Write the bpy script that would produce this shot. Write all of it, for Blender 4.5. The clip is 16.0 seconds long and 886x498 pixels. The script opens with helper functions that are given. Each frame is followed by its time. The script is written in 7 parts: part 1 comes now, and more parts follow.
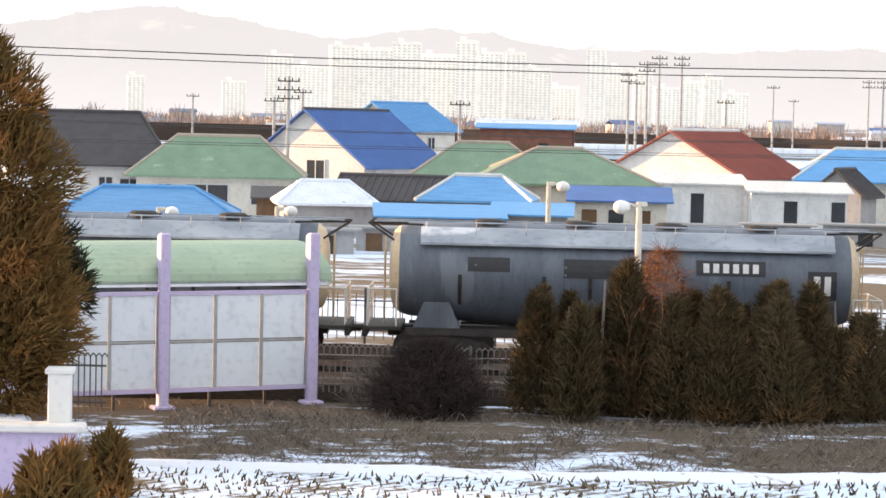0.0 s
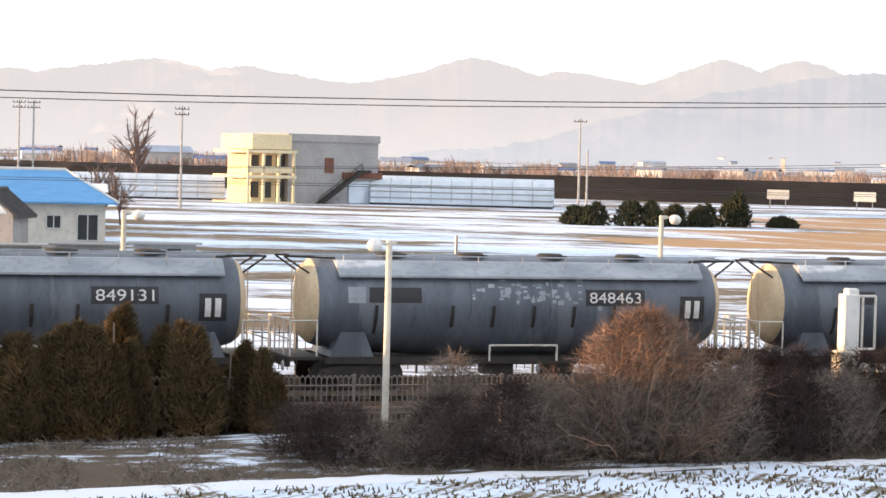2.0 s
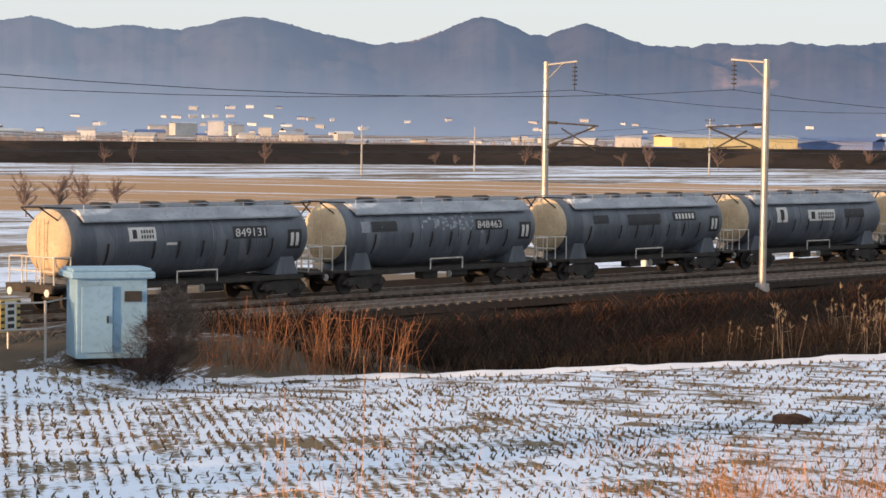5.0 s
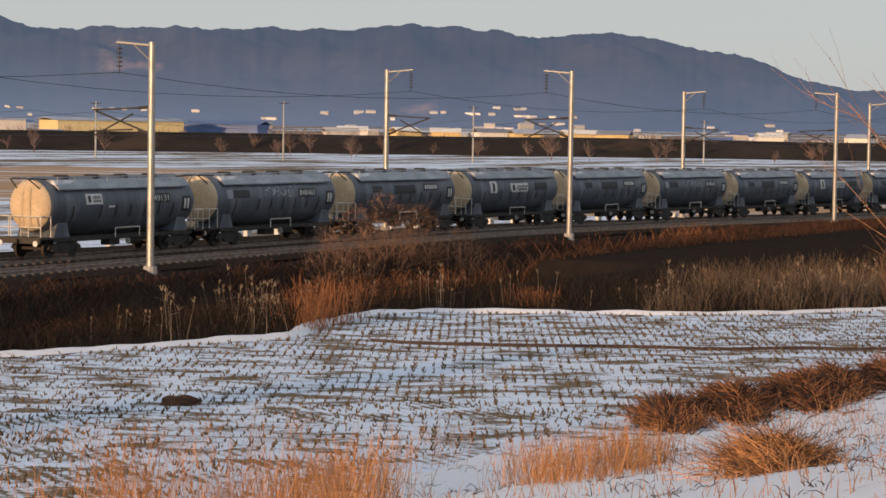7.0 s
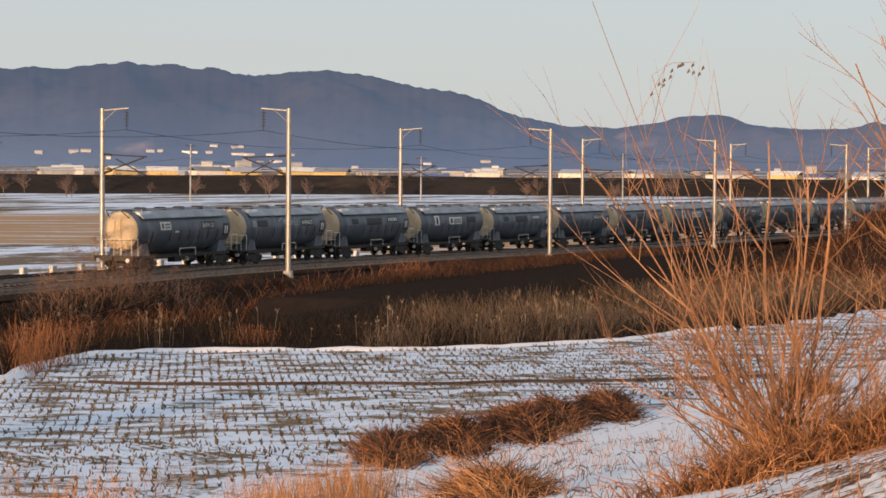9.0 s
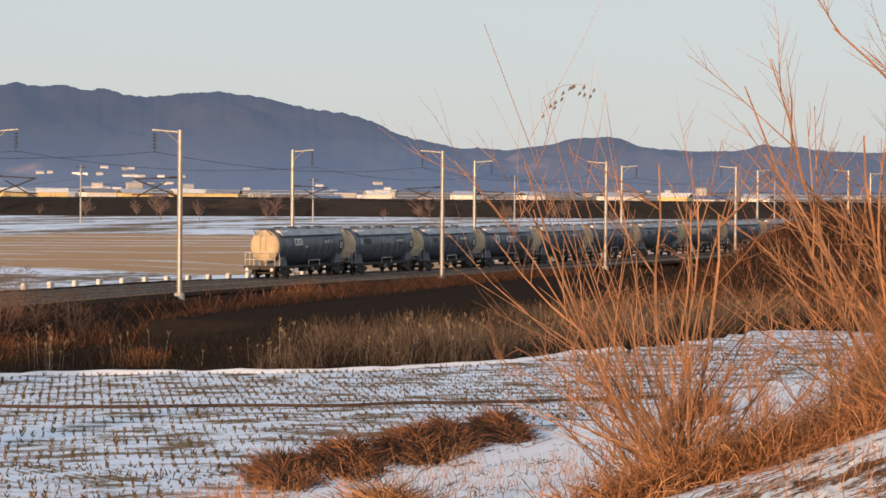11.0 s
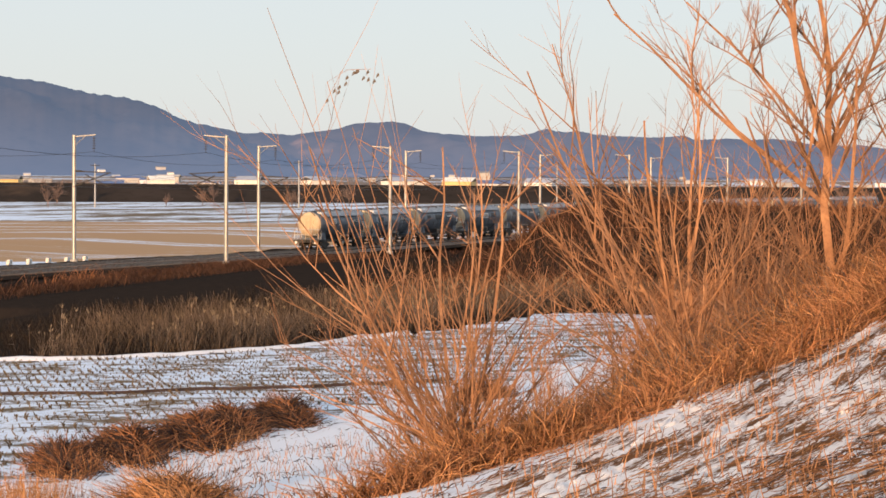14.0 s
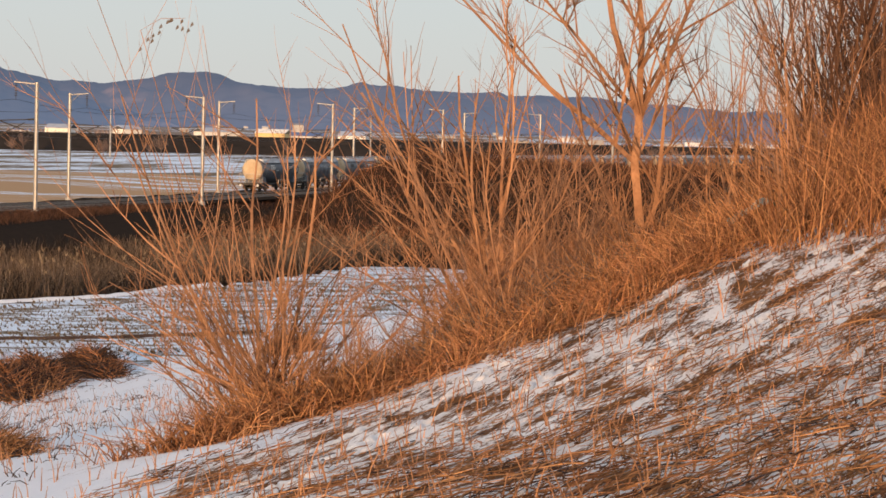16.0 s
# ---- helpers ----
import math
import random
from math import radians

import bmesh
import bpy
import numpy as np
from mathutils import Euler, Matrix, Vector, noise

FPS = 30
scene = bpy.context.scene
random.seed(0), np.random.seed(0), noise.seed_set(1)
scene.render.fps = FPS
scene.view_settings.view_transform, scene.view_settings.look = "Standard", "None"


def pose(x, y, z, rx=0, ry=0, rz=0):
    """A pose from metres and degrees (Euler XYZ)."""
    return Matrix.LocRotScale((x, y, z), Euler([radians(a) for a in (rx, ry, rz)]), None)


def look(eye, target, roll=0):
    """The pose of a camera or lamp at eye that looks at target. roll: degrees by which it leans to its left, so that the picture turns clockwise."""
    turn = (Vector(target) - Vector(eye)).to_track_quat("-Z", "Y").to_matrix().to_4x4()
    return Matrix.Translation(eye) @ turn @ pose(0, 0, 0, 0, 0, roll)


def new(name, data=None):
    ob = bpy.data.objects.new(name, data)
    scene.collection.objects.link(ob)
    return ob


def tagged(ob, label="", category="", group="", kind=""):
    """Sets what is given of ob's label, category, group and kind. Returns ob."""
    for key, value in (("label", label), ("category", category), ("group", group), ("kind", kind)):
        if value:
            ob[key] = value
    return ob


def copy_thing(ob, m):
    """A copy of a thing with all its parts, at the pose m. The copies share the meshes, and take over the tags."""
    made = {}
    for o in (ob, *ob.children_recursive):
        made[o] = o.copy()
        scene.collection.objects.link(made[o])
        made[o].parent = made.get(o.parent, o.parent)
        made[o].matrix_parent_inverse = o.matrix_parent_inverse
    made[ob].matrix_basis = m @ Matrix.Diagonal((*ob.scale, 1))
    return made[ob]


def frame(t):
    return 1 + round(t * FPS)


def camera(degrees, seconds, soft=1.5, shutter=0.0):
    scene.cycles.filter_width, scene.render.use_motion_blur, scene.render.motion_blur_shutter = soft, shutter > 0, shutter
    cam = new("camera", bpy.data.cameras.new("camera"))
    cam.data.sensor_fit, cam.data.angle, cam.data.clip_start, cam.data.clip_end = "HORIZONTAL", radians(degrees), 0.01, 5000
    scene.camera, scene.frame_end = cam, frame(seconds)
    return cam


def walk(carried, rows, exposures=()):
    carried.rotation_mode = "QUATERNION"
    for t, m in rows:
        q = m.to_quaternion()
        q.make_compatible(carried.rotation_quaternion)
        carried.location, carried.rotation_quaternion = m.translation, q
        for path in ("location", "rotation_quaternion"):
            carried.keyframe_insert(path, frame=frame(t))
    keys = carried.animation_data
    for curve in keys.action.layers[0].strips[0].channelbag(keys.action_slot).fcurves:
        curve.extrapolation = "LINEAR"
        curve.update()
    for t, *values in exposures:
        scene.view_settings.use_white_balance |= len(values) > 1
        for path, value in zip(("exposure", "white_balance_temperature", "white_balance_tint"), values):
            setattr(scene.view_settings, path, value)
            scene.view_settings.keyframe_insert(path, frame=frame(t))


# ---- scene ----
cam = camera(21.74, 16.0, soft=1.6, shutter=0.0)
EYE = Vector((0.0, 0.0, 6.7))
# seconds, heading right of +Y, pitch, roll (degrees)
PAN = (
    (0.0, 0.057, -3.299, 1.305),
    (0.5, 0.332, -3.155, 1.473),
    (1.0, 6.701, -2.939, 1.493),
    (1.5, 13.407, -2.599, 1.646),
    (2.0, 20.877, -2.304, 1.514),
    (2.5, 26.290, -2.407, 1.106),
    (3.0, 26.590, -2.344, 0.965),
    (3.5, 29.951, -2.496, 1.015),
    (4.0, 39.841, -1.960, 1.050),
    (4.5, 48.074, -2.425, 1.070),
    (4.8, 51.893, -2.780, 0.987),
    (5.0, 54.051, -2.922, 0.778),
    (5.2, 56.074, -3.003, 0.812),
    (7.3, 69.711, -3.099, 0.838),
    (7.5, 69.853, -3.060, 0.718),
    (8.0, 72.329, -2.439, -0.112),
    (8.5, 74.615, -2.332, 0.225),
    (9.0, 76.159, -2.112, 0.450),
    (9.2, 77.012, -2.286, 0.629),
    (11.3, 78.989, -1.440, 0.535),
    (11.5, 79.113, -1.359, 0.600),
    (12.0, 79.841, -1.590, 0.314),
    (12.5, 81.148, -2.399, -0.114),
    (13.0, 81.789, -2.615, -0.646),
    (13.5, 81.600, -0.816, -0.451),
    (13.8, 82.811, -0.986, 0.147),
    (14.0, 84.184, -1.889, 0.374),
    (14.5, 84.430, -2.744, 0.692),
    (15.0, 85.342, -2.600, 0.668),
    (15.1, 85.829, -2.613, 0.423),
    (15.5, 88.466, -2.726, 0.954),
    (16.0, 88.864, -2.977, 1.447),
)
walk(cam, [(t, pose(EYE.x, EYE.y, EYE.z, 90 + p, 0, -y) @ pose(0, 0, 0, 0, 0, r)) for t, y, p, r in PAN],
     exposures=((0.0, 1.12), (1.5, 1.04), (3.0, 0.72), (4.0, 0.54), (4.5, 0.45), (5.2, 0.2), (7.3, -0.3), (8.5, -0.2), (9.0, -0.12), (12.5, -0.04), (13.4, 0.02), (14.0, 0.2), (14.6, 0.02), (16.0, -0.06)))

# ---- light ----
SUN_AZ, SUN_EL = radians(-75), radians(6.0)
to_sun = Vector((math.sin(SUN_AZ) * math.cos(SUN_EL), math.cos(SUN_AZ) * math.cos(SUN_EL), math.sin(SUN_EL)))
world = bpy.data.worlds.new("evening_sky")
scene.world = world
world.use_nodes = True
wn, wl = world.node_tree.nodes, world.node_tree.links
sky = wn.new("ShaderNodeTexSky")
sky.sky_type, sky.sun_disc = "NISHITA", False
sky.sun_elevation, sky.sun_rotation = SUN_EL, SUN_AZ
sky.air_density, sky.dust_density, sky.ozone_density = 1.0, 0.6, 3.0
# thin evening haze over the clear sky
veil = wn.new("ShaderNodeMix")
veil.data_type = "RGBA"
veil.inputs[0].default_value = 0.74
veil.inputs[7].default_value = (5.05, 5.15, 5.35, 1)
wl.new(sky.outputs[0], veil.inputs[6])
wl.new(veil.outputs[2], wn["Background"].inputs[0])
wn["Background"].inputs[1].default_value = 0.15
sun = new("sun", bpy.data.lights.new("sun", "SUN"))
sun.data.energy, sun.data.angle, sun.data.color = 5.0, radians(0.6), (1.0, 0.60, 0.31)
sun.matrix_world = look(to_sun * 100, (0, 0, 0))


# ---- materials ----
def mat(name, c1, c2=None, scale=3.0, rough=0.8, metal=0.0, bump=0.0, stretch=(1, 1, 1), c3=None, spots=0.0, rand=0.0, glow=0.0, each=0.0):
    """Two-scale noise colour, optional colour c3 (wear, patches, painted sun) on a share of the surface, fine bump,
    per-object variation.
    """
    m = bpy.data.materials.new(name)
    m.use_nodes = True
    n, l = m.node_tree.nodes, m.node_tree.links
    b = n["Principled BSDF"]
    b.inputs["Roughness"].default_value, b.inputs["Metallic"].default_value = rough, metal
    if rough >= 0.85:
        b.inputs["Specular IOR Level"].default_value = 0.0
    c2 = c2 or tuple(v * 0.7 for v in c1)
    tc, mp = n.new("ShaderNodeTexCoord"), n.new("ShaderNodeMapping")
    mp.inputs["Scale"].default_value = stretch
    l.new(tc.outputs["Object"], mp.inputs[0])

    def tex(sc, det=6.0):
        t = n.new("ShaderNodeTexNoise")
        t.inputs["Scale"].default_value, t.inputs["Detail"].default_value = sc, det
        l.new(mp.outputs[0], t.inputs["Vector"])
        return t

    def mix(a, bb, fac):
        x = n.new("ShaderNodeMix")
        x.data_type = "RGBA"
        for sock, v in ((x.inputs[6], a), (x.inputs[7], bb)):
            if isinstance(v, tuple):
                sock.default_value = (*v, 1)
            else:
                l.new(v, sock)
        l.new(fac, x.inputs[0])
        return x.outputs[2]

    def ramp(v, lo, hi):
        r = n.new("ShaderNodeMapRange")
        r.inputs[1].default_value, r.inputs[2].default_value = lo, hi
        l.new(v, r.inputs[0])
        return r.outputs[0]

    coarse, fine = tex(scale), tex(scale * 7.3)
    col = mix(c1, c2, ramp(coarse.outputs[0], 0.35, 0.65))
    dark = tuple(v * 0.72 for v in c2)
    grain = n.new("ShaderNodeMath")
    grain.operation = "MULTIPLY"
    l.new(ramp(fine.outputs[0], 0.5, 0.75), grain.inputs[0])
    grain.inputs[1].default_value = 0.6
    col = mix(col, dark, grain.outputs[0])
    if c3:
        col = mix(col, c3, ramp(tex(scale * 0.6, 8).outputs[0], 0.62 - spots, 0.66 - spots))
    if rand:
        oi, hs = n.new("ShaderNodeObjectInfo"), n.new("ShaderNodeHueSaturation")
        l.new(ramp(oi.outputs["Random"], 0, 1), hs.inputs["Value"])
        hs.inputs["Value"].links[0].from_node.inputs[3].default_value = 1 - rand
        hs.inputs["Value"].links[0].from_node.inputs[4].default_value = 1 + rand
        l.new(col, hs.inputs["Color"])
        col = hs.outputs[0]
    if each:
        # every stem or blade its own tone
        gi, hv = n.new("ShaderNodeNewGeometry"), n.new("ShaderNodeHueSaturation")
        tone = ramp(gi.outputs["Random Per Island"], 0, 1)
        tone.node.inputs[3].default_value, tone.node.inputs[4].default_value = 1 - each, 1 + each
        l.new(tone, hv.inputs["Value"])
        l.new(col, hv.inputs["Color"])
        col = hv.outputs[0]
    l.new(col, b.inputs["Base Color"])
    if glow:
        l.new(col, b.inputs["Emission Color"])
        b.inputs["Emission Strength"].default_value = glow
    if bump:
        bp = n.new("ShaderNodeBump")
        bp.inputs["Strength"].default_value, bp.inputs["Distance"].default_value = bump, 0.05
        l.new(fine.outputs[0], bp.inputs["Height"])
        l.new(bp.outputs[0], b.inputs["Normal"])
    return m


def snow_mat(name, soil1, soil2, cover, rows=0.0, row_angle=0.0, patch=0.12, streak=(1, 1, 1), snow=(0.74, 0.83, 0.97)):
    """Soil or stubble under broken snow; rows: spacing of stubble rows in metres; snow: tint, painted skylight blue by
    default.
    """
    m = bpy.data.materials.new(name)
    m.use_nodes = True
    n, l = m.node_tree.nodes, m.node_tree.links
    b = n["Principled BSDF"]
    b.inputs["Roughness"].default_value, b.inputs["Specular IOR Level"].default_value = 1.0, 0.0
    geo, mp = n.new("ShaderNodeNewGeometry"), n.new("ShaderNodeMapping")
    mp.vector_type = "TEXTURE"
    mp.inputs["Rotation"].default_value = (0, 0, row_angle)
    mp.inputs["Scale"].default_value = tuple(1 / v for v in streak)
    l.new(geo.outputs["Position"], mp.inputs[0])

    def tex(sc, det=8.0):
        t = n.new("ShaderNodeTexNoise")
        t.inputs["Scale"].default_value, t.inputs["Detail"].default_value = sc, det
        l.new(mp.outputs[0], t.inputs["Vector"])
        return t.outputs[0]

    def math_node(op, a, bb):
        x = n.new("ShaderNodeMath")
        x.operation = op
        for i, v in enumerate((a, bb)):
            if isinstance(v, (int, float)):
                x.inputs[i].default_value = v
            else:
                l.new(v, x.inputs[i])
        return x.outputs[0]

    v = math_node("ADD", math_node("MULTIPLY", tex(patch), 0.55), math_node("MULTIPLY", tex(patch * 9), 0.3))
    v = math_node("ADD", v, math_node("MULTIPLY", tex(patch * 60, 4), 0.15))
    if rows:
        wv = n.new("ShaderNodeTexWave")
        wv.inputs["Scale"].default_value = 0.314 / rows
        wv.inputs["Distortion"].default_value, wv.inputs["Detail"].default_value = 1.6, 3
        wv.inputs["Detail Scale"].default_value = 1.5
        l.new(mp.outputs[0], wv.inputs["Vector"])
        v = math_node("ADD", v, math_node("MULTIPLY", math_node("SUBTRACT", wv.outputs[1], 0.5), 0.055))
    r = n.new("ShaderNodeMapRange")
    r.inputs[1].default_value, r.inputs[2].default_value = 0.5 + (0.5 - cover) * 0.4 - 0.03, 0.5 + (0.5 - cover) * 0.4 + 0.03
    l.new(v, r.inputs[0])
    s = n.new("ShaderNodeMix")
    s.data_type = "RGBA"
    s.inputs[6].default_value, s.inputs[7].default_value = (*soil1, 1), (*soil2, 1)
    l.new(tex(1.7), s.inputs[0])
    x = n.new("ShaderNodeMix")
    x.data_type = "RGBA"
    x.inputs[7].default_value = (*snow, 1)
    l.new(s.outputs[2], x.inputs[6])
    l.new(r.outputs[0], x.inputs[0])
    l.new(x.outputs[2], b.inputs["Base Color"])
    bp = n.new("ShaderNodeBump")
    bp.inputs["Strength"].default_value, bp.inputs["Distance"].default_value = 0.6, 0.08
    l.new(v, bp.inputs["Height"])
    l.new(bp.outputs[0], b.inputs["Normal"])
    return m


M_FIELD = snow_mat("stubble_field_snow", (0.15, 0.12, 0.085), (0.23, 0.185, 0.125), 0.60, rows=0.34, row_angle=-0.75, patch=0.7)
M_STRIP = snow_mat("dry_grass_patchy_snow", (0.105, 0.085, 0.068), (0.165, 0.135, 0.105), 0.335, patch=0.3, streak=(0.4, 1.5, 1))
M_FIELD2 = snow_mat("stubble_field_thin_snow", (0.15, 0.12, 0.085), (0.24, 0.18, 0.12), 0.545, row_angle=-1.22, patch=0.9, streak=(0.7, 1.4, 1))
# verge soil darkened to hold the shade of the slope
M_VERGE = snow_mat("brown_verge_soil", (0.022, 0.018, 0.016), (0.045, 0.033, 0.026), 0.03, patch=0.2)
# warmer snow tints on the bank paint the low sun
M_SLOPE = snow_mat("slope_dry_grass_snow", (0.10, 0.050, 0.028), (0.26, 0.130, 0.063), 0.515, row_angle=-0.33, patch=2.0, streak=(0.36, 1.5, 1), snow=(0.88, 0.85, 0.85))
M_SLOPESNOW = snow_mat("slope_clean_snow", (0.10, 0.065, 0.045), (0.22, 0.13, 0.07), 0.79, row_angle=-0.42, patch=0.8, streak=(0.5, 1.4, 1), snow=(0.82, 0.84, 0.90))
M_FAR = snow_mat("far_snow_fields", (0.17, 0.135, 0.105), (0.25, 0.2, 0.145), 0.50, row_angle=-0.3, patch=0.07, streak=(0.35, 1.2, 1))
M_TAN = snow_mat("tan_paddy_stubble", (0.42, 0.27, 0.165), (0.50, 0.34, 0.21), 0.33, row_angle=-1.25, patch=0.08, streak=(0.14, 1.9, 1))
M_PLAIN = snow_mat("distant_plain", (0.22, 0.17, 0.14), (0.32, 0.26, 0.22), 0.4, patch=0.006, streak=(0.3, 1, 1))
M_BALLAST = mat("ballast_brown_stone", (0.050, 0.040, 0.034), (0.032, 0.026, 0.022), 6, 0.95, bump=0.8)
M_RAIL = mat("rusty_rail_steel", (0.20, 0.13, 0.09), (0.30, 0.26, 0.23), 3, 0.5, 0.6)
M_SLEEPER = mat("concrete_sleeper", (0.14, 0.12, 0.105), (0.10, 0.088, 0.078), 4, 0.9)
M_TANK = mat("weathered_grey_tank_paint", (0.142, 0.164, 0.197), (0.096, 0.113, 0.140), 1.1, 0.5, 0.1, 0.15, (1.6, 1, 0.35), (0.165, 0.185, 0.215), 0.01, 0.10)
M_TANKTOP = mat("pale_dusted_roof_plate", (0.40, 0.43, 0.47), (0.26, 0.29, 0.33), 1.2, 0.55, 0.1, 0.1, (0.5, 1, 1), (0.66, 0.67, 0.69), -0.02, 0.08)
M_CREAM = mat("cement_dusted_cream_end", (0.66, 0.53, 0.36), (0.56, 0.43, 0.28), 1.3, 0.75, 0, 0.1, (1, 1, 1), (0.72, 0.62, 0.46), -0.04, 0.06)
M_DARK = mat("black_grimy_steel", (0.035, 0.033, 0.032), (0.06, 0.052, 0.045), 3, 0.7, 0.3)
M_PLATE = mat("black_lettering_plate", (0.025, 0.026, 0.03), (0.035, 0.036, 0.04), 3, 0.6)
M_WHITE = mat("white_marking_paint", (0.78, 0.77, 0.74), (0.66, 0.65, 0.62), 5, 0.6)
M_HANDRAIL = mat("white_painted_handrail", (0.72, 0.69, 0.63), (0.55, 0.5, 0.44), 4, 0.6)
M_GALV = mat("galvanised_pole_steel", (0.42, 0.42, 0.41), (0.34, 0.33, 0.32), 2, 0.45, 0.5)
M_CONC = mat("pale_concrete_pole", (0.45, 0.45, 0.44), (0.36, 0.36, 0.355), 2, 0.85, 0, 0.1)


# ---- mesh helpers ----
def box(bm, x, y, z, sx, sy, sz, m=None, bevel=0.0):
    """A box by centre and size, bevelled on demand."""
    g = bmesh.ops.create_cube(bm, size=1, matrix=(m or Matrix()) @ Matrix.LocRotScale((x, y, z), None, (sx, sy, sz)))
    if bevel:
        es = list({e for v in g["verts"] for e in v.link_edges})
        bmesh.ops.bevel(bm, geom=es, offset=bevel, segments=1, affect="EDGES")


def tube(bm, p, q, r0, r1=None, seg=8, cap=True):
    """A tapered round bar from p to q."""
    p, q = Vector(p), Vector(q)
    r1 = r0 if r1 is None else r1
    d = q - p
    if d.length < 1e-6:
        return
    m = Matrix.Translation((p + q) / 2) @ d.to_track_quat("Z", "Y").to_matrix().to_4x4()
    bmesh.ops.create_cone(bm, cap_ends=cap, segments=seg, radius1=r0, radius2=r1, depth=d.length, matrix=m)


def lathe_x(bm, prof, seg=28, z0=0.0):
    """A shell turned round an axis along x: prof is (x, radius) rows."""
    rings = []
    for x, r in prof:
        rings.append([bm.verts.new((x, r * math.sin(2 * math.pi * k / seg), z0 + r * math.cos(2 * math.pi * k / seg))) for k in range(seg)])
    for a, b in zip(rings, rings[1:]):
        for k in range(seg):
            bm.faces.new((a[k], b[k], b[(k + 1) % seg], a[(k + 1) % seg])).smooth = True
    bm.faces.new(rings[0][::-1]), bm.faces.new(rings[-1])


def poly(bm, pts):
    return bm.faces.new([bm.verts.new(p) for p in pts])


def prism(bm, prof, x0, x1, axis="x"):
    """A closed profile of (a, b) rows drawn out along x (as y, z) or along y (as x, z)."""
    f = (lambda s, a, b: (s, a, b)) if axis == "x" else (lambda s, a, b: (a, s, b))
    A, B = [bm.verts.new(f(x0, a, b)) for a, b in prof], [bm.verts.new(f(x1, a, b)) for a, b in prof]
    n = len(prof)
    bm.faces.new(A), bm.faces.new(B[::-1])
    for k in range(n):
        bm.faces.new((A[k], B[k], B[(k + 1) % n], A[(k + 1) % n]))
    bmesh.ops.recalc_face_normals(bm, faces=bm.faces)


def part(name, bm, material, parent=None, label="", at=None):
    """Links a bmesh as one mesh object, under parent when one is given."""
    me = bpy.data.meshes.new(name)
    bm.normal_update()
    bm.to_mesh(me)
    bm.free()
    for m in material if isinstance(material, (list, tuple)) else (material,):
        me.materials.append(m)
    ob = new(name, me)
    ob.parent = parent
    if at is not None:
        ob.matrix_basis = at
    return tagged(ob, label) if label else ob


def same(name, ob, parent, m):
    """A further piece on the mesh of ob."""
    o = new(name, ob.data)
    o.parent, o.matrix_basis = parent, m
    return o


def thing(name, m, label, category, group="", kind=""):
    e = new(name)
    e.empty_display_size = 0.2
    e.matrix_basis = m
    return tagged(e, label, category, group, kind)


# ---- the line of the railway: a wide curve to the right ----
RADIUS, HEAD, LINE = 1096.5, 0.02175, 61.32


def track(s, off=0.0):
    """Place and heading at s metres along the line; off: metres towards the station side."""
    th = HEAD + s / RADIUS
    return (RADIUS * (math.sin(th) - math.sin(HEAD)) - off * math.sin(th),
            LINE + RADIUS * (math.cos(th) - math.cos(HEAD)) - off * math.cos(th), th)


def off_line(x, y):
    """Metres from the line towards the station side, and metres along it."""
    cx, cy = -RADIUS * math.sin(HEAD), LINE - RADIUS * math.cos(HEAD)
    r = math.hypot(x - cx, y - cy)
    return RADIUS - r, RADIUS * (math.atan2(x - cx, y - cy) - HEAD)


def drop(s):
    """How far the line sinks on its way east."""
    v = min(max((s - 120) / 110, 0), 1)
    return 0.9 * v * v * (3 - 2 * v)


CREST = radians(108)


def smooth(a, b, v):
    v = min(max((v - a) / (b - a), 0), 1)
    return v * v * (3 - 2 * v)


def bank_side(x, y):
    """Metres to the field side of the crest of the bank that carries the camera."""
    return -x * math.cos(CREST) + y * math.sin(CREST)


RIM_X = (-16, 0, 3, 8.5, 15, 22, 38, 46, 49, 51, 56, 62.3, 66, 70.6, 72.5, 76.5, 82, 84.3, 86, 88.8, 93, 96.2, 101.4, 105.6, 150)
RIM_Y = (47.9, 47.5, 47.2, 47.9, 48.9, 49.1, 50.0, 48.2, 45.9, 43.9, 40.8, 37.4, 35.5, 33.7, 33.0, 34.2, 34.1, 32.8, 28.7, 22.0, 18.2, 15.8, 14.2, 12.2, -4.0)


def field_edge(x):
    """Far rim of the stubble field."""
    return float(np.interp(x, RIM_X, RIM_Y))


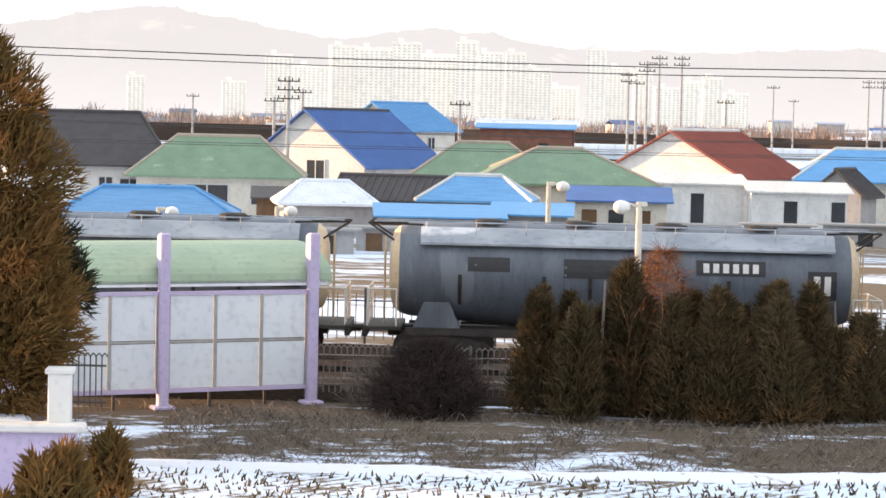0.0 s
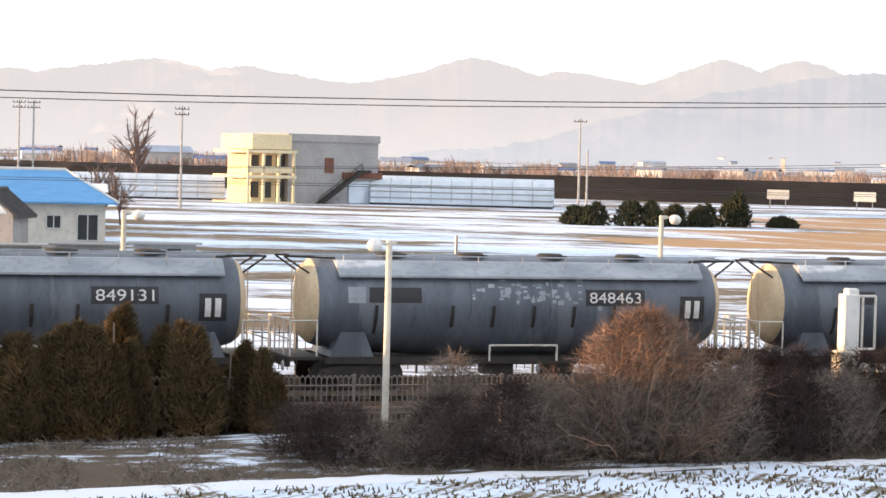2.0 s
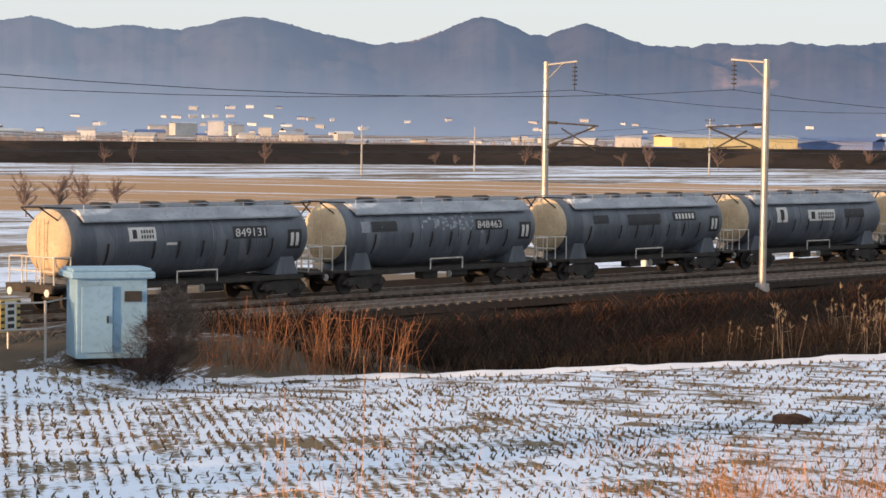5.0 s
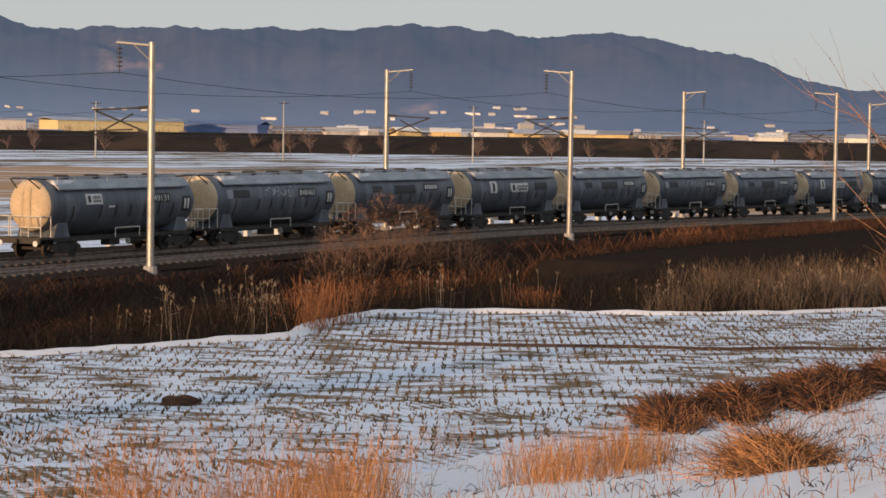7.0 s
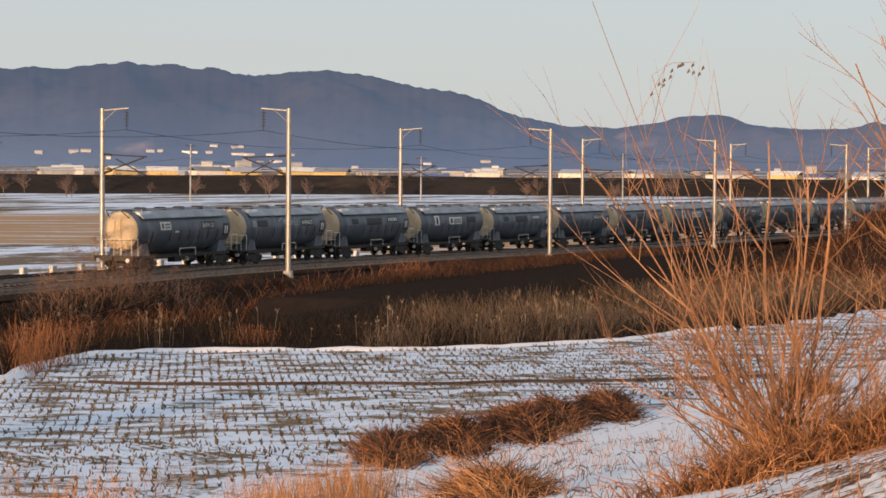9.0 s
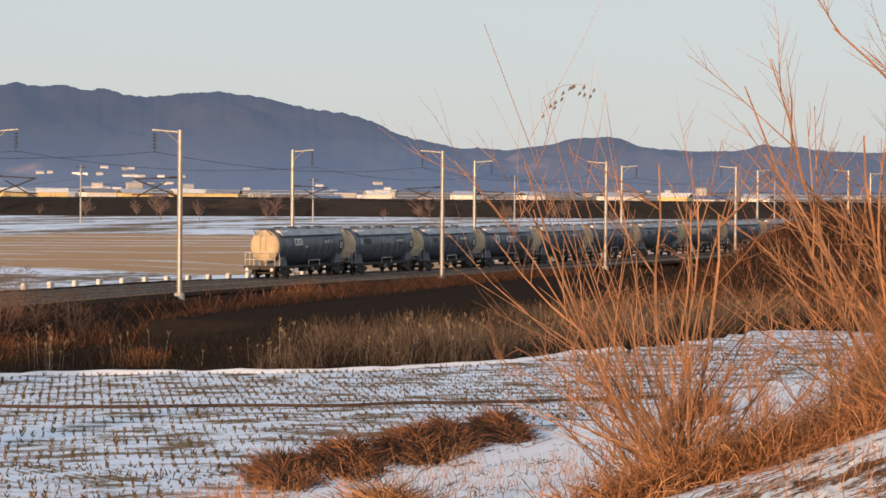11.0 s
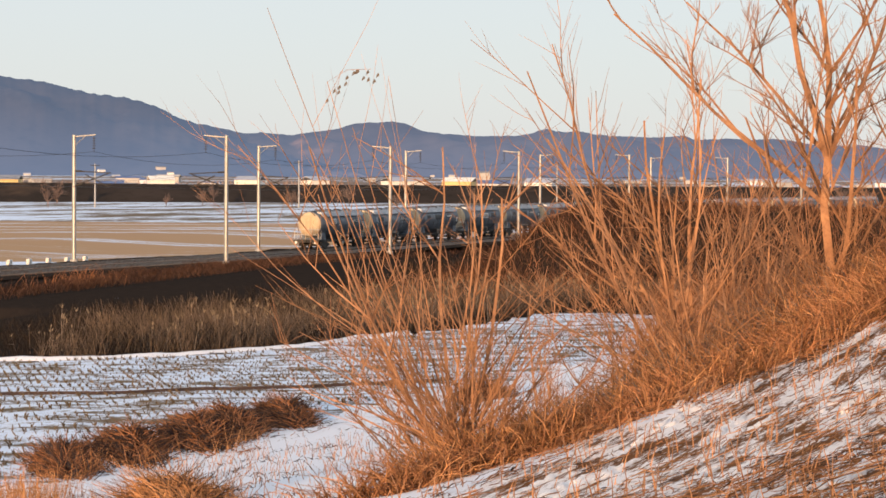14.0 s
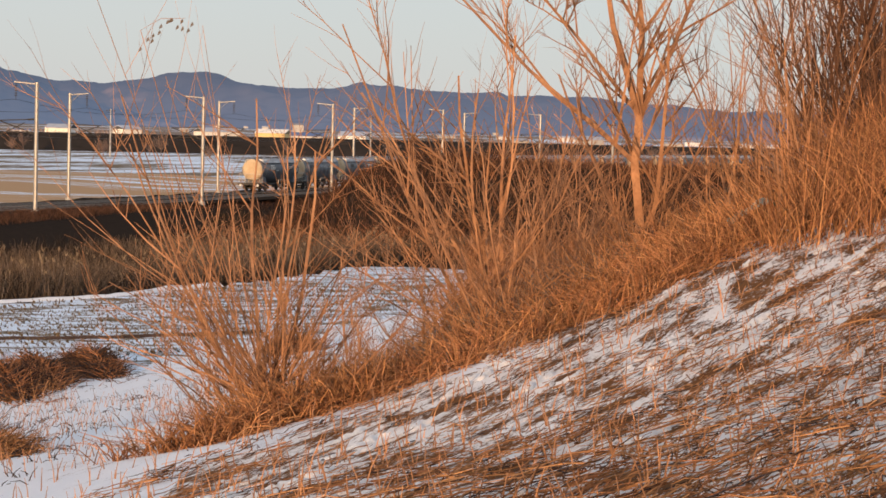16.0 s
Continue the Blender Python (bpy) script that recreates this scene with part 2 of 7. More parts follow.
def ground_z(x, y):
    d = bank_side(x, y)
    off, s = off_line(x, y)
    z = -0.7
    near = smooth(0, 1, (y - field_edge(x)) / 3.0) if y < 140 else 0
    if off > 0 and y > 0:
        if x < 58:
            z += 0.55 * near + 0.45 * smooth(34, 38, x) * smooth(60, 57, x) * smooth(15.5, 12, off) * smooth(6, 8, off)
        else:
            ditch = smooth(20, 15, off) * smooth(6.5, 9, off) * smooth(58, 66, x)
            z += -1.2 * ditch
    z += 0.62 * smooth(9.5, 6.5, abs(off)) if not (0 < off and x < 58) else 0.07 * smooth(9.5, 6.5, off)
    z -= drop(s) * smooth(40, 20, abs(off)) if y > -200 else 0
    if d < 36:
        along = x * math.sin(CREST) + y * math.cos(CREST)
        z = max(z, 5.1 + 1.7 * smooth(18, 40, along) * smooth(16, 6, d) - 0.2 * max(d, 0))
    if 120 < x < 200 and -60 < y < 40:
        # road bank that closes the view along the line
        t = ((172 - x) * 0.49 + (11.0 - y) * 0.87) / 53
        across = (x - 172) * 0.87 + (11.0 - y) * 0.49
        z = max(z, -0.7 + 4.9 * smooth(-0.02, 0.12, t) * smooth(1.25, 1.0, t) * smooth(15, 3, abs(across)))
    if d < -9:
        z = max(-0.7, 5.1 + (d + 9) * 0.5)
    n = noise.noise((x * 0.35, y * 0.35, 0)) * 0.06 + noise.noise((x * 0.06, y * 0.06, 3)) * 0.12
    if math.hypot(x, y) < 300 and abs(off) > 4.5:
        z += n
    return z


def zone(x, y):
    off, s = off_line(x, y)
    d = bank_side(x, y)
    if d < 31.2 + noise.noise((x * 0.3, y * 0.3, 5)) and (x < 92 + 14 * noise.noise((x * 0.2, y * 0.2, 7)) or d < 16):
        rim = 9.0 + 1.5 * math.sin(x * 0.6) + noise.noise((x * 0.2, y * 0.2, 1)) * 2
        return 3 if d < rim or (x > 44 and y < -1 + 2 * noise.noise((x * 0.3, y * 0.3, 8))) else 8
    if -6.2 < off < 7.2 and x < 700:
        return 7
    if off > 0:
        if x > 100 and (x > 122 or y < -4 + 3 * noise.noise((x * 0.2, y * 0.2, 3))):
            return 2
        if y < field_edge(x):
            return 0 if x + noise.noise((x * 0.15, y * 0.15, 2)) * 14 < 50 else 9
        return 1 if x < 56 else 2
    r = math.hypot(x, y)
    if r > 700:
        return 6
    if off > -12:
        return 2
    az = math.degrees(math.atan2(x, y))
    wob = noise.noise((x * 0.01, y * 0.01, 7)) * 14
    if az > 26 + wob * 0.3 and r > 205 + wob and az < 97 and r < 340 + wob * 2:
        return 5
    return 4


def build_ground():
    def axis(lo, a, b, hi, step):
        v = list(np.arange(a, b + 0.01, step))
        g = step
        while v[0] > lo:
            g *= 1.18
            v.insert(0, v[0] - g)
        g = step
        while v[-1] < hi:
            g *= 1.18
            v.append(v[-1] + g)
        return v
    xs, ys = axis(-4700, -30, 190, 4700, 1.6), axis(-4700, -6, 70, 4700, 0.9)
    vs = [(x, y, ground_z(x, y)) for y in ys for x in xs]
    w = len(xs)
    fs, zs = [], []
    for j in range(len(ys) - 1):
        for i in range(w - 1):
            fs.append((j * w + i, j * w + i + 1, (j + 1) * w + i + 1, (j + 1) * w + i))
            zs.append(zone((xs[i] + xs[i + 1]) / 2, (ys[j] + ys[j + 1]) / 2))
    me = bpy.data.meshes.new("ground")
    me.from_pydata(vs, [], fs)
    for m in (M_FIELD, M_STRIP, M_VERGE, M_SLOPE, M_FAR, M_TAN, M_PLAIN, M_BALLAST, M_SLOPESNOW, M_FIELD2):
        me.materials.append(m)
    me.polygons.foreach_set("material_index", zs)
    me.polygons.foreach_set("use_smooth", [True] * len(zs))
    tagged(new("ground", me), "flat winter farmland with patchy snow and brown stubble", "ground", kind="structure")


build_ground()
RAIL_Z = 0.2


def field_bund():
    """Low snow-capped bund along the far rim of the field."""
    rng = random.Random(41)
    way = []
    for a, b in zip(zip(RIM_X, RIM_Y), zip(RIM_X[1:-1], RIM_Y[1:-1])):
        p, q = Vector(a), Vector(b)
        n = max(1, int((q - p).length / 0.5))
        way += [p.lerp(q, k / n) for k in range(n)]
    for _ in range(3):
        way = [way[0]] + [(way[i - 1] + way[i] * 2 + way[i + 1]) / 4 for i in range(1, len(way) - 1)] + [way[-1]]
    bm, prev = bmesh.new(), None
    for i, p in enumerate(way):
        d = (way[min(i + 1, len(way) - 1)] - way[max(i - 1, 0)]).normalized()
        nrm = Vector((-d.y, d.x))
        wob = noise.noise((i * 0.17, 0, 2)) * 0.12
        h = 0.16 + noise.noise((i * 0.31, 3, 0)) * 0.08
        row = []
        for o, z in ((-0.42, -0.02), (-0.2, h * 0.8), (0.0, h), (0.22, h * 0.75), (0.5, -0.25)):
            q = p + nrm * (o + wob)
            row.append(bm.verts.new((q.x, q.y, -0.72 + z + rng.uniform(-0.015, 0.015))))
        if prev:
            for k in range(4):
                bm.faces.new((prev[k], prev[k + 1], row[k + 1], row[k])).smooth = True
        prev = row
    bmesh.ops.recalc_face_normals(bm, faces=bm.faces)
    tagged(part("field_bund", bm, M_SLOPESNOW), "low snow-capped earth bund along the field rim", "earth bund", kind="structure")


field_bund()


def build_tracks():
    for off in (0.0, 4.3):
        line = thing("railway_track", Matrix(), "rusty steel rails on pale concrete sleepers in brown ballast", "railway track", "tracks", "structure")
        bed, sl = bmesh.new(), bmesh.new()
        prev = None
        for s in np.arange(-130, 470, 4.0):
            row = []
            for o, z in ((-2.4, -0.12), (-1.5, RAIL_Z - 0.2), (1.5, RAIL_Z - 0.2), (2.4, -0.12)):
                x, y, _ = track(s, off + o)
                row.append(bed.verts.new((x, y, z - drop(s))))
            if prev:
                for k in range(3):
                    bed.faces.new((prev[k], prev[k + 1], row[k + 1], row[k]))
            prev = row
        bmesh.ops.recalc_face_normals(bed, faces=bed.faces)
        part("ballast_bed", bed, M_BALLAST, line)
        for s in np.arange(-60, 200, 0.65):
            x, y, th = track(s, off)
            m = Matrix.Translation((x, y, RAIL_Z - 0.19 - drop(s))) @ Matrix.Rotation(-th, 4, "Z")
            vs = [sl.verts.new(m @ Vector(c)) for c in ((-.12, -1.2, -.06), (.12, -1.2, -.06), (.12, 1.2, -.06), (-.12, 1.2, -.06),
                                                      (-.10, -1.2, .05), (.10, -1.2, .05), (.10, 1.2, .05), (-.10, 1.2, .05))]
            for f in ((4, 5, 6, 7), (0, 1, 5, 4), (2, 3, 7, 6), (1, 2, 6, 5), (3, 0, 4, 7)):
                sl.faces.new([vs[k] for k in f])
        tagged(part("sleepers", sl, M_SLEEPER, line), kind="stuff")
        for side in (-0.75, 0.75):
            bm, prev = bmesh.new(), None
            for s in np.arange(-130, 470, 3.0):
                row = []
                for o, z in ((-.07, -.15), (-.035, -.12), (-.035, 0), (.035, 0), (.035, -.12), (.07, -.15)):
                    x, y, _ = track(s, off + side + o)
                    row.append(bm.verts.new((x, y, RAIL_Z + z - drop(s))))
                if prev:
                    for k in range(5):
                        bm.faces.new((prev[k], prev[k + 1], row[k + 1], row[k]))
                prev = row
            bmesh.ops.recalc_face_normals(bm, faces=bm.faces)
            part("rail", bm, M_RAIL, line)


build_tracks()


# ---- the train ----
def side_plate(bm, x0, x1, z, h, lift, R=1.25, zc=2.42, seg=3):
    """A curved plate that lies on the near flank of the tank."""
    a = math.asin((z - zc) / R)
    da = h / R / 2
    rows = []
    for k in range(seg + 1):
        t = a - da + 2 * da * k / seg
        y, zz = -(R + lift) * math.cos(t), zc + (R + lift) * math.sin(t)
        rows.append((bm.verts.new((x0, y, zz)), bm.verts.new((x1, y, zz))))
    for p, q in zip(rows, rows[1:]):
        bm.faces.new((p[0], p[1], q[1], q[0]))


def curved_glyphs(bm, x0, x1, z, h, n, lift):
    """Plain upright bars in place of characters."""
    w = (x1 - x0) / n
    for k in range(n):
        side_plate(bm, x0 + (k + 0.2) * w, x0 + (k + 0.8) * w, z, h, lift)


def number_mesh(bm, text, x0, x1, z, h, lift, R=1.25, zc=2.42):
    """Painted figures bent on to the near flank of the tank."""
    cu = bpy.data.curves.new("figures", "FONT")
    cu.body = text
    ob = bpy.data.objects.new("figures", cu)
    me = ob.to_mesh()
    lo = [min(v.co[k] for v in me.vertices) for k in (0, 1)]
    hi = [max(v.co[k] for v in me.vertices) for k in (0, 1)]
    vs = []
    for v in me.vertices:
        x = x0 + (v.co.x - lo[0]) / (hi[0] - lo[0]) * (x1 - x0)
        zz = z - h / 2 + (v.co.y - lo[1]) / (hi[1] - lo[1]) * h
        vs.append(bm.verts.new((x, -math.sqrt((R + lift) ** 2 - (zz - zc) ** 2), zz)))
    for f in me.polygons:
        bm.faces.new([vs[i] for i in f.vertices])
    ob.to_mesh_clear()
    bpy.data.objects.remove(ob)
    bpy.data.curves.remove(cu)


def build_wagon(kind=0):
    w = thing("tank_wagon", Matrix(), "weathered grey cement tank wagon with cream dusty ends", "railway wagon", "train of tank wagons")
    L, R, ZC = 6.2, 1.25, 2.42
    # barrel with a belly that sags to the middle
    bm, rings, seg = bmesh.new(), [], 36
    prof = [(-L, 0.25), (-L + 0.03, 0.7), (-L + 0.12, 1.02), (-L + 0.3, 1.17), (-L + 0.55, R), (-2.6, R), (0, R), (2.6, R), (L - 0.55, R), (L - 0.3, 1.17), (L - 0.12, 1.02), (L - 0.03, 0.7), (L, 0.25)]
    for x, r in prof:
        sag = 0.24 * smooth(5.2, 3.4, abs(x))
        ring = []
        for k in range(seg):
            t = 2 * math.pi * k / seg
            z = r * math.cos(t)
            ring.append(bm.verts.new((x, r * math.sin(t), ZC + z - (sag * -min(z, 0) / R))))
        rings.append(ring)
    for a, b in zip(rings, rings[1:]):
        for k in range(seg):
            f = bm.faces.new((a[k], b[k], b[(k + 1) % seg], a[(k + 1) % seg]))
            f.smooth = True
            f.material_index = 1 if abs(a[0].co.x + b[0].co.x) / 2 > L - 0.36 else 0
    for r, flip in ((rings[0], 0), (rings[-1], 1)):
        f = bm.faces.new(r if flip else r[::-1])
        f.material_index = 1
    bmesh.ops.recalc_face_normals(bm, faces=bm.faces)
    tank = part("tank", bm, (M_TANK, M_CREAM), w)
    for x in (-3.9, -1.55, 0.8, 3.1):
        bm = bmesh.new()
        lathe_x(bm, [(x - 0.03, R - 0.02), (x - 0.03, R + 0.012), (x + 0.03, R + 0.012), (x + 0.03, R - 0.02)], 36, ZC)
        part("weld_band", bm, M_TANK, tank)
    for x in (-4.3, -3.2, -2.1, -0.9, 0.3, 1.5, 2.7, 3.9):
        bm = bmesh.new()
        side_plate(bm, x - 0.05, x + 0.05, ZC - 0.45, 0.85, 0.05)
        part("stiffener", bm, M_DARK if int(x * 10) % 2 else M_TANK, tank)
    # roof walkway: sloped skirts and a deck
    bm = bmesh.new()
    prism(bm, [(-1.2, 3.14), (-1.2, 3.2), (-0.86, 3.58), (0.86, 3.58), (1.2, 3.2), (1.2, 3.14), (0.84, 3.4), (-0.84, 3.4)], -5.35, 5.45)
    part("roof_walkway", bm, M_TANKTOP, w, "pale dusty sloped roof walkway")
    for x in (-3.6, -1.2, 1.2, 3.6):
        bm = bmesh.new()
        tube(bm, (x, 0, 3.52), (x, 0, 3.74), 0.36, 0.36, 14)
        tube(bm, (x, 0, 3.74), (x, 0, 3.80), 0.40, 0.30, 14)
        box(bm, x + 0.42, 0, 3.68, 0.1, 0.3, 0.12)
        part("filler_hatch", bm, M_DARK, w, "dark round filler hatch")
    for y in (-1.0, 1.0):
        bm = bmesh.new()
        for x in np.arange(-5.2, 5.3, 1.3):
            tube(bm, (x, y, 3.36), (x, y, 3.74), 0.014, seg=5)
        tube(bm, (-6.6, y * 0.5, 3.70), (6.6, y * 0.5, 3.70), 0.022, seg=5)
        part("roof_rail", bm, M_TANKTOP, w)
    for sx in (-1, 1):
        # end braces of the walkway, ladder, platform rails
        for y in (-0.5, 0.5):
            bm = bmesh.new()
            tube(bm, (sx * 6.75, y, 3.66), (sx * 6.05, y * 1.3, 3.2), 0.03, seg=5)
            tube(bm, (sx * 5.3, y, 3.62), (sx * 6.75, y, 3.66), 0.03, seg=5)
            part("walkway_brace", bm, M_DARK, w)
        bm = bmesh.new()
        for y in (-0.22, 0.22):
            tube(bm, (sx * 6.32, y, 0.95), (sx * 6.32, y, 3.3), 0.02, seg=5)
        for z in np.arange(1.2, 3.2, 0.32):
            tube(bm, (sx * 6.32, -0.22, z), (sx * 6.32, 0.22, z), 0.014, seg=5)
        part("end_ladder", bm, M_CREAM, w, "dusty cream end ladder")
        bm = bmesh.new()
        for y in (-1.2, -0.5, 0.5, 1.2):
            tube(bm, (sx * 6.7, y, 0.95), (sx * 6.7, y, 1.95), 0.025, seg=6)
        for z in (1.45, 1.95):
            tube(bm, (sx * 6.7, -1.2, z), (sx * 6.7, 1.2, z), 0.025, seg=6)
        for y in (-1.2, 1.2):
            tube(bm, (sx * 6.7, y, 1.95), (sx * 5.95, y, 1.95), 0.025, seg=6)
            tube(bm, (sx * 5.95, y, 1.95), (sx * 5.95, y, 0.95), 0.025, seg=6)
        part("platform_rail", bm, M_HANDRAIL, w, "white tubular platform rail")
        bm = bmesh.new()
        box(bm, sx * 6.3, 0, 0.93, 1.0, 2.6, 0.1, bevel=0.01)
        box(bm, sx * 6.76, 0, 0.85, 0.14, 2.5, 0.3, bevel=0.02)
        tube(bm, (sx * 6.8, 0, 0.82), (sx * 7.0, 0, 0.82), 0.11, 0.09, 8)
        part("end_platform", bm, M_DARK, w)
        bm = bmesh.new()
        prism(bm, [(sx * 4.9 - 0.62, 0.95), (sx * 4.9 + 0.62, 0.95), (sx * 4.9 + 0.34, 1.62), (sx * 4.9 - 0.34, 1.62)], -1.05, 1.05, "y")
        part("saddle", bm, M_TANK, w)
        bogie = new("bogie")
        bogie.parent = w
        bogie.location = (sx * 4.7, 0, 0)
        for side in (-1, 1):
            bm = bmesh.new()
            prism(bm, [(-1.25, 0.42), (-1.1, 0.62), (-0.45, 0.72), (0.45, 0.72), (1.1, 0.62), (1.25, 0.42), (0.5, 0.36), (0.3, 0.2), (-0.3, 0.2), (-0.5, 0.36)], side * 0.98, side * 1.1, "y")
            for x in (-0.9, 0.9):
                box(bm, x, side * 1.08, 0.45, 0.26, 0.14, 0.26, bevel=0.03)
            part("side_frame", bm, M_DARK, bogie)
        for x in (-0.9, 0.9):
            bm = bmesh.new()
            tube(bm, (x, -0.9, 0.43), (x, 0.9, 0.43), 0.08, seg=8)
            for y in (-0.78, 0.78):
                tube(bm, (x, y - 0.07, 0.43), (x, y + 0.07, 0.43), 0.43, 0.43, 20)
            part("wheelset", bm, M_DARK, bogie)
    bm = bmesh.new()
    box(bm, 0, 0, 0.8, 12.4, 0.5, 0.3)
    for y in (-1.15, 1.15):
        box(bm, 0, y, 0.86, 11.4, 0.1, 0.18)
    part("underframe", bm, M_DARK, w)
    bm = bmesh.new()
    for x in (-1.0, 1.0):
        tube(bm, (x, -1.28, 0.85), (x, -1.28, 1.28), 0.03, seg=6)
    tube(bm, (-1.0, -1.28, 1.28), (1.0, -1.28, 1.28), 0.03, seg=6)
    part("side_guard", bm, M_HANDRAIL, w)
    bm = bmesh.new()
    box(bm, -0.6, -0.7, 0.62, 0.9, 0.5, 0.35, bevel=0.03)
    part("brake_gear", bm, M_DARK, w)
    bm = bmesh.new()
    tube(bm, (0.6, -0.9, 0.6), (1.6, -0.9, 0.6), 0.16, seg=10)
    air = part("air_tank", bm, M_DARK, w)
    # a white disc paints the sun's glint on the dark tank's end
    bm = bmesh.new()
    tube(bm, (0.56, -0.9, 0.6), (0.598, -0.9, 0.6), 0.10, 0.15, 12)
    part("end_cap", bm, M_WHITE, air, "tank end whitened as a sun glint")
    # white discs added for bright glints low on the wagon end
    for y in (-1.0, 1.0):
        bm = bmesh.new()
        tube(bm, (-6.86, y, 0.72), (-6.832, y, 0.72), 0.13, 0.14, 14)
        part("marker_disc", bm, M_WHITE, w, "white disc added as a bright glint")
    # flank markings
    def plate(name, x0, x1, z, h, m, glyphs=(), gm=M_WHITE):
        b2 = bmesh.new()
        side_plate(b2, x0, x1, z, h, 0.012)
        p = part(name, b2, m, w)
        for gx0, gx1, gz, gh, n in glyphs:
            b3 = bmesh.new()
            curved_glyphs(b3, gx0, gx1, gz, gh, n, 0.020)
            part("marking", b3, gm, p)
    if kind in (0, 1):
        plate("number_board", 1.85, 3.65, 2.62, 0.46, M_PLATE)
        bm = bmesh.new()
        number_mesh(bm, "849131" if kind == 0 else "848463", 1.97, 3.53, 2.62, 0.30, 0.024)
        part("wagon_number", bm, M_WHITE, w, "white painted digits")
        plate("class_board", 4.75, 5.5, 2.3, 0.75, M_PLATE, ((4.85, 5.4, 2.3, 0.5, 2),))
    if kind == 0:
        plate("white_board", -3.3, -2.0, 2.68, 0.50, M_WHITE, ((-3.2, -2.85, 2.68, 0.32, 1), (-2.75, -2.1, 2.76, 0.12, 5), (-2.75, -2.1, 2.58, 0.12, 5)), M_PLATE)
        plate("stencil", -1.5, -1.0, 2.3, 0.09, M_WHITE)
    elif kind == 1:
        plate("emblem_board", -5.1, -4.6, 2.66, 0.44, M_TANKTOP)
        plate("faded_board", -4.5, -3.0, 2.66, 0.42, M_PLATE)
        rng, bm = random.Random(15), bmesh.new()
        for _ in range(70):
            x, z = rng.gauss(0.3, 0.9), rng.gauss(2.75, 0.17)
            side_plate(bm, x, x + rng.uniform(0.03, 0.2), z, rng.uniform(0.02, 0.14), 0.006, seg=1)
        tagged(part("scuffed_paint", bm, M_TANKTOP, w, "pale scuffed paint flakes"), kind="stuff")
    elif kind == 2:
        plate("faded_board", -4.1, -3.0, 2.66, 0.38, M_PLATE)
        plate("long_board", -1.6, 0.9, 2.6, 0.5, M_PLATE)
        plate("number_board", 1.85, 3.65, 2.70, 0.40, M_PLATE, ((1.98, 3.52, 2.70, 0.24, 6),))
        plate("class_board", 4.75, 5.5, 2.3, 0.75, M_PLATE, ((4.85, 5.4, 2.3, 0.5, 2),))
    else:
        plate("white_board", -3.6, -2.7, 2.62, 0.75, M_WHITE, ((-3.4, -2.9, 2.62, 0.5, 1),), M_PLATE)
        plate("name_board", -0.9, 1.5, 2.55, 0.55, M_WHITE, ((-0.75, -0.2, 2.55, 0.36, 1), (-0.05, 1.4, 2.62, 0.14, 7), (-0.05, 1.4, 2.44, 0.14, 7)), M_PLATE)
        plate("faded_board", 2.4, 4.2, 2.6, 0.45, M_PLATE)
    return w


TYPES = [build_wagon(k) for k in range(4)]
ORDER = (0, 1, 2, 3, 2, 1, 2, 3, 2, 2, 1, 3, 2, 1, 2, 2)
TRAIN = []
for n, k in enumerate(ORDER):
    TRAIN.append(TYPES[k] if k not in ORDER[:n] else copy_thing(TYPES[k], Matrix()))


def train_s(t):
    return -29.35 + 17.047 * t + 0.0469 * t * t


def wagon_pose(n, t):
    s = train_s(t) + 14.0 * n + 6.2
    x, y, th = track(s)
    return Matrix.Translation((x, y, RAIL_Z - drop(s))) @ Matrix.Rotation(-th, 4, "Z")


def motions():
    for n, w in enumerate(TRAIN):
        walk(w, [(t, wagon_pose(n, t)) for t in np.arange(0, 16.01, 1.0)])


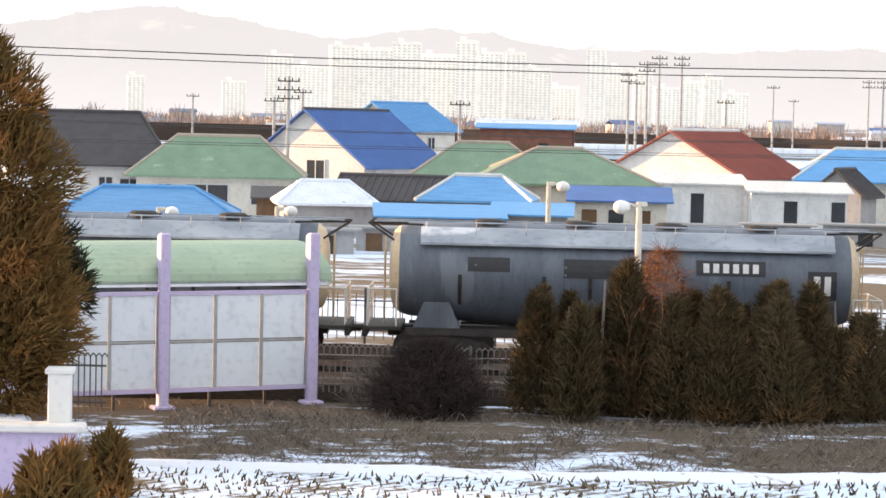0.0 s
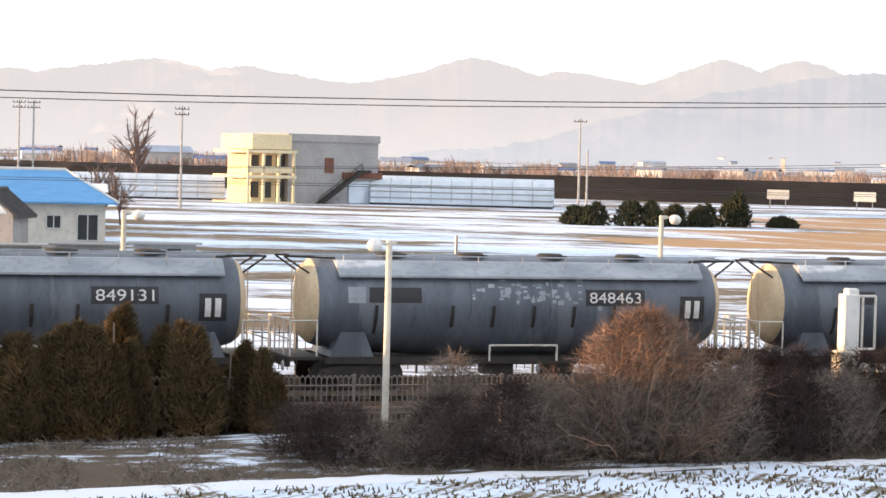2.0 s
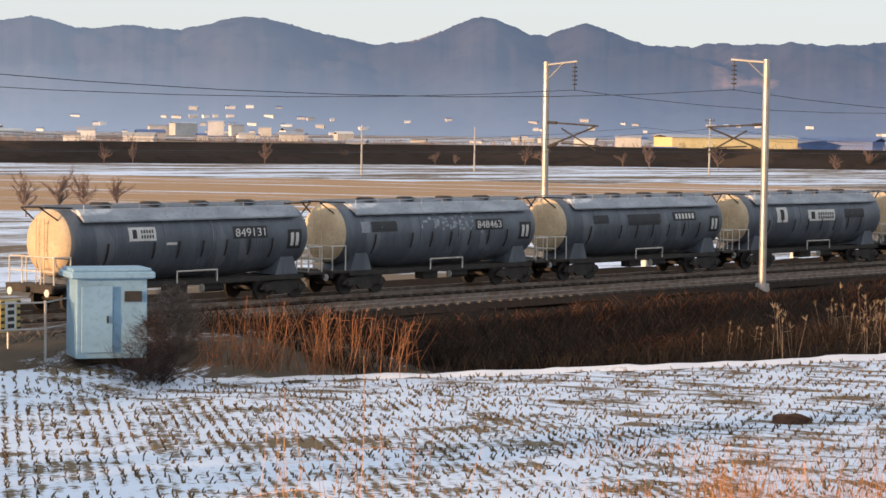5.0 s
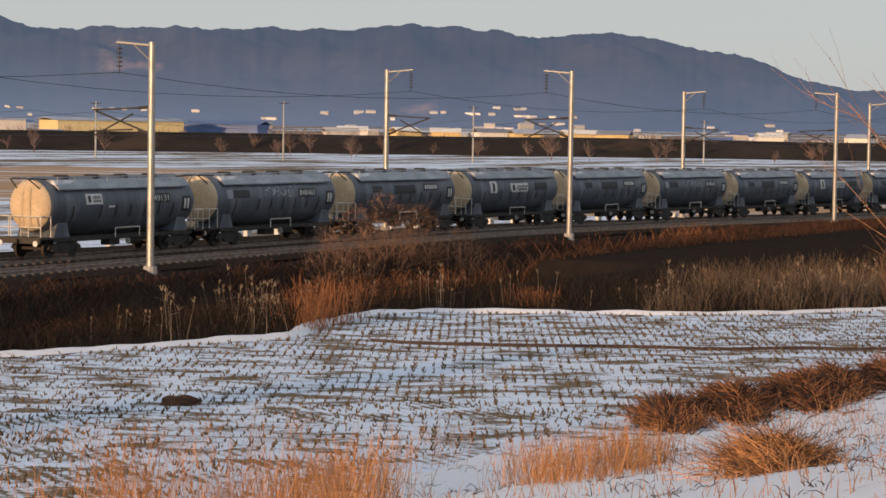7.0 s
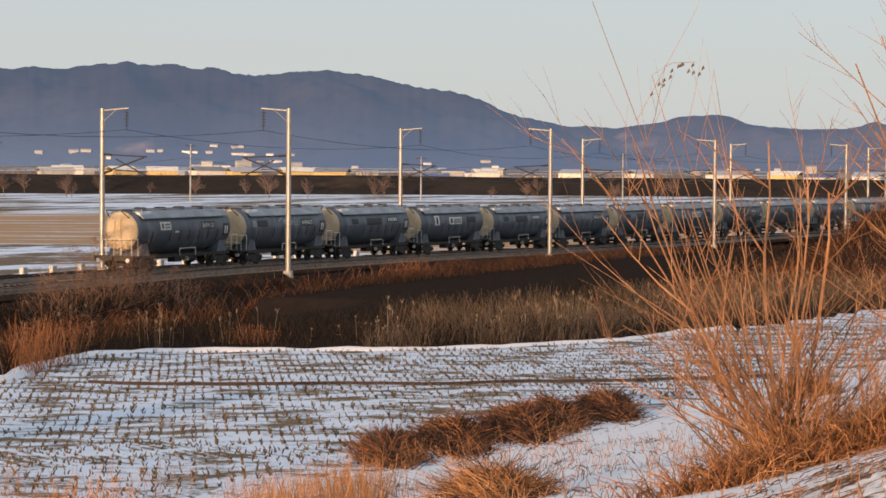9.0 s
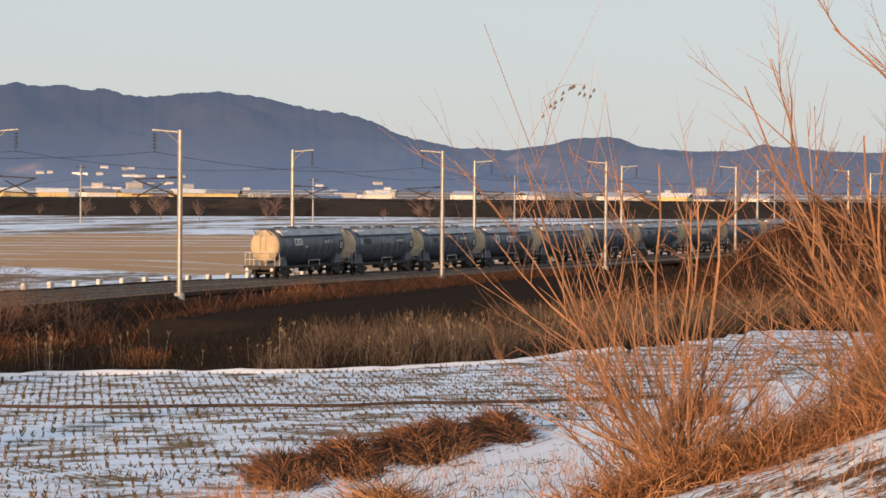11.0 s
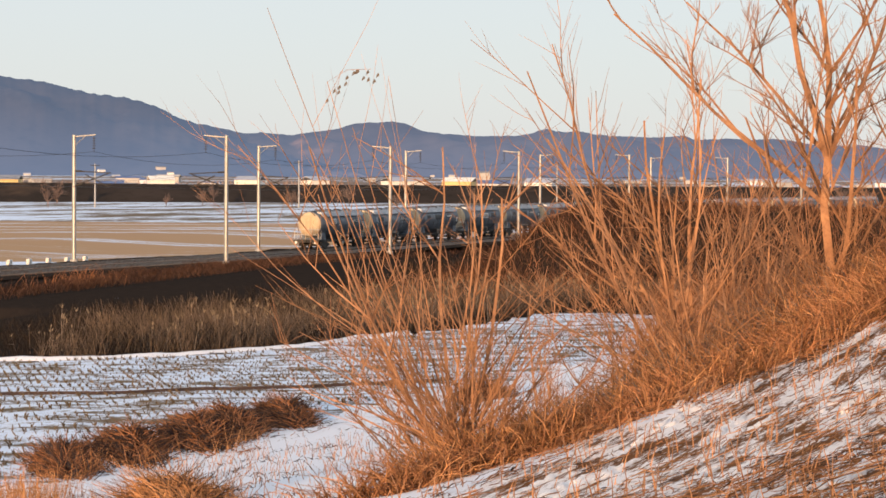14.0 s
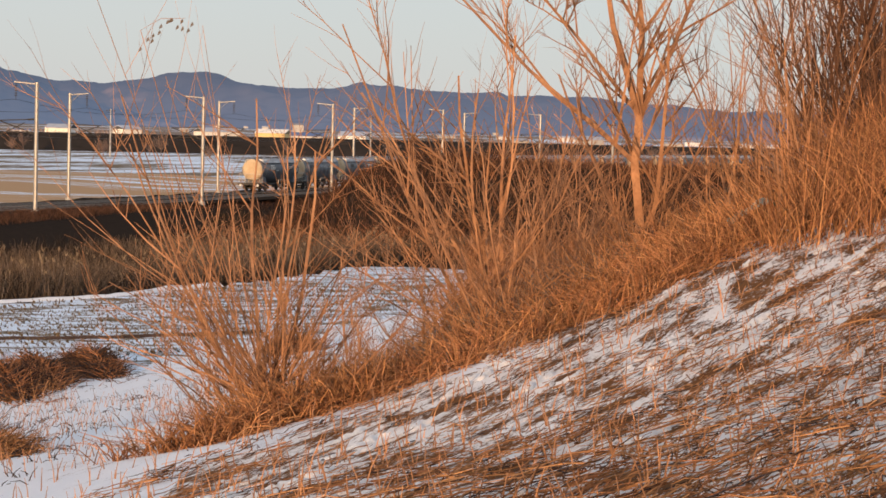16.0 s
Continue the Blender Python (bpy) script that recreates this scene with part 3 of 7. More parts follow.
# ---- overhead line poles ----
def build_pole(concrete=False):
    p = thing("catenary_pole", Matrix(), "galvanised steel catenary pole with lamp arm over the track" if not concrete else "stout pale catenary mast with banded clamps and insulator arm", "railway pole", "overhead line poles")
    H, r = (10.1, 0.17) if not concrete else (10.5, 0.24)
    bm = bmesh.new()
    tube(bm, (0, 0, -0.5), (0, 0, H), r, r * 0.9, 12)
    part("mast", bm, M_CONC if concrete else M_GALV, p)
    bm = bmesh.new()
    tube(bm, (0, 0, H - 0.15), (0, 1.9, H), 0.06, seg=6)
    tube(bm, (0, 0, H - 0.9), (0, 1.0, H - 0.1), 0.03, seg=5)
    part("top_arm", bm, M_GALV, p)
    bm = bmesh.new()
    for k in range(5):
        z = H - 0.25 - 0.2 * k
        tube(bm, (0, 1.75, z), (0, 1.75, z - 0.06), 0.11, 0.13, 10)
    tube(bm, (0, 1.75, H), (0, 1.75, H - 1.4), 0.02, seg=5)
    part("insulator", bm, M_DARK, p)
    bm = bmesh.new()
    tube(bm, (0, 0, 6.0), (0, 3.0, 7.0), 0.045, seg=6)
    tube(bm, (0, 0, 7.2), (0, 3.2, 7.05), 0.04, seg=6)
    tube(bm, (0, 1.0, 6.9), (0, 3.1, 5.9), 0.04, seg=6)
    tube(bm, (0, 1.0, 6.2), (0, 3.3, 6.1), 0.035, seg=6)
    # near masts: white rail paint stands in for sunlit galvanised steel
    part("cantilever", bm, M_HANDRAIL if concrete else M_DARK, p)
    bm = bmesh.new()
    for z in (6.0, 7.2):
        tube(bm, (0, 0.15, z), (0, 0.7, z + (0.18 if z < 7 else -0.03)), 0.07, seg=8)
    part("cantilever_insulator", bm, M_DARK, p)
    if concrete:
        for z in (5.6, 5.9, 6.3, 7.0, 7.3, 7.6):
            bm = bmesh.new()
            tube(bm, (0, 0, z), (0, 0, z + 0.09), r + 0.06, seg=12)
            part("clamp", bm, M_DARK, p)
    else:
        bm = bmesh.new()
        tube(bm, (0, 0, -0.5), (0, 0, 0.1), 0.35, 0.3, 12)
        part("footing", bm, M_CONC, p)
    return p


def place_poles():
    a, b = build_pole(False), build_pole(True)
    used = set()
    def put(src, s, off):
        x, y, th = track(s, off)
        m = Matrix.Translation((x, y, -drop(s))) @ Matrix.Rotation(-th + (0 if off > 0 else math.pi), 4, "Z")
        if src in used:
            copy_thing(src, m)
        else:
            src.matrix_basis = m
            used.add(src)
    put(b, 41.9, 7.0)
    for s in (92.6, 137.2, 182.8, 223, 263.3, 305, 348):
        put(a, s, 6.6)
    put(b, 42.0, -6.0)
    for s in (92.5, 136.2, 181.5, 220.5, 260.7, 306, 350):
        put(a, s, -6.0)


place_poles()


# ---- strands: tapered three-sided stems and blades ----
class Strands:
    def __init__(self):
        self.v, self.f = [], []

    def add(self, pts, r0, r1):
        n, base = len(pts), len(self.v)
        for i, p in enumerate(pts):
            d = pts[min(i + 1, n - 1)] - pts[max(i - 1, 0)]
            a = d.cross(Vector((0.31, 0.17, 0.93)))
            if a.length < 1e-5:
                a = Vector((1, 0, 0))
            a.normalize()
            b = d.cross(a)
            b.normalize()
            r = r0 + (r1 - r0) * i / (n - 1)
            for k in range(3):
                t = 2.0944 * k
                self.v.append(p + a * (r * math.cos(t)) + b * (r * math.sin(t)))
        for i in range(n - 1):
            for k in range(3):
                q = base + i * 3
                self.f.append((q + k, q + (k + 1) % 3, q + 3 + (k + 1) % 3, q + 3 + k))

    def part(self, name, material, parent=None, label=""):
        me = bpy.data.meshes.new(name)
        me.from_pydata(self.v, [], self.f)
        me.materials.append(material)
        ob = new(name, me)
        ob.parent = parent
        return tagged(ob, label) if label else ob


def bent(rng, p, d, length, n=4, wander=0.18, lift=0.0):
    """Points of a wandering stem."""
    pts, d = [Vector(p)], Vector(d).normalized()
    for _ in range(n):
        d = (d + Vector((rng.uniform(-1, 1), rng.uniform(-1, 1), rng.uniform(-1, 1))) * wander + Vector((0, 0, lift))).normalized()
        pts.append(pts[-1] + d * (length / n))
    return pts


def branch(st, rng, p, d, length, r, level, kids, wander, lift=0.05):
    n = 6 if level > 1 else 3
    pts = bent(rng, p, d, length, n, wander, lift)
    st.add(pts, r, r * 0.35)
    if level == 0:
        return
    for k in range(kids):
        i = rng.randint(1, n)
        t = rng.random()
        q = pts[i - 1].lerp(pts[i], t)
        u = (pts[i] - pts[i - 1]).normalized()
        side = Vector((rng.uniform(-1, 1), rng.uniform(-1, 1), rng.uniform(-0.3, 0.7))).normalized()
        frac = (i - 1 + t) / n
        branch(st, rng, q, u * 0.9 + side * 0.75, length * rng.uniform(0.35, 0.6) * (1.1 - 0.5 * frac), r * (0.62 - 0.3 * frac), level - 1, kids, wander, lift)


M_BARK = mat("orange_brown_bark", (0.46, 0.25, 0.138), (0.28, 0.146, 0.083), 3, 0.85, rand=0.12, each=0.3)
M_OLDBARK = mat("dark_rust_bark", (0.17, 0.092, 0.060), (0.11, 0.062, 0.042), 3, 0.9, rand=0.12, each=0.3)
M_TWIG = mat("dark_brown_twigs", (0.150, 0.126, 0.110), (0.205, 0.170, 0.145), 1.2, 0.9, rand=0.15, each=0.45)
M_DARKTWIG = mat("blackish_brown_twigs", (0.075, 0.055, 0.050), (0.050, 0.038, 0.036), 1.2, 0.9, each=0.4)
M_RUST = mat("rust_red_twigs", (0.33, 0.152, 0.076), (0.20, 0.094, 0.049), 0.9, 0.9, rand=0.1, each=0.6)
M_GREYTWIG = mat("grey_brown_twigs", (0.235, 0.195, 0.163), (0.165, 0.138, 0.116), 1.0, 0.9, rand=0.12, each=0.5)
M_STRAW = mat("orange_straw_grass", (0.50, 0.26, 0.12), (0.31, 0.15, 0.07), 0.8, 0.85, rand=0.1, each=0.6)
M_REED = mat("pale_dry_reed", (0.30, 0.235, 0.165), (0.21, 0.16, 0.11), 0.7, 0.85, each=0.35)
# near-black grass: the ditch's shade is put into the colour
M_DITCH = mat("ditch_grass_painted_shade", (0.042, 0.033, 0.027), (0.026, 0.021, 0.018), 0.6, 0.95, each=0.6)
M_STUB = mat("cut_stubble_stalk", (0.17, 0.125, 0.075), (0.10, 0.075, 0.048), 2, 0.9, each=0.5)
M_NEEDLE = mat("olive_brown_conifer_foliage", (0.075, 0.060, 0.033), (0.105, 0.074, 0.040), 1.4, 0.85, c3=(0.17, 0.105, 0.05), spots=0.03, rand=0.1, each=0.45)
M_LEAF = mat("rusty_green_juniper", (0.12, 0.085, 0.032), (0.19, 0.105, 0.04), 1.2, 0.85, c3=(0.28, 0.14, 0.05), spots=0.05)
M_TOPIARY = mat("dark_evergreen_shrub", (0.035, 0.045, 0.028), (0.06, 0.055, 0.035), 1.2, 0.9)


# tan twig colour; as a bush's tip colour it paints sunlight
M_TANTWIG = mat("tan_twigs_and_painted_sun", (0.32, 0.20, 0.14), (0.22, 0.135, 0.095), 1.0, 0.9, each=0.4)
M_TREEFAR = mat("far_bare_twigs", (0.20, 0.145, 0.125), (0.14, 0.105, 0.092), 0.5, 0.95, rand=0.15)


def polar(az, r):
    return r * math.sin(radians(az)), r * math.cos(radians(az))


def ground_at(x, y):
    return ground_z(x, y)


# ---- far distance: ridges, plain, towns ----
def ridge(name, label, dist, peaks, base, wood, haze, a0, a1, rough, soft0=3.0, soft1=3.0, haze_west=None):
    """A hill chain along an arc: peaks are (heading, rise in degrees, half width in degrees). Distant haze is painted
    on as emission.
    """
    # c3: brown clearings and warm sunlit patches painted into the slopes
    m = mat(name + "_wood_painted_haze", wood, tuple(v * 0.6 for v in wood), 0.005, 1.0, c3=(wood[0] * 3.6, wood[1] * 2.6, wood[2] * 1.9), spots=-0.03)
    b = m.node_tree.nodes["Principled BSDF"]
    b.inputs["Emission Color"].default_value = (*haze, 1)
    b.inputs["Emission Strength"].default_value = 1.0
    # painted mist over the plain: the emission weakens uphill
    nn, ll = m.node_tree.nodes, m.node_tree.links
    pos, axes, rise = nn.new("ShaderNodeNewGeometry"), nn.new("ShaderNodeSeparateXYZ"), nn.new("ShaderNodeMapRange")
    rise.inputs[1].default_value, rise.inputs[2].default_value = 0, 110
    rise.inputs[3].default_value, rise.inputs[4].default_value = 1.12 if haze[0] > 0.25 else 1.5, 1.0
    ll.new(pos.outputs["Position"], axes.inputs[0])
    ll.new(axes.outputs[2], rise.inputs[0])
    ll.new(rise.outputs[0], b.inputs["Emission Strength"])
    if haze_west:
        # the painted haze turns paler towards the west
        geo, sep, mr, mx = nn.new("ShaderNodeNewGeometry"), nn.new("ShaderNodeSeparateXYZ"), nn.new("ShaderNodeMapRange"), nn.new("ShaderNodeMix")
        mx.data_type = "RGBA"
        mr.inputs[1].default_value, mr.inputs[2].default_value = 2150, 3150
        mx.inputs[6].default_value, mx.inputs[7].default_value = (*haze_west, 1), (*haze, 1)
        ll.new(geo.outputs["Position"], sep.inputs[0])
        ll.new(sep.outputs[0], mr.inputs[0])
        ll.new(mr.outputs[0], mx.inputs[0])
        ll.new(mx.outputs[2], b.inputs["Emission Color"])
    b.inputs["Specular IOR Level"].default_value = 0.0
    vs, fs, cols = [], [], int((a1 - a0) / 0.06)
    n, far = 22, 560.0
    for i in range(cols + 1):
        a = a0 + (a1 - a0) * i / cols
        h = base * smooth(a0, a0 + soft0, a) * smooth(a1, a1 - soft1, a)
        b0 = h
        for pa, ph, pw in peaks:
            h = max(h, b0 + (ph - b0) * math.exp(-abs((a - pa) / pw) ** 1.7))
        h += rough * (noise.noise((a * 1.1, dist * 0.01, 0)) * 0.5 + noise.noise((a * 3.7, 1, dist)) * 0.25 + noise.noise((a * 15, 2, 0)) * 0.14 + max(0, noise.noise((a * 46, 5, dist))) * 0.34)
        h *= smooth(a0, a0 + 1, a) * smooth(a1, a1 - 1, a)
        top = 6.7 + (dist + far) * math.tan(radians(h))
        for k in range(n + 1):
            t = k / n
            g = math.sin(t * math.pi / 2) ** 1.15
            w = 46 * noise.noise((a * 0.5, t * 4.6, dist)) + 20 * noise.noise((a * 1.15, t * 10, 2)) + 7 * noise.noise((a * 2.9, t * 26, 4))
            x, y = polar(a, dist + far * t)
            vs.append((x, y, (top + w * math.sin(math.pi * t) * 0.8) * g - 9 * (1 - g)))
    n += 1
    for i in range(cols):
        for k in range(n - 1):
            fs.append((i * n + k, (i + 1) * n + k, (i + 1) * n + k + 1, i * n + k + 1))
    me = bpy.data.meshes.new(name)
    me.from_pydata(vs, [], fs)
    me.materials.append(m)
    me.polygons.foreach_set("use_smooth", [True] * len(fs))
    tagged(new(name, me), label, "hills", kind="structure")
    return vs, n, cols, a0, a1


ridge("backdrop_hills_west", "hills far beyond the town, pale with painted haze", 4100,
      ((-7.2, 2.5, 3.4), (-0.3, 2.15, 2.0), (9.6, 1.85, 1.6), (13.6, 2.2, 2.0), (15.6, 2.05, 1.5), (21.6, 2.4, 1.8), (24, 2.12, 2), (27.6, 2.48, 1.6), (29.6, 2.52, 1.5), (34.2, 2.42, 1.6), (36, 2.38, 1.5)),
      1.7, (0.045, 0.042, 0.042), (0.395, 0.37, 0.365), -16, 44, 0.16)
MIDDLE_HILL = ridge("backdrop_hill_middle", "wooded hill behind the plain, grey with painted haze", 3700,
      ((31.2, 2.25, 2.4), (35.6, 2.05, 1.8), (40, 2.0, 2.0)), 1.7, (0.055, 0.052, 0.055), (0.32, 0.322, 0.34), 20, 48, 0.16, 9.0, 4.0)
MOUNTAINS = ridge("backdrop_mountains", "wooded mountain range in painted blue-grey haze", 3300,
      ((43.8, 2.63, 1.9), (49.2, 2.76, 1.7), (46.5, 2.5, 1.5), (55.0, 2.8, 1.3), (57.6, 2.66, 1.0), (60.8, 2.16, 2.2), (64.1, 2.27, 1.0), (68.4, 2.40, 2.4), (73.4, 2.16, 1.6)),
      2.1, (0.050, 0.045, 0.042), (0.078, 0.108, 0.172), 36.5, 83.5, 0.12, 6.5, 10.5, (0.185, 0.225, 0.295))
EAST_HILLS = ridge("backdrop_mountains_east", "low wooded ridge in painted blue haze", 3500,
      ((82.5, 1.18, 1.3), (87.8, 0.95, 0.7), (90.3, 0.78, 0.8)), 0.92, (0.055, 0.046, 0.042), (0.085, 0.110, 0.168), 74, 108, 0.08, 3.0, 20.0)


def build_levee():
    """The long river dyke across the plain."""
    way = [(-520, 760), (-250, 650), (0, 540), (200, 392), (330, 352), (430, 308), (500, 222), (545, 150), (580, 40), (600, -120)]
    m = mat("dyke_dead_grass", (0.050, 0.041, 0.037), (0.032, 0.028, 0.026), 0.05, 0.95, stretch=(1, 1, 3), c3=(0.075, 0.055, 0.043), spots=0.02)
    bm, prev = bmesh.new(), None
    pts = []
    for a, b in zip(way, way[1:]):
        for k in range(8):
            pts.append(Vector(a).lerp(Vector(b), k / 8))
    for _ in range(4):
        pts = [pts[0]] + [(pts[i - 1] + pts[i] * 2 + pts[i + 1]) / 4 for i in range(1, len(pts) - 1)] + [pts[-1]]
    for i, p in enumerate(pts):
        d = (pts[min(i + 1, len(pts) - 1)] - pts[max(i - 1, 0)]).normalized()
        nrm = Vector((d.y, -d.x))
        w = noise.noise((i * 0.21, 0, 0)) * 0.35
        row = [bm.verts.new((*(p + nrm * o), z)) for o, z in ((16, -0.9), (9, 1.4 + w), (3, 3.6 + w), (-3, 3.6 + w), (-14, -0.9))]
        if prev:
            for k in range(4):
                bm.faces.new((prev[k], prev[k + 1], row[k + 1], row[k])).smooth = True
        prev = row
    bmesh.ops.recalc_face_normals(bm, faces=bm.faces)
    tagged(part("dyke", bm, m), "long dark river dyke of dead brown grass", "dyke", kind="structure")


build_levee()

M_PALE = mat("pale_far_wall", (0.60, 0.58, 0.56), (0.48, 0.47, 0.46), 0.1, 0.8, rand=0.25)
# Whiter copy of the far wall colour, paints strong sun on it.
M_BRIGHT = mat("far_wall_painted_sun", (0.88, 0.85, 0.80), (0.80, 0.76, 0.70), 0.1, 0.7)
M_FARROOF = mat("far_roof", (0.36, 0.40, 0.48), (0.28, 0.30, 0.36), 0.1, 0.7, rand=0.4)
M_YELLOW = mat("yellow_far_wall", (0.75, 0.58, 0.28), (0.66, 0.5, 0.24), 0.1, 0.8)
M_FARBLUE = mat("far_blue_roof", (0.10, 0.17, 0.36), (0.08, 0.13, 0.28), 0.1, 0.6)
# Tower walls and windows emit a pale tone that paints haze over them.
M_HAZEWALL = mat("tower_wall_haze_glow", (0.30, 0.285, 0.265), (0.26, 0.25, 0.235), 0.02, 0.9, rand=0.05, glow=1.25)
M_HAZEGLASS = mat("tower_windows_haze_glow", (0.225, 0.228, 0.215), (0.205, 0.208, 0.20), 0.05, 0.7, glow=0.96)


def far_house(rng, az, r, w, d, h, wall=None, roof=None, rise=None):
    x, y = polar(az, r)
    b = thing("farm_building", pose(x, y, -0.8, 0, 0, rng.uniform(-25, 40) - az), "small pale distant building with pitched roof", "building", "distant buildings")
    bm = bmesh.new()
    box(bm, 0, 0, h / 2, w, d, h)
    part("wall", bm, wall or M_PALE, b)
    bm = bmesh.new()
    k = rise if rise is not None else h * 0.4
    prism(bm, [(-d * 0.56, h), (0, h + k), (d * 0.56, h), (0, h + k * 0.8)], -w * 0.53, w * 0.53)
    part("roof", bm, roof or M_FARROOF, b)


def hill_villages():
    """Small white houses on the lowest slopes of the hills."""
    rng = random.Random(55)
    spots = [(MOUNTAINS, rng.gauss(49.0, 1.1), 2) for _ in range(26)] + [(MOUNTAINS, rng.gauss(70.8, 1.0), 2) for _ in range(22)]
    spots += [(MOUNTAINS, rng.uniform(41, 78), 1) for _ in range(55)]
    spots += [(MIDDLE_HILL, rng.uniform(24, 42), 1) for _ in range(16)] + [(EAST_HILLS, rng.uniform(80, 92), 1) for _ in range(12)]
    for (vs, n, cols, a0, a1), az, top in spots:
        i = min(cols, max(0, round((az - a0) / (a1 - a0) * cols)))
        v = Vector(vs[i * n + rng.randint(1, 2 + top)])
        w, h = rng.uniform(6, 15), rng.uniform(3, 4.6)
        b = thing("hill_house", pose(v.x, v.y, v.z - 3, 0, 0, rng.uniform(-20, 30) - az), "tiny white house on the foot of a hill", "building", "hill houses")
        bm = bmesh.new()
        box(bm, 0, 0, h / 2, w, w * 0.5, h + 3)
        part("wall", bm, rng.choice((M_PALE, M_PALE, M_BRIGHT)), b)
        bm = bmesh.new()
        prism(bm, [(-w * 0.28, h + 1.5), (0, h + 3.0), (w * 0.28, h + 1.5)], -w * 0.52, w * 0.52)
        part("roof", bm, rng.choice((M_FARROOF, M_FARROOF, M_FARBLUE)), b)


hill_villages()


def far_towns():
    rng = random.Random(5)
    for k in range(170):
        az = rng.uniform(-10, 97)
        r = rng.uniform(760, 1900)
        s = rng.uniform(0.45, 1.0) * (0.65 if az > 52 else 1)
        far_house(rng, az, r, 13 * s * rng.uniform(0.8, 2.2), 9 * s, rng.uniform(3.5, 7) * s, roof=rng.choice((M_FARROOF, M_FARROOF, M_PALE, M_FARBLUE)))
    for az, r, w, h in ((47.6, 2300, 34, 17), (48.4, 2350, 20, 20), (48.9, 2250, 18, 15), (47.0, 2300, 26, 13), (49.6, 2300, 16, 12), (50.4, 2300, 14, 11), (64.5, 1150, 20, 8), (58.6, 1150, 16, 8), (71.2, 2400, 20, 12), (70.3, 2400, 14, 11), (72.5, 2350, 15, 10), (85.2, 1600, 9, 11), (26, 1700, 24, 10), (29.2, 1900, 5, 18), (9.5, 1500, 22, 11), (11, 1600, 30, 10), (13, 1500, 20, 9), (8.3, 1450, 18, 12)):
        far_house(rng, az, r, w * 0.8, w * 0.3, h * 0.7, rise=1.2)
    far_house(rng, 61.0, 1080, 66, 18, 6.2, M_YELLOW, M_FARROOF, 1.5)
    far_house(rng, 63.7, 1120, 42, 16, 5.2, M_FARBLUE, M_FARBLUE, 2)
    # row of small buildings, many whitened to paint their sun glints
    for az, w in ((70.3, 12), (71.2, 11), (72.6, 15), (73.4, 12), (69.2, 11), (77.2, 9), (83.2, 16), (84.6, 12), (86.6, 10), (66.9, 12), (68.2, 10), (79.4, 10), (81.0, 9)):
        far_house(rng, az, 880 + rng.uniform(-60, 80), w, 8, 4.2, M_YELLOW if rng.random() < 0.35 else M_BRIGHT, rng.choice((None, M_BRIGHT)), 1.6)


far_towns()


def build_tower(w, h, cols):
    t = thing("apartment_tower", Matrix(), "tall far apartment tower, pale with painted haze", "apartment building", "apartment towers")
    bm = bmesh.new()
    box(bm, 0, 0, h / 2, w, 13, h)
    box(bm, -w * 0.2, 0, h + 2, 6, 7, 4)
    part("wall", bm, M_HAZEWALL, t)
    for k in range(cols):
        x = (k + 0.5) / cols * w - w / 2
        bm = bmesh.new()
        for z in np.arange(6, h - 3, 3.0):
            box(bm, x, -6.6, z, w / cols * 0.5, 0.4, 1.5)
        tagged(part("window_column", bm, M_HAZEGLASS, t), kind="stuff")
    return t


def apartments():
    rng = random.Random(11)
    towers = [build_tower(30, 82, 6), build_tower(22, 92, 4), build_tower(40, 74, 8)]
    placed = set()
    for az, k, r, sink in ((-4.1, 0, 2550, 10), (-3.3, 2, 2600, 12), (-2.5, 0, 2450, 2), (-1.75, 2, 2350, -2), (-0.95, 0, 2350, 0), (-0.2, 2, 2400, 2), (0.55, 1, 2380, 6), (1.1, 0, 2500, 4), (1.75, 1, 2550, 12), (2.3, 0, 2600, 18),
                           (2.9, 2, 2700, 28), (3.75, 1, 2650, 2), (4.3, 0, 2700, 12), (4.9, 1, 2800, 24), (5.5, 0, 2750, 34), (6.1, 1, 2750, 36), (6.6, 1, 2800, 30), (7.2, 0, 2850, 38), (-7.6, 1, 3000, 40), (-5.2, 0, 2900, 36)):
        x, y = polar(az, r)
        m = pose(x, y, -1 - sink, 0, 0, -az + rng.uniform(-18, 18))
        if k in placed:
            copy_thing(towers[k], m)
        else:
            towers[k].matrix_basis = m
            placed.add(k)


apartments()


# ---- far trees: bare crowns beyond the dyke ----
def bare_tree(seed, h, material, level=3, kids=5, spread=0.5):
    rng = random.Random(seed)
    t = thing("bare_tree", Matrix(), "leafless brown winter tree with fine twigs", "tree", "bare trees")
    st, cr = Strands(), Strands()
    trunk = bent(rng, (0, 0, -0.3), (0, 0, 1), h * 0.5, 4, 0.07, 0.1)
    st.add(trunk, h * 0.022, h * 0.014)
    for k in range(13):
        a = rng.uniform(0, 6.28)
        q = trunk[rng.randint(2, 4)]
        branch(cr, rng, q, (math.cos(a) * spread * 1.7, math.sin(a) * spread * 1.7, 1), h * rng.uniform(0.32, 0.55), h * 0.016, level - 1, kids, 0.25)
    st.part("trunk", material, t)
    cr.part("crown", material, t)
    return t


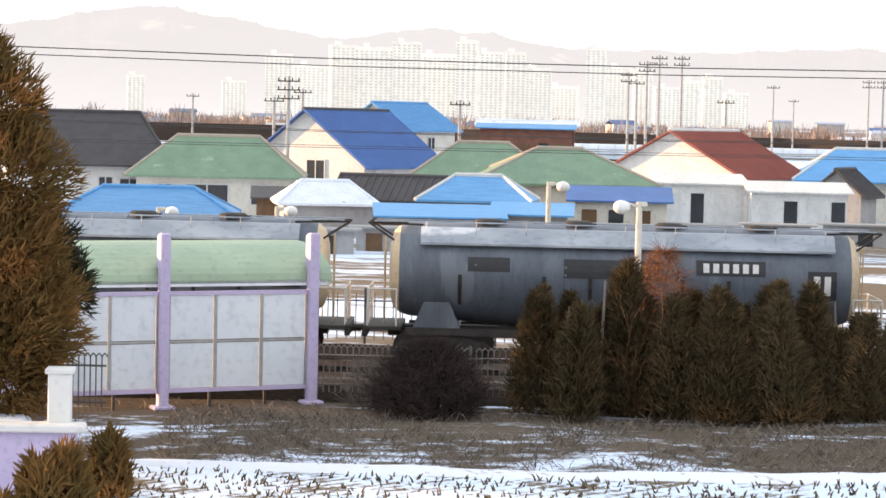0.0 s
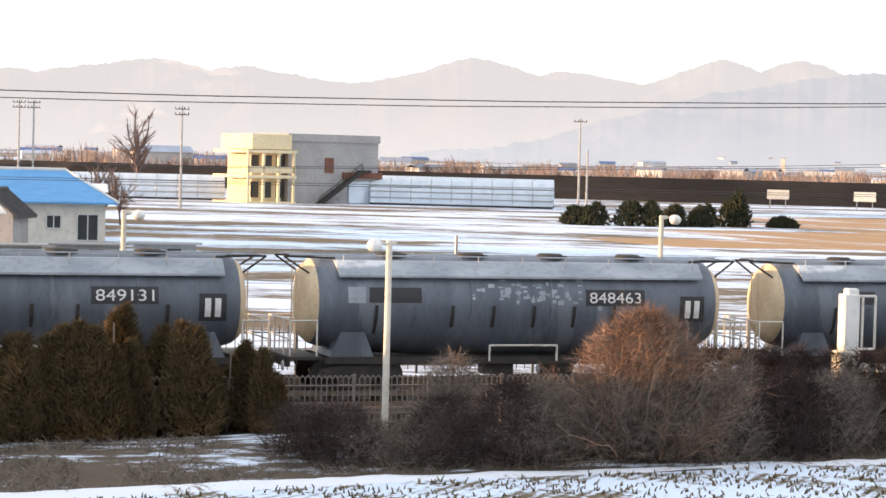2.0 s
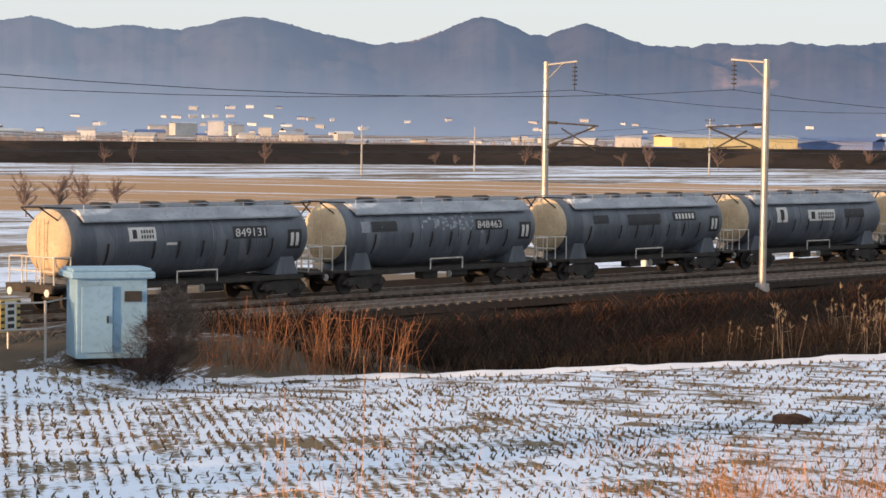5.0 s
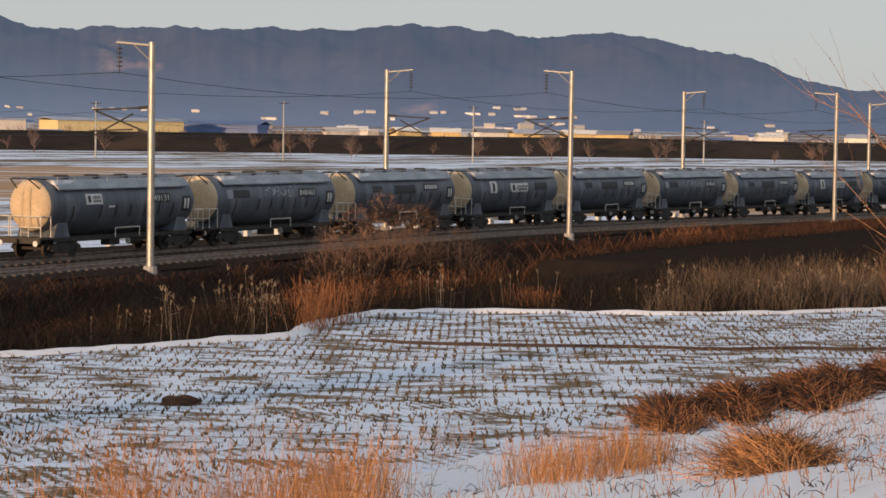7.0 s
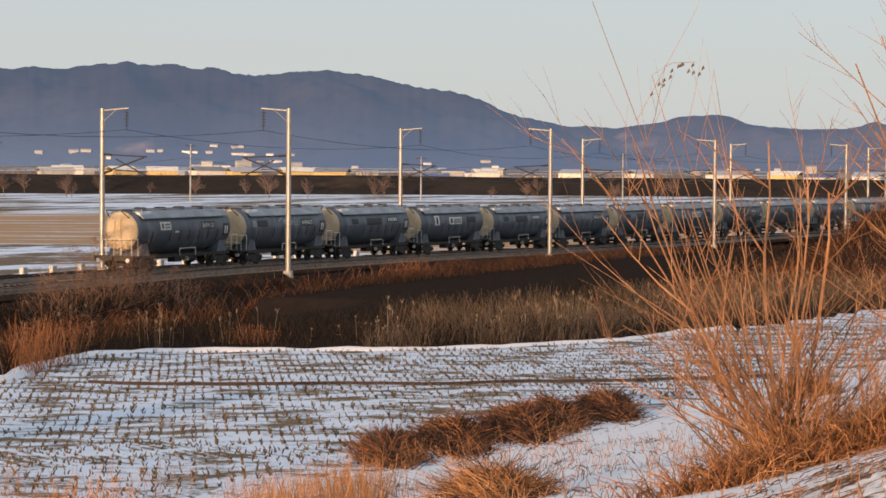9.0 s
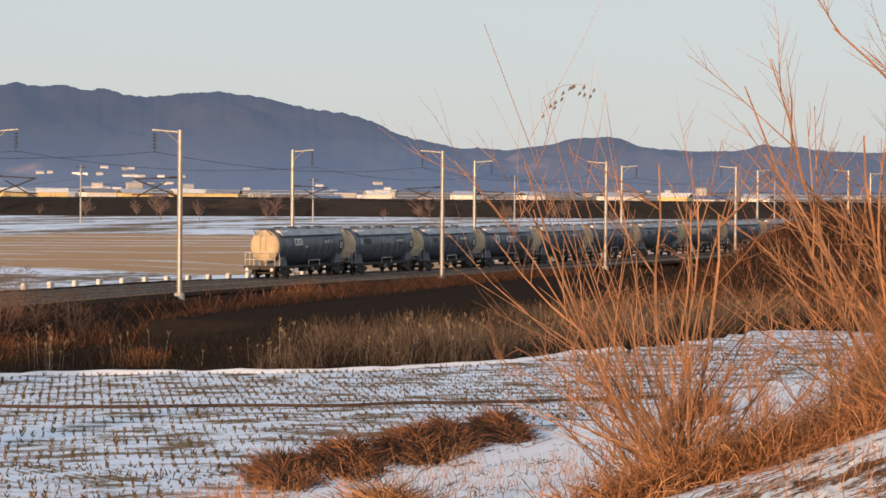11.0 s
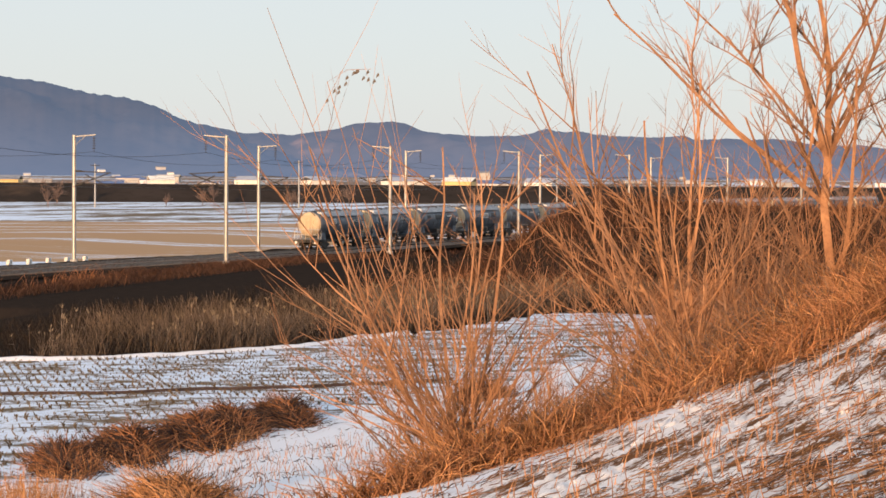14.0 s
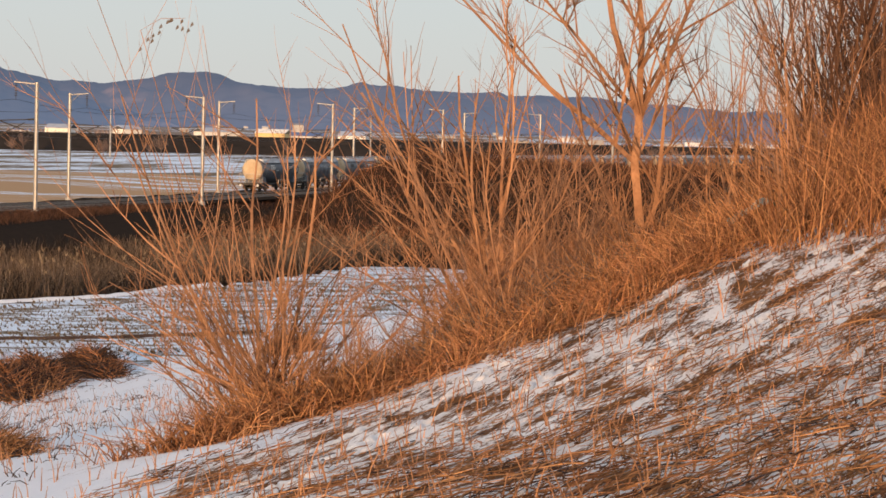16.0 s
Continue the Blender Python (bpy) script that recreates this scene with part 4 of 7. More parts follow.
def far_scrub():
    """Brown brush and orchards on the plain beyond the dyke; haze is painted in as a pale pinkish colour."""
    rng = random.Random(31)
    st = Strands()
    for _ in range(26000):
        az = rng.uniform(-12, 98) if rng.random() < 0.55 else rng.uniform(-12, 34)
        r = 650 + 800 * rng.random() ** 1.4
        if noise.noise((az * 0.55, r * 0.006, 4)) < -0.02:
            continue
        x, y = polar(az, r + (150 if az < 20 else 0))
        a = rng.uniform(0, 6.28)
        h = rng.uniform(1.0, 3.4) * (1.2 + 0.7 * smooth(40, 26, az) + 0.5 * smooth(18, 10, az)) * (0.8 + 0.7 * noise.noise((az * 1.3, r * 0.01, 1)))
        p = Vector((x, y, -0.8))
        st.add([p, p + Vector((math.cos(a) * 0.6, math.sin(a) * 0.6, h * 0.6)), p + Vector((math.cos(a) * 1.6, math.sin(a) * 1.6, h))], 0.34, 0.06)
    tagged(st.part("far_scrub", mat("scrub_painted_pink_haze", (0.33, 0.25, 0.215), (0.25, 0.19, 0.165), 0.01, 1.0, each=0.25)), "brown leafless scrub across the far plain, paled as haze", "scrub", kind="stuff")


far_scrub()


def far_trees():
    rng = random.Random(3)
    src = [bare_tree(20 + k, 6.5, M_TREEFAR, 3, 6) for k in range(4)]
    put = []
    for k in range(275):
        az = rng.uniform(-11, 96)
        put.append((az, rng.uniform(455, 640) if az > 24 else rng.uniform(600, 760), rng.uniform(0.45, 0.95)))
    put += [(97.7, 150, 1.9), (99.6, 160, 1.7), (-8.5, 300, 1.6), (13.3, 380, 2.2), (12.4, 215, 1.1), (12.9, 222, 0.9), (27.3, 470, 1.2), (33.5, 225, .8), (34.3, 228, .75), (36.0, 222, .7), (38.1, 222, .75), (43.8, 190, .6), (44.6, 196, .65), (45.2, 200, .6), (46.0, 205, .6)]
    for i, (az, r, s) in enumerate(put):
        x, y = polar(az, r)
        m = Matrix.LocRotScale((x, y, -0.75), Euler((0, 0, rng.uniform(0, 6))), (1, 1, 1))
        if i < 4:
            src[i].matrix_basis = m
            o = src[i]
        else:
            o = copy_thing(src[i % 4], m)
        o.scale = (s, s, s)


far_trees()


# ---- wires along the line ----
M_WIRE = mat("dark_wire", (0.06, 0.06, 0.065), (0.05, 0.05, 0.055), 1, 0.6)


def wire(name, label, stops, off, z, sag, r):
    e = thing(name, Matrix(), label, "cable", "overhead wires")
    for a, b in zip(stops, stops[1:]):
        st, pts = Strands(), []
        for k in range(9):
            t = k / 8
            s = a + (b - a) * t
            x, y, _ = track(s, off)
            pts.append(Vector((x, y, z - drop(s) - sag * 4 * t * (1 - t))))
        st.add(pts, r, r)
        st.part("span", M_WIRE, e)


NEAR = (-30, 41.9, 92.6, 137.2, 182.8, 223, 263.3, 305, 348)
FARS = (-30, 42.0, 92.5, 136.2, 181.5, 220.5, 260.7, 306, 350)
wire("feeder_wire", "dark feeder wire hung from pole-top insulators", NEAR, 4.85, 8.75, 0.75, 0.016)
wire("feeder_wire", "dark feeder wire hung from pole-top insulators", FARS, -4.25, 8.75, 0.75, 0.016)
for off, st in ((4.0, NEAR), (0.0, FARS)):
    wire("messenger_wire", "thin messenger wire over the track", st, off, 7.0, 0.8, 0.009)
    wire("contact_wire", "thin contact wire over the track", st, off, 5.9, 0.05, 0.009)

# ---- village behind the railway ----
M_WHITEWALL = mat("whitewashed_wall", (0.74, 0.73, 0.70), (0.64, 0.63, 0.60), 0.5, 0.85, bump=0.1, c3=(0.5, 0.49, 0.47), spots=-0.06, rand=0.05)
M_CREAMWALL = mat("cream_rendered_wall", (0.73, 0.69, 0.60), (0.65, 0.61, 0.53), 0.5, 0.85, bump=0.1, c3=(0.5, 0.44, 0.34), spots=-0.06)
M_YELLOWWALL = mat("villa_wall_painted_sun", (0.80, 0.68, 0.45), (0.72, 0.60, 0.38), 0.4, 0.8)
M_GREYWALL = mat("grey_concrete_wall", (0.42, 0.41, 0.40), (0.35, 0.34, 0.335), 0.4, 0.9, c3=(0.28, 0.27, 0.26), spots=-0.05)
M_BRICK = mat("red_brown_brick_wall", (0.23, 0.115, 0.085), (0.17, 0.085, 0.065), 2.0, 0.9)
M_BLUEROOF = mat("bright_blue_sheet_roof", (0.11, 0.34, 0.64), (0.09, 0.28, 0.55), 0.8, 0.5, rand=0.12, stretch=(1, 5, 1))
M_NAVYROOF = mat("deep_blue_tile_roof", (0.050, 0.145, 0.40), (0.042, 0.115, 0.33), 0.9, 0.5)
M_GREENROOF = mat("faded_green_roof", (0.20, 0.30, 0.20), (0.16, 0.25, 0.165), 0.8, 0.7, c3=(0.28, 0.36, 0.27), spots=-0.04)
M_REDROOF = mat("rust_red_tile_roof", (0.30, 0.075, 0.05), (0.24, 0.06, 0.042), 0.9, 0.65)
M_DARKROOF = mat("dark_grey_tile_roof", (0.065, 0.06, 0.062), (0.05, 0.046, 0.048), 1.2, 0.7)
M_SNOWROOF = mat("snow_covered_roof", (0.80, 0.83, 0.88), (0.70, 0.74, 0.80), 0.8, 0.85, c3=(0.30, 0.31, 0.33), spots=-0.03)
M_RIDGE = mat("pale_orange_ridge_tile", (0.42, 0.36, 0.29), (0.36, 0.31, 0.25), 2, 0.8)
M_GLASS = mat("dark_window_glass", (0.03, 0.035, 0.04), (0.04, 0.045, 0.05), 1, 0.15)
M_FRAME = mat("pale_window_frame", (0.66, 0.66, 0.64), (0.58, 0.58, 0.56), 2, 0.6)
M_WOOD = mat("weathered_brown_timber", (0.20, 0.125, 0.075), (0.14, 0.09, 0.055), 1.5, 0.85, stretch=(1, 1, 0.3))
M_VINYL = mat("milky_greenhouse_film", (0.66, 0.72, 0.78), (0.56, 0.62, 0.69), 0.6, 0.35, stretch=(1, 0.2, 1))


def roof_rows(bm, p, q, u, n, t=0.05):
    """Proud tile battens down a slope from ridge edge p-q along u."""
    for k in range(n + 1):
        a = p.lerp(q, k / n)
        b = a + u
        d = (q - p).normalized() * 0.06
        nn = (q - p).cross(u).normalized()
        if nn.z < 0:
            nn = -nn
        vs = [bm.verts.new(v) for v in (a - d, a + d, b + d, b - d)] + [bm.verts.new(v + nn * t) for v in (a - d, a + d, b + d, b - d)]
        for f in ((4, 5, 6, 7), (0, 1, 5, 4), (1, 2, 6, 5), (2, 3, 7, 6), (3, 0, 4, 7)):
            bm.faces.new([vs[i] for i in f])


def house(az, r, turn, L, W, eave, rise, wall, roof, hip=0.0, over=0.5, wins=(), label="", ridge_mat=None, base=-0.9, doors=()):
    """A house: ridge along local x, the visible long side at -y. hip: how far the ridge stops short of the ends."""
    x, y = polar(az, r)
    h = thing("house", pose(x, y, base, 0, 0, turn), label, "house", "village houses")
    e = eave - base
    bm = bmesh.new()
    box(bm, 0, 0, e / 2, L, W, e)
    if not hip:
        for s in (-1, 1):
            vs = [bm.verts.new((s * L / 2, -W / 2, e)), bm.verts.new((s * L / 2, W / 2, e)), bm.verts.new((s * L / 2, 0, e + rise))]
            bm.faces.new(vs)
    part("wall", bm, wall, h)
    a, b, d = L / 2 + over, W / 2 + over, rise * over / (W / 2)
    top = [Vector((-a + hip, 0, e + rise)), Vector((a - hip, 0, e + rise))]
    low = [Vector((-a, -b, e - d)), Vector((a, -b, e - d)), Vector((a, b, e - d)), Vector((-a, b, e - d))]
    bm = bmesh.new()
    th = Vector((0, 0, 0.14))
    for quad in ((low[0], low[1], top[1], top[0]), (low[2], low[3], top[0], top[1])):
        A = [bm.verts.new(v) for v in quad]
        B = [bm.verts.new(v + th) for v in quad]
        bm.faces.new(A[::-1]), bm.faces.new(B)
        for k in range(4):
            bm.faces.new((A[k], A[(k + 1) % 4], B[(k + 1) % 4], B[k]))
    if hip:
        for tri in ((low[1], low[2], top[1]), (low[3], low[0], top[0])):
            A = [bm.verts.new(v) for v in tri]
            B = [bm.verts.new(v + th) for v in tri]
            bm.faces.new(A[::-1]), bm.faces.new(B)
            for k in range(3):
                bm.faces.new((A[k], A[(k + 1) % 3], B[(k + 1) % 3], B[k]))
    n = max(6, int((L + 2 * over) / 0.45))
    if not hip:
        roof_rows(bm, top[0] + th, top[1] + th, low[0] - top[0], n)
    bmesh.ops.recalc_face_normals(bm, faces=bm.faces)
    rf = part("roof", bm, roof, h)
    bm = bmesh.new()
    tube(bm, top[0] + th, top[1] + th, 0.16, seg=6)
    part("ridge_cap", bm, ridge_mat or roof, rf)
    if hip:
        for t, l in ((top[0], low[0]), (top[1], low[1]), (top[1], low[2]), (top[0], low[3])):
            bm = bmesh.new()
            tube(bm, t + th, l + th, 0.12, seg=6)
            part("hip_cap", bm, ridge_mat or roof, rf)
    # openings: side 0 long front, 1 left gable; centre, sill height, width, height
    for side, c, z, w, hh in wins:
        m = Matrix.Translation((c, -W / 2, z)) if side == 0 else Matrix.Translation((-L / 2, -c, z)) @ Matrix.Rotation(-math.pi / 2, 4, "Z")
        bm = bmesh.new()
        box(bm, 0, -0.03, hh / 2, w, 0.08, hh, m)
        win = part("window", bm, M_GLASS, h)
        bm = bmesh.new()
        for xx in (-w / 2, 0, w / 2):
            box(bm, xx, -0.06, hh / 2, 0.08, 0.1, hh + 0.08, m)
        for zz in (0, hh):
            box(bm, 0, -0.065, zz, w + 0.12, 0.11, 0.08, m)
        part("window_frame", bm, M_FRAME, win)
    for side, c, w, hh, mt in doors:
        m = Matrix.Translation((c, -W / 2, 0)) if side == 0 else Matrix.Translation((-L / 2, -c, 0)) @ Matrix.Rotation(-math.pi / 2, 4, "Z")
        bm = bmesh.new()
        box(bm, 0, -0.04, hh / 2, w, 0.1, hh, m, bevel=0.02)
        part("door", bm, mt, h)
    return h


def lean_to(az, r, turn, L, D, z0, z1, roof, wall, label, name="shed"):
    """A low shed with a single sloping roof, high at the back."""
    x, y = polar(az, r)
    h = thing(name, pose(x, y, -0.9, 0, 0, turn), label, "shed", "village sheds")
    bm = bmesh.new()
    prism(bm, [(-D / 2, 0), (D / 2, 0), (D / 2, z1 + 0.9), (-D / 2, z0 + 0.9)], -L / 2, L / 2)
    part("wall", bm, wall, h)
    bm = bmesh.new()
    k = (z1 - z0) / D
    prism(bm, [(-D / 2 - 0.5, z0 + 0.92 - 0.5 * k), (D / 2 + 0.3, z1 + 0.92 + 0.3 * k), (D / 2 + 0.3, z1 + 1.02 + 0.3 * k), (-D / 2 - 0.5, z0 + 1.02 - 0.5 * k)], -L / 2 - 0.4, L / 2 + 0.4)
    part("roof", bm, roof, h)
    for q in range(int(L / 1.6)):
        bm = bmesh.new()
        box(bm, -L / 2 + 1.0 + q * 1.6, -D / 2 - 0.02, (z0 + 0.9) * 0.45, 0.9, 0.06, (z0 + 0.9) * 0.7)
        part("opening", bm, M_GLASS if q % 2 else M_FRAME if wall == M_WHITEWALL else M_WOOD, h)
    return h


def village():
    house(-8.9, 172, 12, 11, 9, 3.1, 3.2, M_WHITEWALL, M_DARKROOF, 2.0, 0.8, ((0, 1.5, 1.9, 1.0, 0.8), (0, 3.2, 1.6, 1.4, 1.0)), "white house with curved dark grey tiled roof")
    house(-7.25, 126, 4, 8.4, 6, 1.25, 1.1, M_CREAMWALL, M_BLUEROOF, 2.4, 0.7, ((0, -1.5, 1.0, 1.0, 0.7),), "low cream cottage with bright blue hipped roof")
    house(-5.55, 168, 3, 11.2, 7.5, 2.45, 2.3, M_CREAMWALL, M_GREENROOF, 3.4, 0.8, ((0, -0.6, 1.0, 3.0, 1.4), (0, -3.6, 1.0, 1.0, 1.4), (0, 3.0, 1.0, 1.0, 1.4)), "cream house with faded green hipped roof", M_RIDGE)
    house(-2.4, 194, 58, 11.5, 11.5, 2.7, 4.2, M_WHITEWALL, M_NAVYROOF, 0, 0.6, ((1, 1.0, 2.2, 1.8, 1.6),), "white house with steep deep blue tiled roof", M_DARKROOF)
    house(-1.1, 236, 55, 8.5, 8, 5.4, 2.4, M_CREAMWALL, M_BLUEROOF, 0, 0.6, ((0, 0, 4.2, 1.2, 1.2),), "cream two-storey house with light blue roof")
    house(2.1, 216, -4, 8.6, 7, 5.9, 0.35, M_BRICK, M_SNOWROOF, 0, 0.5, ((0, 0.3, 4.3, 1.5, 1.8), (0, 2.4, 4.6, 1.0, 1.2)), "red brick house with snowy flat roof and blue awning")
    lean_to(2.05, 211, -4, 8.4, 1.4, 5.75, 6.0, M_BLUEROOF, M_BRICK, "blue sheet awning on a brick house", "awning")
    house(2.9, 152, 2, 10.6, 8.5, 2.75, 1.85, M_CREAMWALL, M_GREENROOF, 4.6, 0.8, ((0, 3.5, 1.2, 1.2, 1.2), (0, 1.4, 1.2, 1.6, 1.2)), "cream house with wide faded green hipped roof", M_RIDGE)
    house(1.0, 158, -2, 8.5, 7.0, 2.9, 1.9, M_CREAMWALL, M_GREENROOF, 3.2, 0.7, (), "small house wing with green hipped roof", M_RIDGE)
    lean_to(4.4, 139, -3, 5.6, 2.4, 1.9, 2.5, M_NAVYROOF, M_CREAMWALL, "porch with a blue sheet roof against a cream house")
    house(0.9, 136, -6, 5.8, 5.0, 1.95, 1.15, M_WOOD, M_BLUEROOF, 2.0, 0.5, (), "low timber shed with bright blue hipped roof", M_WHITEWALL)
    lean_to(-0.05, 128, 3, 6.6, 2.6, 1.15, 1.6, M_BLUEROOF, M_WOOD, "open timber shed with light blue roof")
    lean_to(2.25, 131, -4, 4.0, 3.0, 1.25, 1.7, M_BLUEROOF, M_GREYWALL, "small grey shed with blue sheet roof")
    house(-2.9, 142, 8, 5.4, 5.0, 1.3, 1.1, M_GREYWALL, M_SNOWROOF, 1.6, 0.4, (), "low grey shed under a snowy roof")
    house(-1.2, 146, -12, 6.0, 4.6, 1.5, 1.2, M_WOOD, M_DARKROOF, 0, 0.5, (), "dark weathered timber barn with grey roof")
    lean_to(-3.9, 150, 4, 3.6, 3.0, 1.2, 1.7, M_DARKROOF, M_WOOD, "old brown shed with dark roof")
    house(6.45, 178, 58, 11.2, 11.4, 2.75, 3.15, M_WHITEWALL, M_REDROOF, 0, 0.5, ((1, 2.6, 1.2, 2.2, 1.6), (1, 4.6, 1.2, 0.8, 1.6)), "white weatherboarded house with rust-red roof", M_WHITEWALL)
    lean_to(6.35, 163, 0, 5.8, 4.0, 2.4, 2.9, M_WHITEWALL, M_WHITEWALL, "white flat-roofed annex with tall dark windows")
    lean_to(8.75, 160, -3, 6.4, 4.0, 2.05, 2.55, M_WHITEWALL, M_WHITEWALL, "low white annex with flat roof and grey doors")
    house(9.9, 168, 62, 3.6, 3.6, 1.9, 1.5, M_GREYWALL, M_DARKROOF, 0, 0.5, (), "small grey gabled outhouse with dark roof")
    house(10.6, 183, -6, 11.5, 8.0, 2.75, 1.95, M_CREAMWALL, M_BLUEROOF, 3.6, 0.9, ((0, 1.8, 1.3, 1.1, 1.0), (0, 4.4, 0.4, 1.6, 2.0)), "cream house with bright blue hipped roof", M_WHITEWALL)
    for az, r, w in ((-8, 215, 9), (-5, 222, 16), (0.3, 200, 3.5), (10.5, 205, 14)):
        lean_to(az, r, -az, w, 4, 2.8, 3.3, M_SNOWROOF, M_WHITEWALL, "long low white shed with snow on its roof")
    # garden wall along the line
    for k in range(10):
        a0 = -4 + k * 1.9
        lean_to(a0 + 0.9, 122 + k * 3.1, -a0 - 2, 4.0, 0.25, 0.55, 0.56, M_GREYWALL, M_GREYWALL, "low grey concrete garden wall", "garden_wall")


village()


def yellow_building():
    x, y = polar(17.3, 338)
    b = thing("villa", pose(x, y, -0.9, 0, 0, 14), "two-storey villa, front in painted sunlit yellow, grey side wall", "house")
    bm = bmesh.new()
    # low sun is put into the front's yellow, shade into the grey side
    box(bm, 4.4, 4, 4.6, 15.5, 12, 9.2)
    part("wall", bm, M_GREYWALL, b)
    bm = bmesh.new()
    box(bm, 4.4, 4, 9.75, 15.9, 12.4, 1.1)
    part("parapet", bm, M_GREYWALL, b)
    bm = bmesh.new()
    box(bm, -7.0, 1.0, 9.0, 6.6, 9, 2.2, bevel=0.05)
    part("attic", bm, M_YELLOWWALL, b)
    for z in (0.2, 4.0, 7.6):
        bm = bmesh.new()
        box(bm, -7.4, 0.6, z, 8.2, 10, 0.45, bevel=0.04)
        part("balcony_slab", bm, M_YELLOWWALL, b)
    bm = bmesh.new()
    box(bm, -6.4, 2.4, 4.4, 5.0, 7, 8.4)
    part("front_wall", bm, M_YELLOWWALL, b)
    for z in (0.4, 4.2):
        for k in range(3):
            bm = bmesh.new()
            box(bm, -8.4 + k * 2.1, -1.15, z + 1.7, 1.3, 0.12, 2.3)
            part("window", bm, M_GLASS, b)
    for k in range(4):
        bm = bmesh.new()
        box(bm, -11.2 + k * 2.5, -4.1, 3.9, 0.35, 0.35, 7.4)
        part("column", bm, M_YELLOWWALL, b)
    bm = bmesh.new()
    box(bm, -7.4, -4.2, 5.0, 8.0, 0.15, 0.9)
    part("balustrade", bm, M_YELLOWWALL, b)
    bm = bmesh.new()
    prism(bm, [(1.0, 0), (8.6, 5.2), (10.2, 5.2), (10.2, 4.8), (8.8, 4.8), (1.8, 0)], -3.3, -2.0, "y")
    part("outside_stair", bm, M_DARK, b)
    bm = bmesh.new()
    for k in range(8):
        t = k / 7
        tube(bm, (1.2 + 7.4 * t, -3.3, 5.2 * t), (1.2 + 7.4 * t, -3.3, 5.2 * t + 1.0), 0.05, seg=5)
    tube(bm, (1.2, -3.3, 1.0), (8.6, -3.3, 6.2), 0.06, seg=5)
    part("stair_rail", bm, M_DARK, b)
    bm = bmesh.new()
    box(bm, 9.6, -2.1, 1.9, 5.2, 0.25, 3.2)
    part("shutter", bm, M_VINYL, b, "pale blue roller shutter")
    bm = bmesh.new()
    box(bm, 9.3, -2.2, 4.4, 6.8, 0.5, 0.9)
    part("lintel", bm, M_BRICK, b)
    bm = bmesh.new()
    box(bm, 3.6, -2.05, 5.8, 1.5, 0.15, 2.2)
    part("door", bm, M_BRICK, b)


yellow_building()


def greenhouse(az, r, turn, L, W, H):
    x, y = polar(az, r)
    g = thing("greenhouse", pose(x, y, -0.9, 0, 0, turn), "long polytunnel greenhouse in milky film", "greenhouse", "greenhouses")
    bm = bmesh.new()
    prof = [(W / 2 * math.cos(math.pi * k / 12), 0.7 + (H - 0.7) * math.sin(math.pi * k / 12) ** 0.8) for k in range(13)]
    prism(bm, [(W / 2, 0)] + prof + [(-W / 2, 0)], -L / 2, L / 2)
    part("film", bm, M_VINYL, g)
    for z in (1.3, 2.2, 3.0):
        if z < H - 0.3:
            bm = bmesh.new()
            a = math.asin(min(1, ((z - 0.7) / (H - 0.7)) ** 1.25))
            tube(bm, (-L / 2, -W / 2 * math.cos(a) - 0.03, z), (L / 2, -W / 2 * math.cos(a) - 0.03, z), 0.09, seg=5)
            part("tie_rail", bm, M_GALV, g)
    bm = bmesh.new()
    box(bm, 0, -W / 2, 0.25, L, 0.12, 0.5)
    part("skirt", bm, M_DARK, g)
    for k in range(int(L / 3)):
        bm = bmesh.new()
        for i in range(12):
            p, q = prof[i], prof[i + 1]
            tube(bm, (-L / 2 + 3 * k, p[0] * 1.01, p[1] * 1.005), (-L / 2 + 3 * k, q[0] * 1.01, q[1] * 1.005), 0.05, seg=4, cap=False)
        part("hoop", bm, M_GALV, g)


greenhouse(21.3, 344, -21, 27, 7, 4.2)
greenhouse(21.4, 355, -21, 27, 7, 4.4)
greenhouse(12.6, 345, -14, 34, 7, 3.9)
greenhouse(5.5, 420, -6, 60, 7, 3.2)


def utility_pole(az, r, h, arms):
    x, y = polar(az, r)
    p = thing("utility_pole", pose(x, y, -0.9, 0, 0, -az), "slim concrete utility pole with crossarms", "utility pole", "utility poles")
    bm = bmesh.new()
    tube(bm, (0, 0, 0), (0, 0, h), 0.19, 0.12, 10)
    part("mast", bm, M_CONC, p)
    for k in range(arms):
        bm = bmesh.new()
        box(bm, 0, -0.12, h - 0.4 - 0.7 * k, 1.8, 0.1, 0.1)
        for xx in (-0.8, -0.3, 0.3, 0.8):
            tube(bm, (xx, -0.12, h - 0.35 - 0.7 * k), (xx, -0.12, h - 0.12 - 0.7 * k), 0.06, seg=6)
        part("crossarm", bm, M_DARK, p)


for az, r, h, arms in ((-3.85, 185, 10.5, 3), (-4.2, 210, 9, 1), (-3.5, 230, 10, 1), (0.4, 200, 9, 1), (4.55, 260, 13, 2), (4.75, 255, 12, 1), (5.0, 250, 14, 2), (5.3, 262, 15, 2), (5.85, 262, 15, 2), (6.95, 240, 10, 1),
                       (8.1, 330, 13, 1), (10.4, 330, 14, 2), (10.75, 330, 14, 2), (8.6, 420, 12, 1), (-6.2, 330, 10, 1), (14.35, 290, 13, 2), (24.2, 318, 13.2, 1), (24.4, 330, 9, 0), (42.1, 340, 11.2, 1), (52.0, 380, 8.5, 0), (54.8, 430, 8.4, 0),
                       (60.6, 430, 10.6, 1), (65.2, 430, 11.2, 1), (69.9, 440, 11, 1), (75.6, 470, 9, 1), (80.6, 480, 10, 1), (87.0, 480, 10, 1), (93.0, 300, 9, 1)):
    utility_pole(az, r, h, arms)


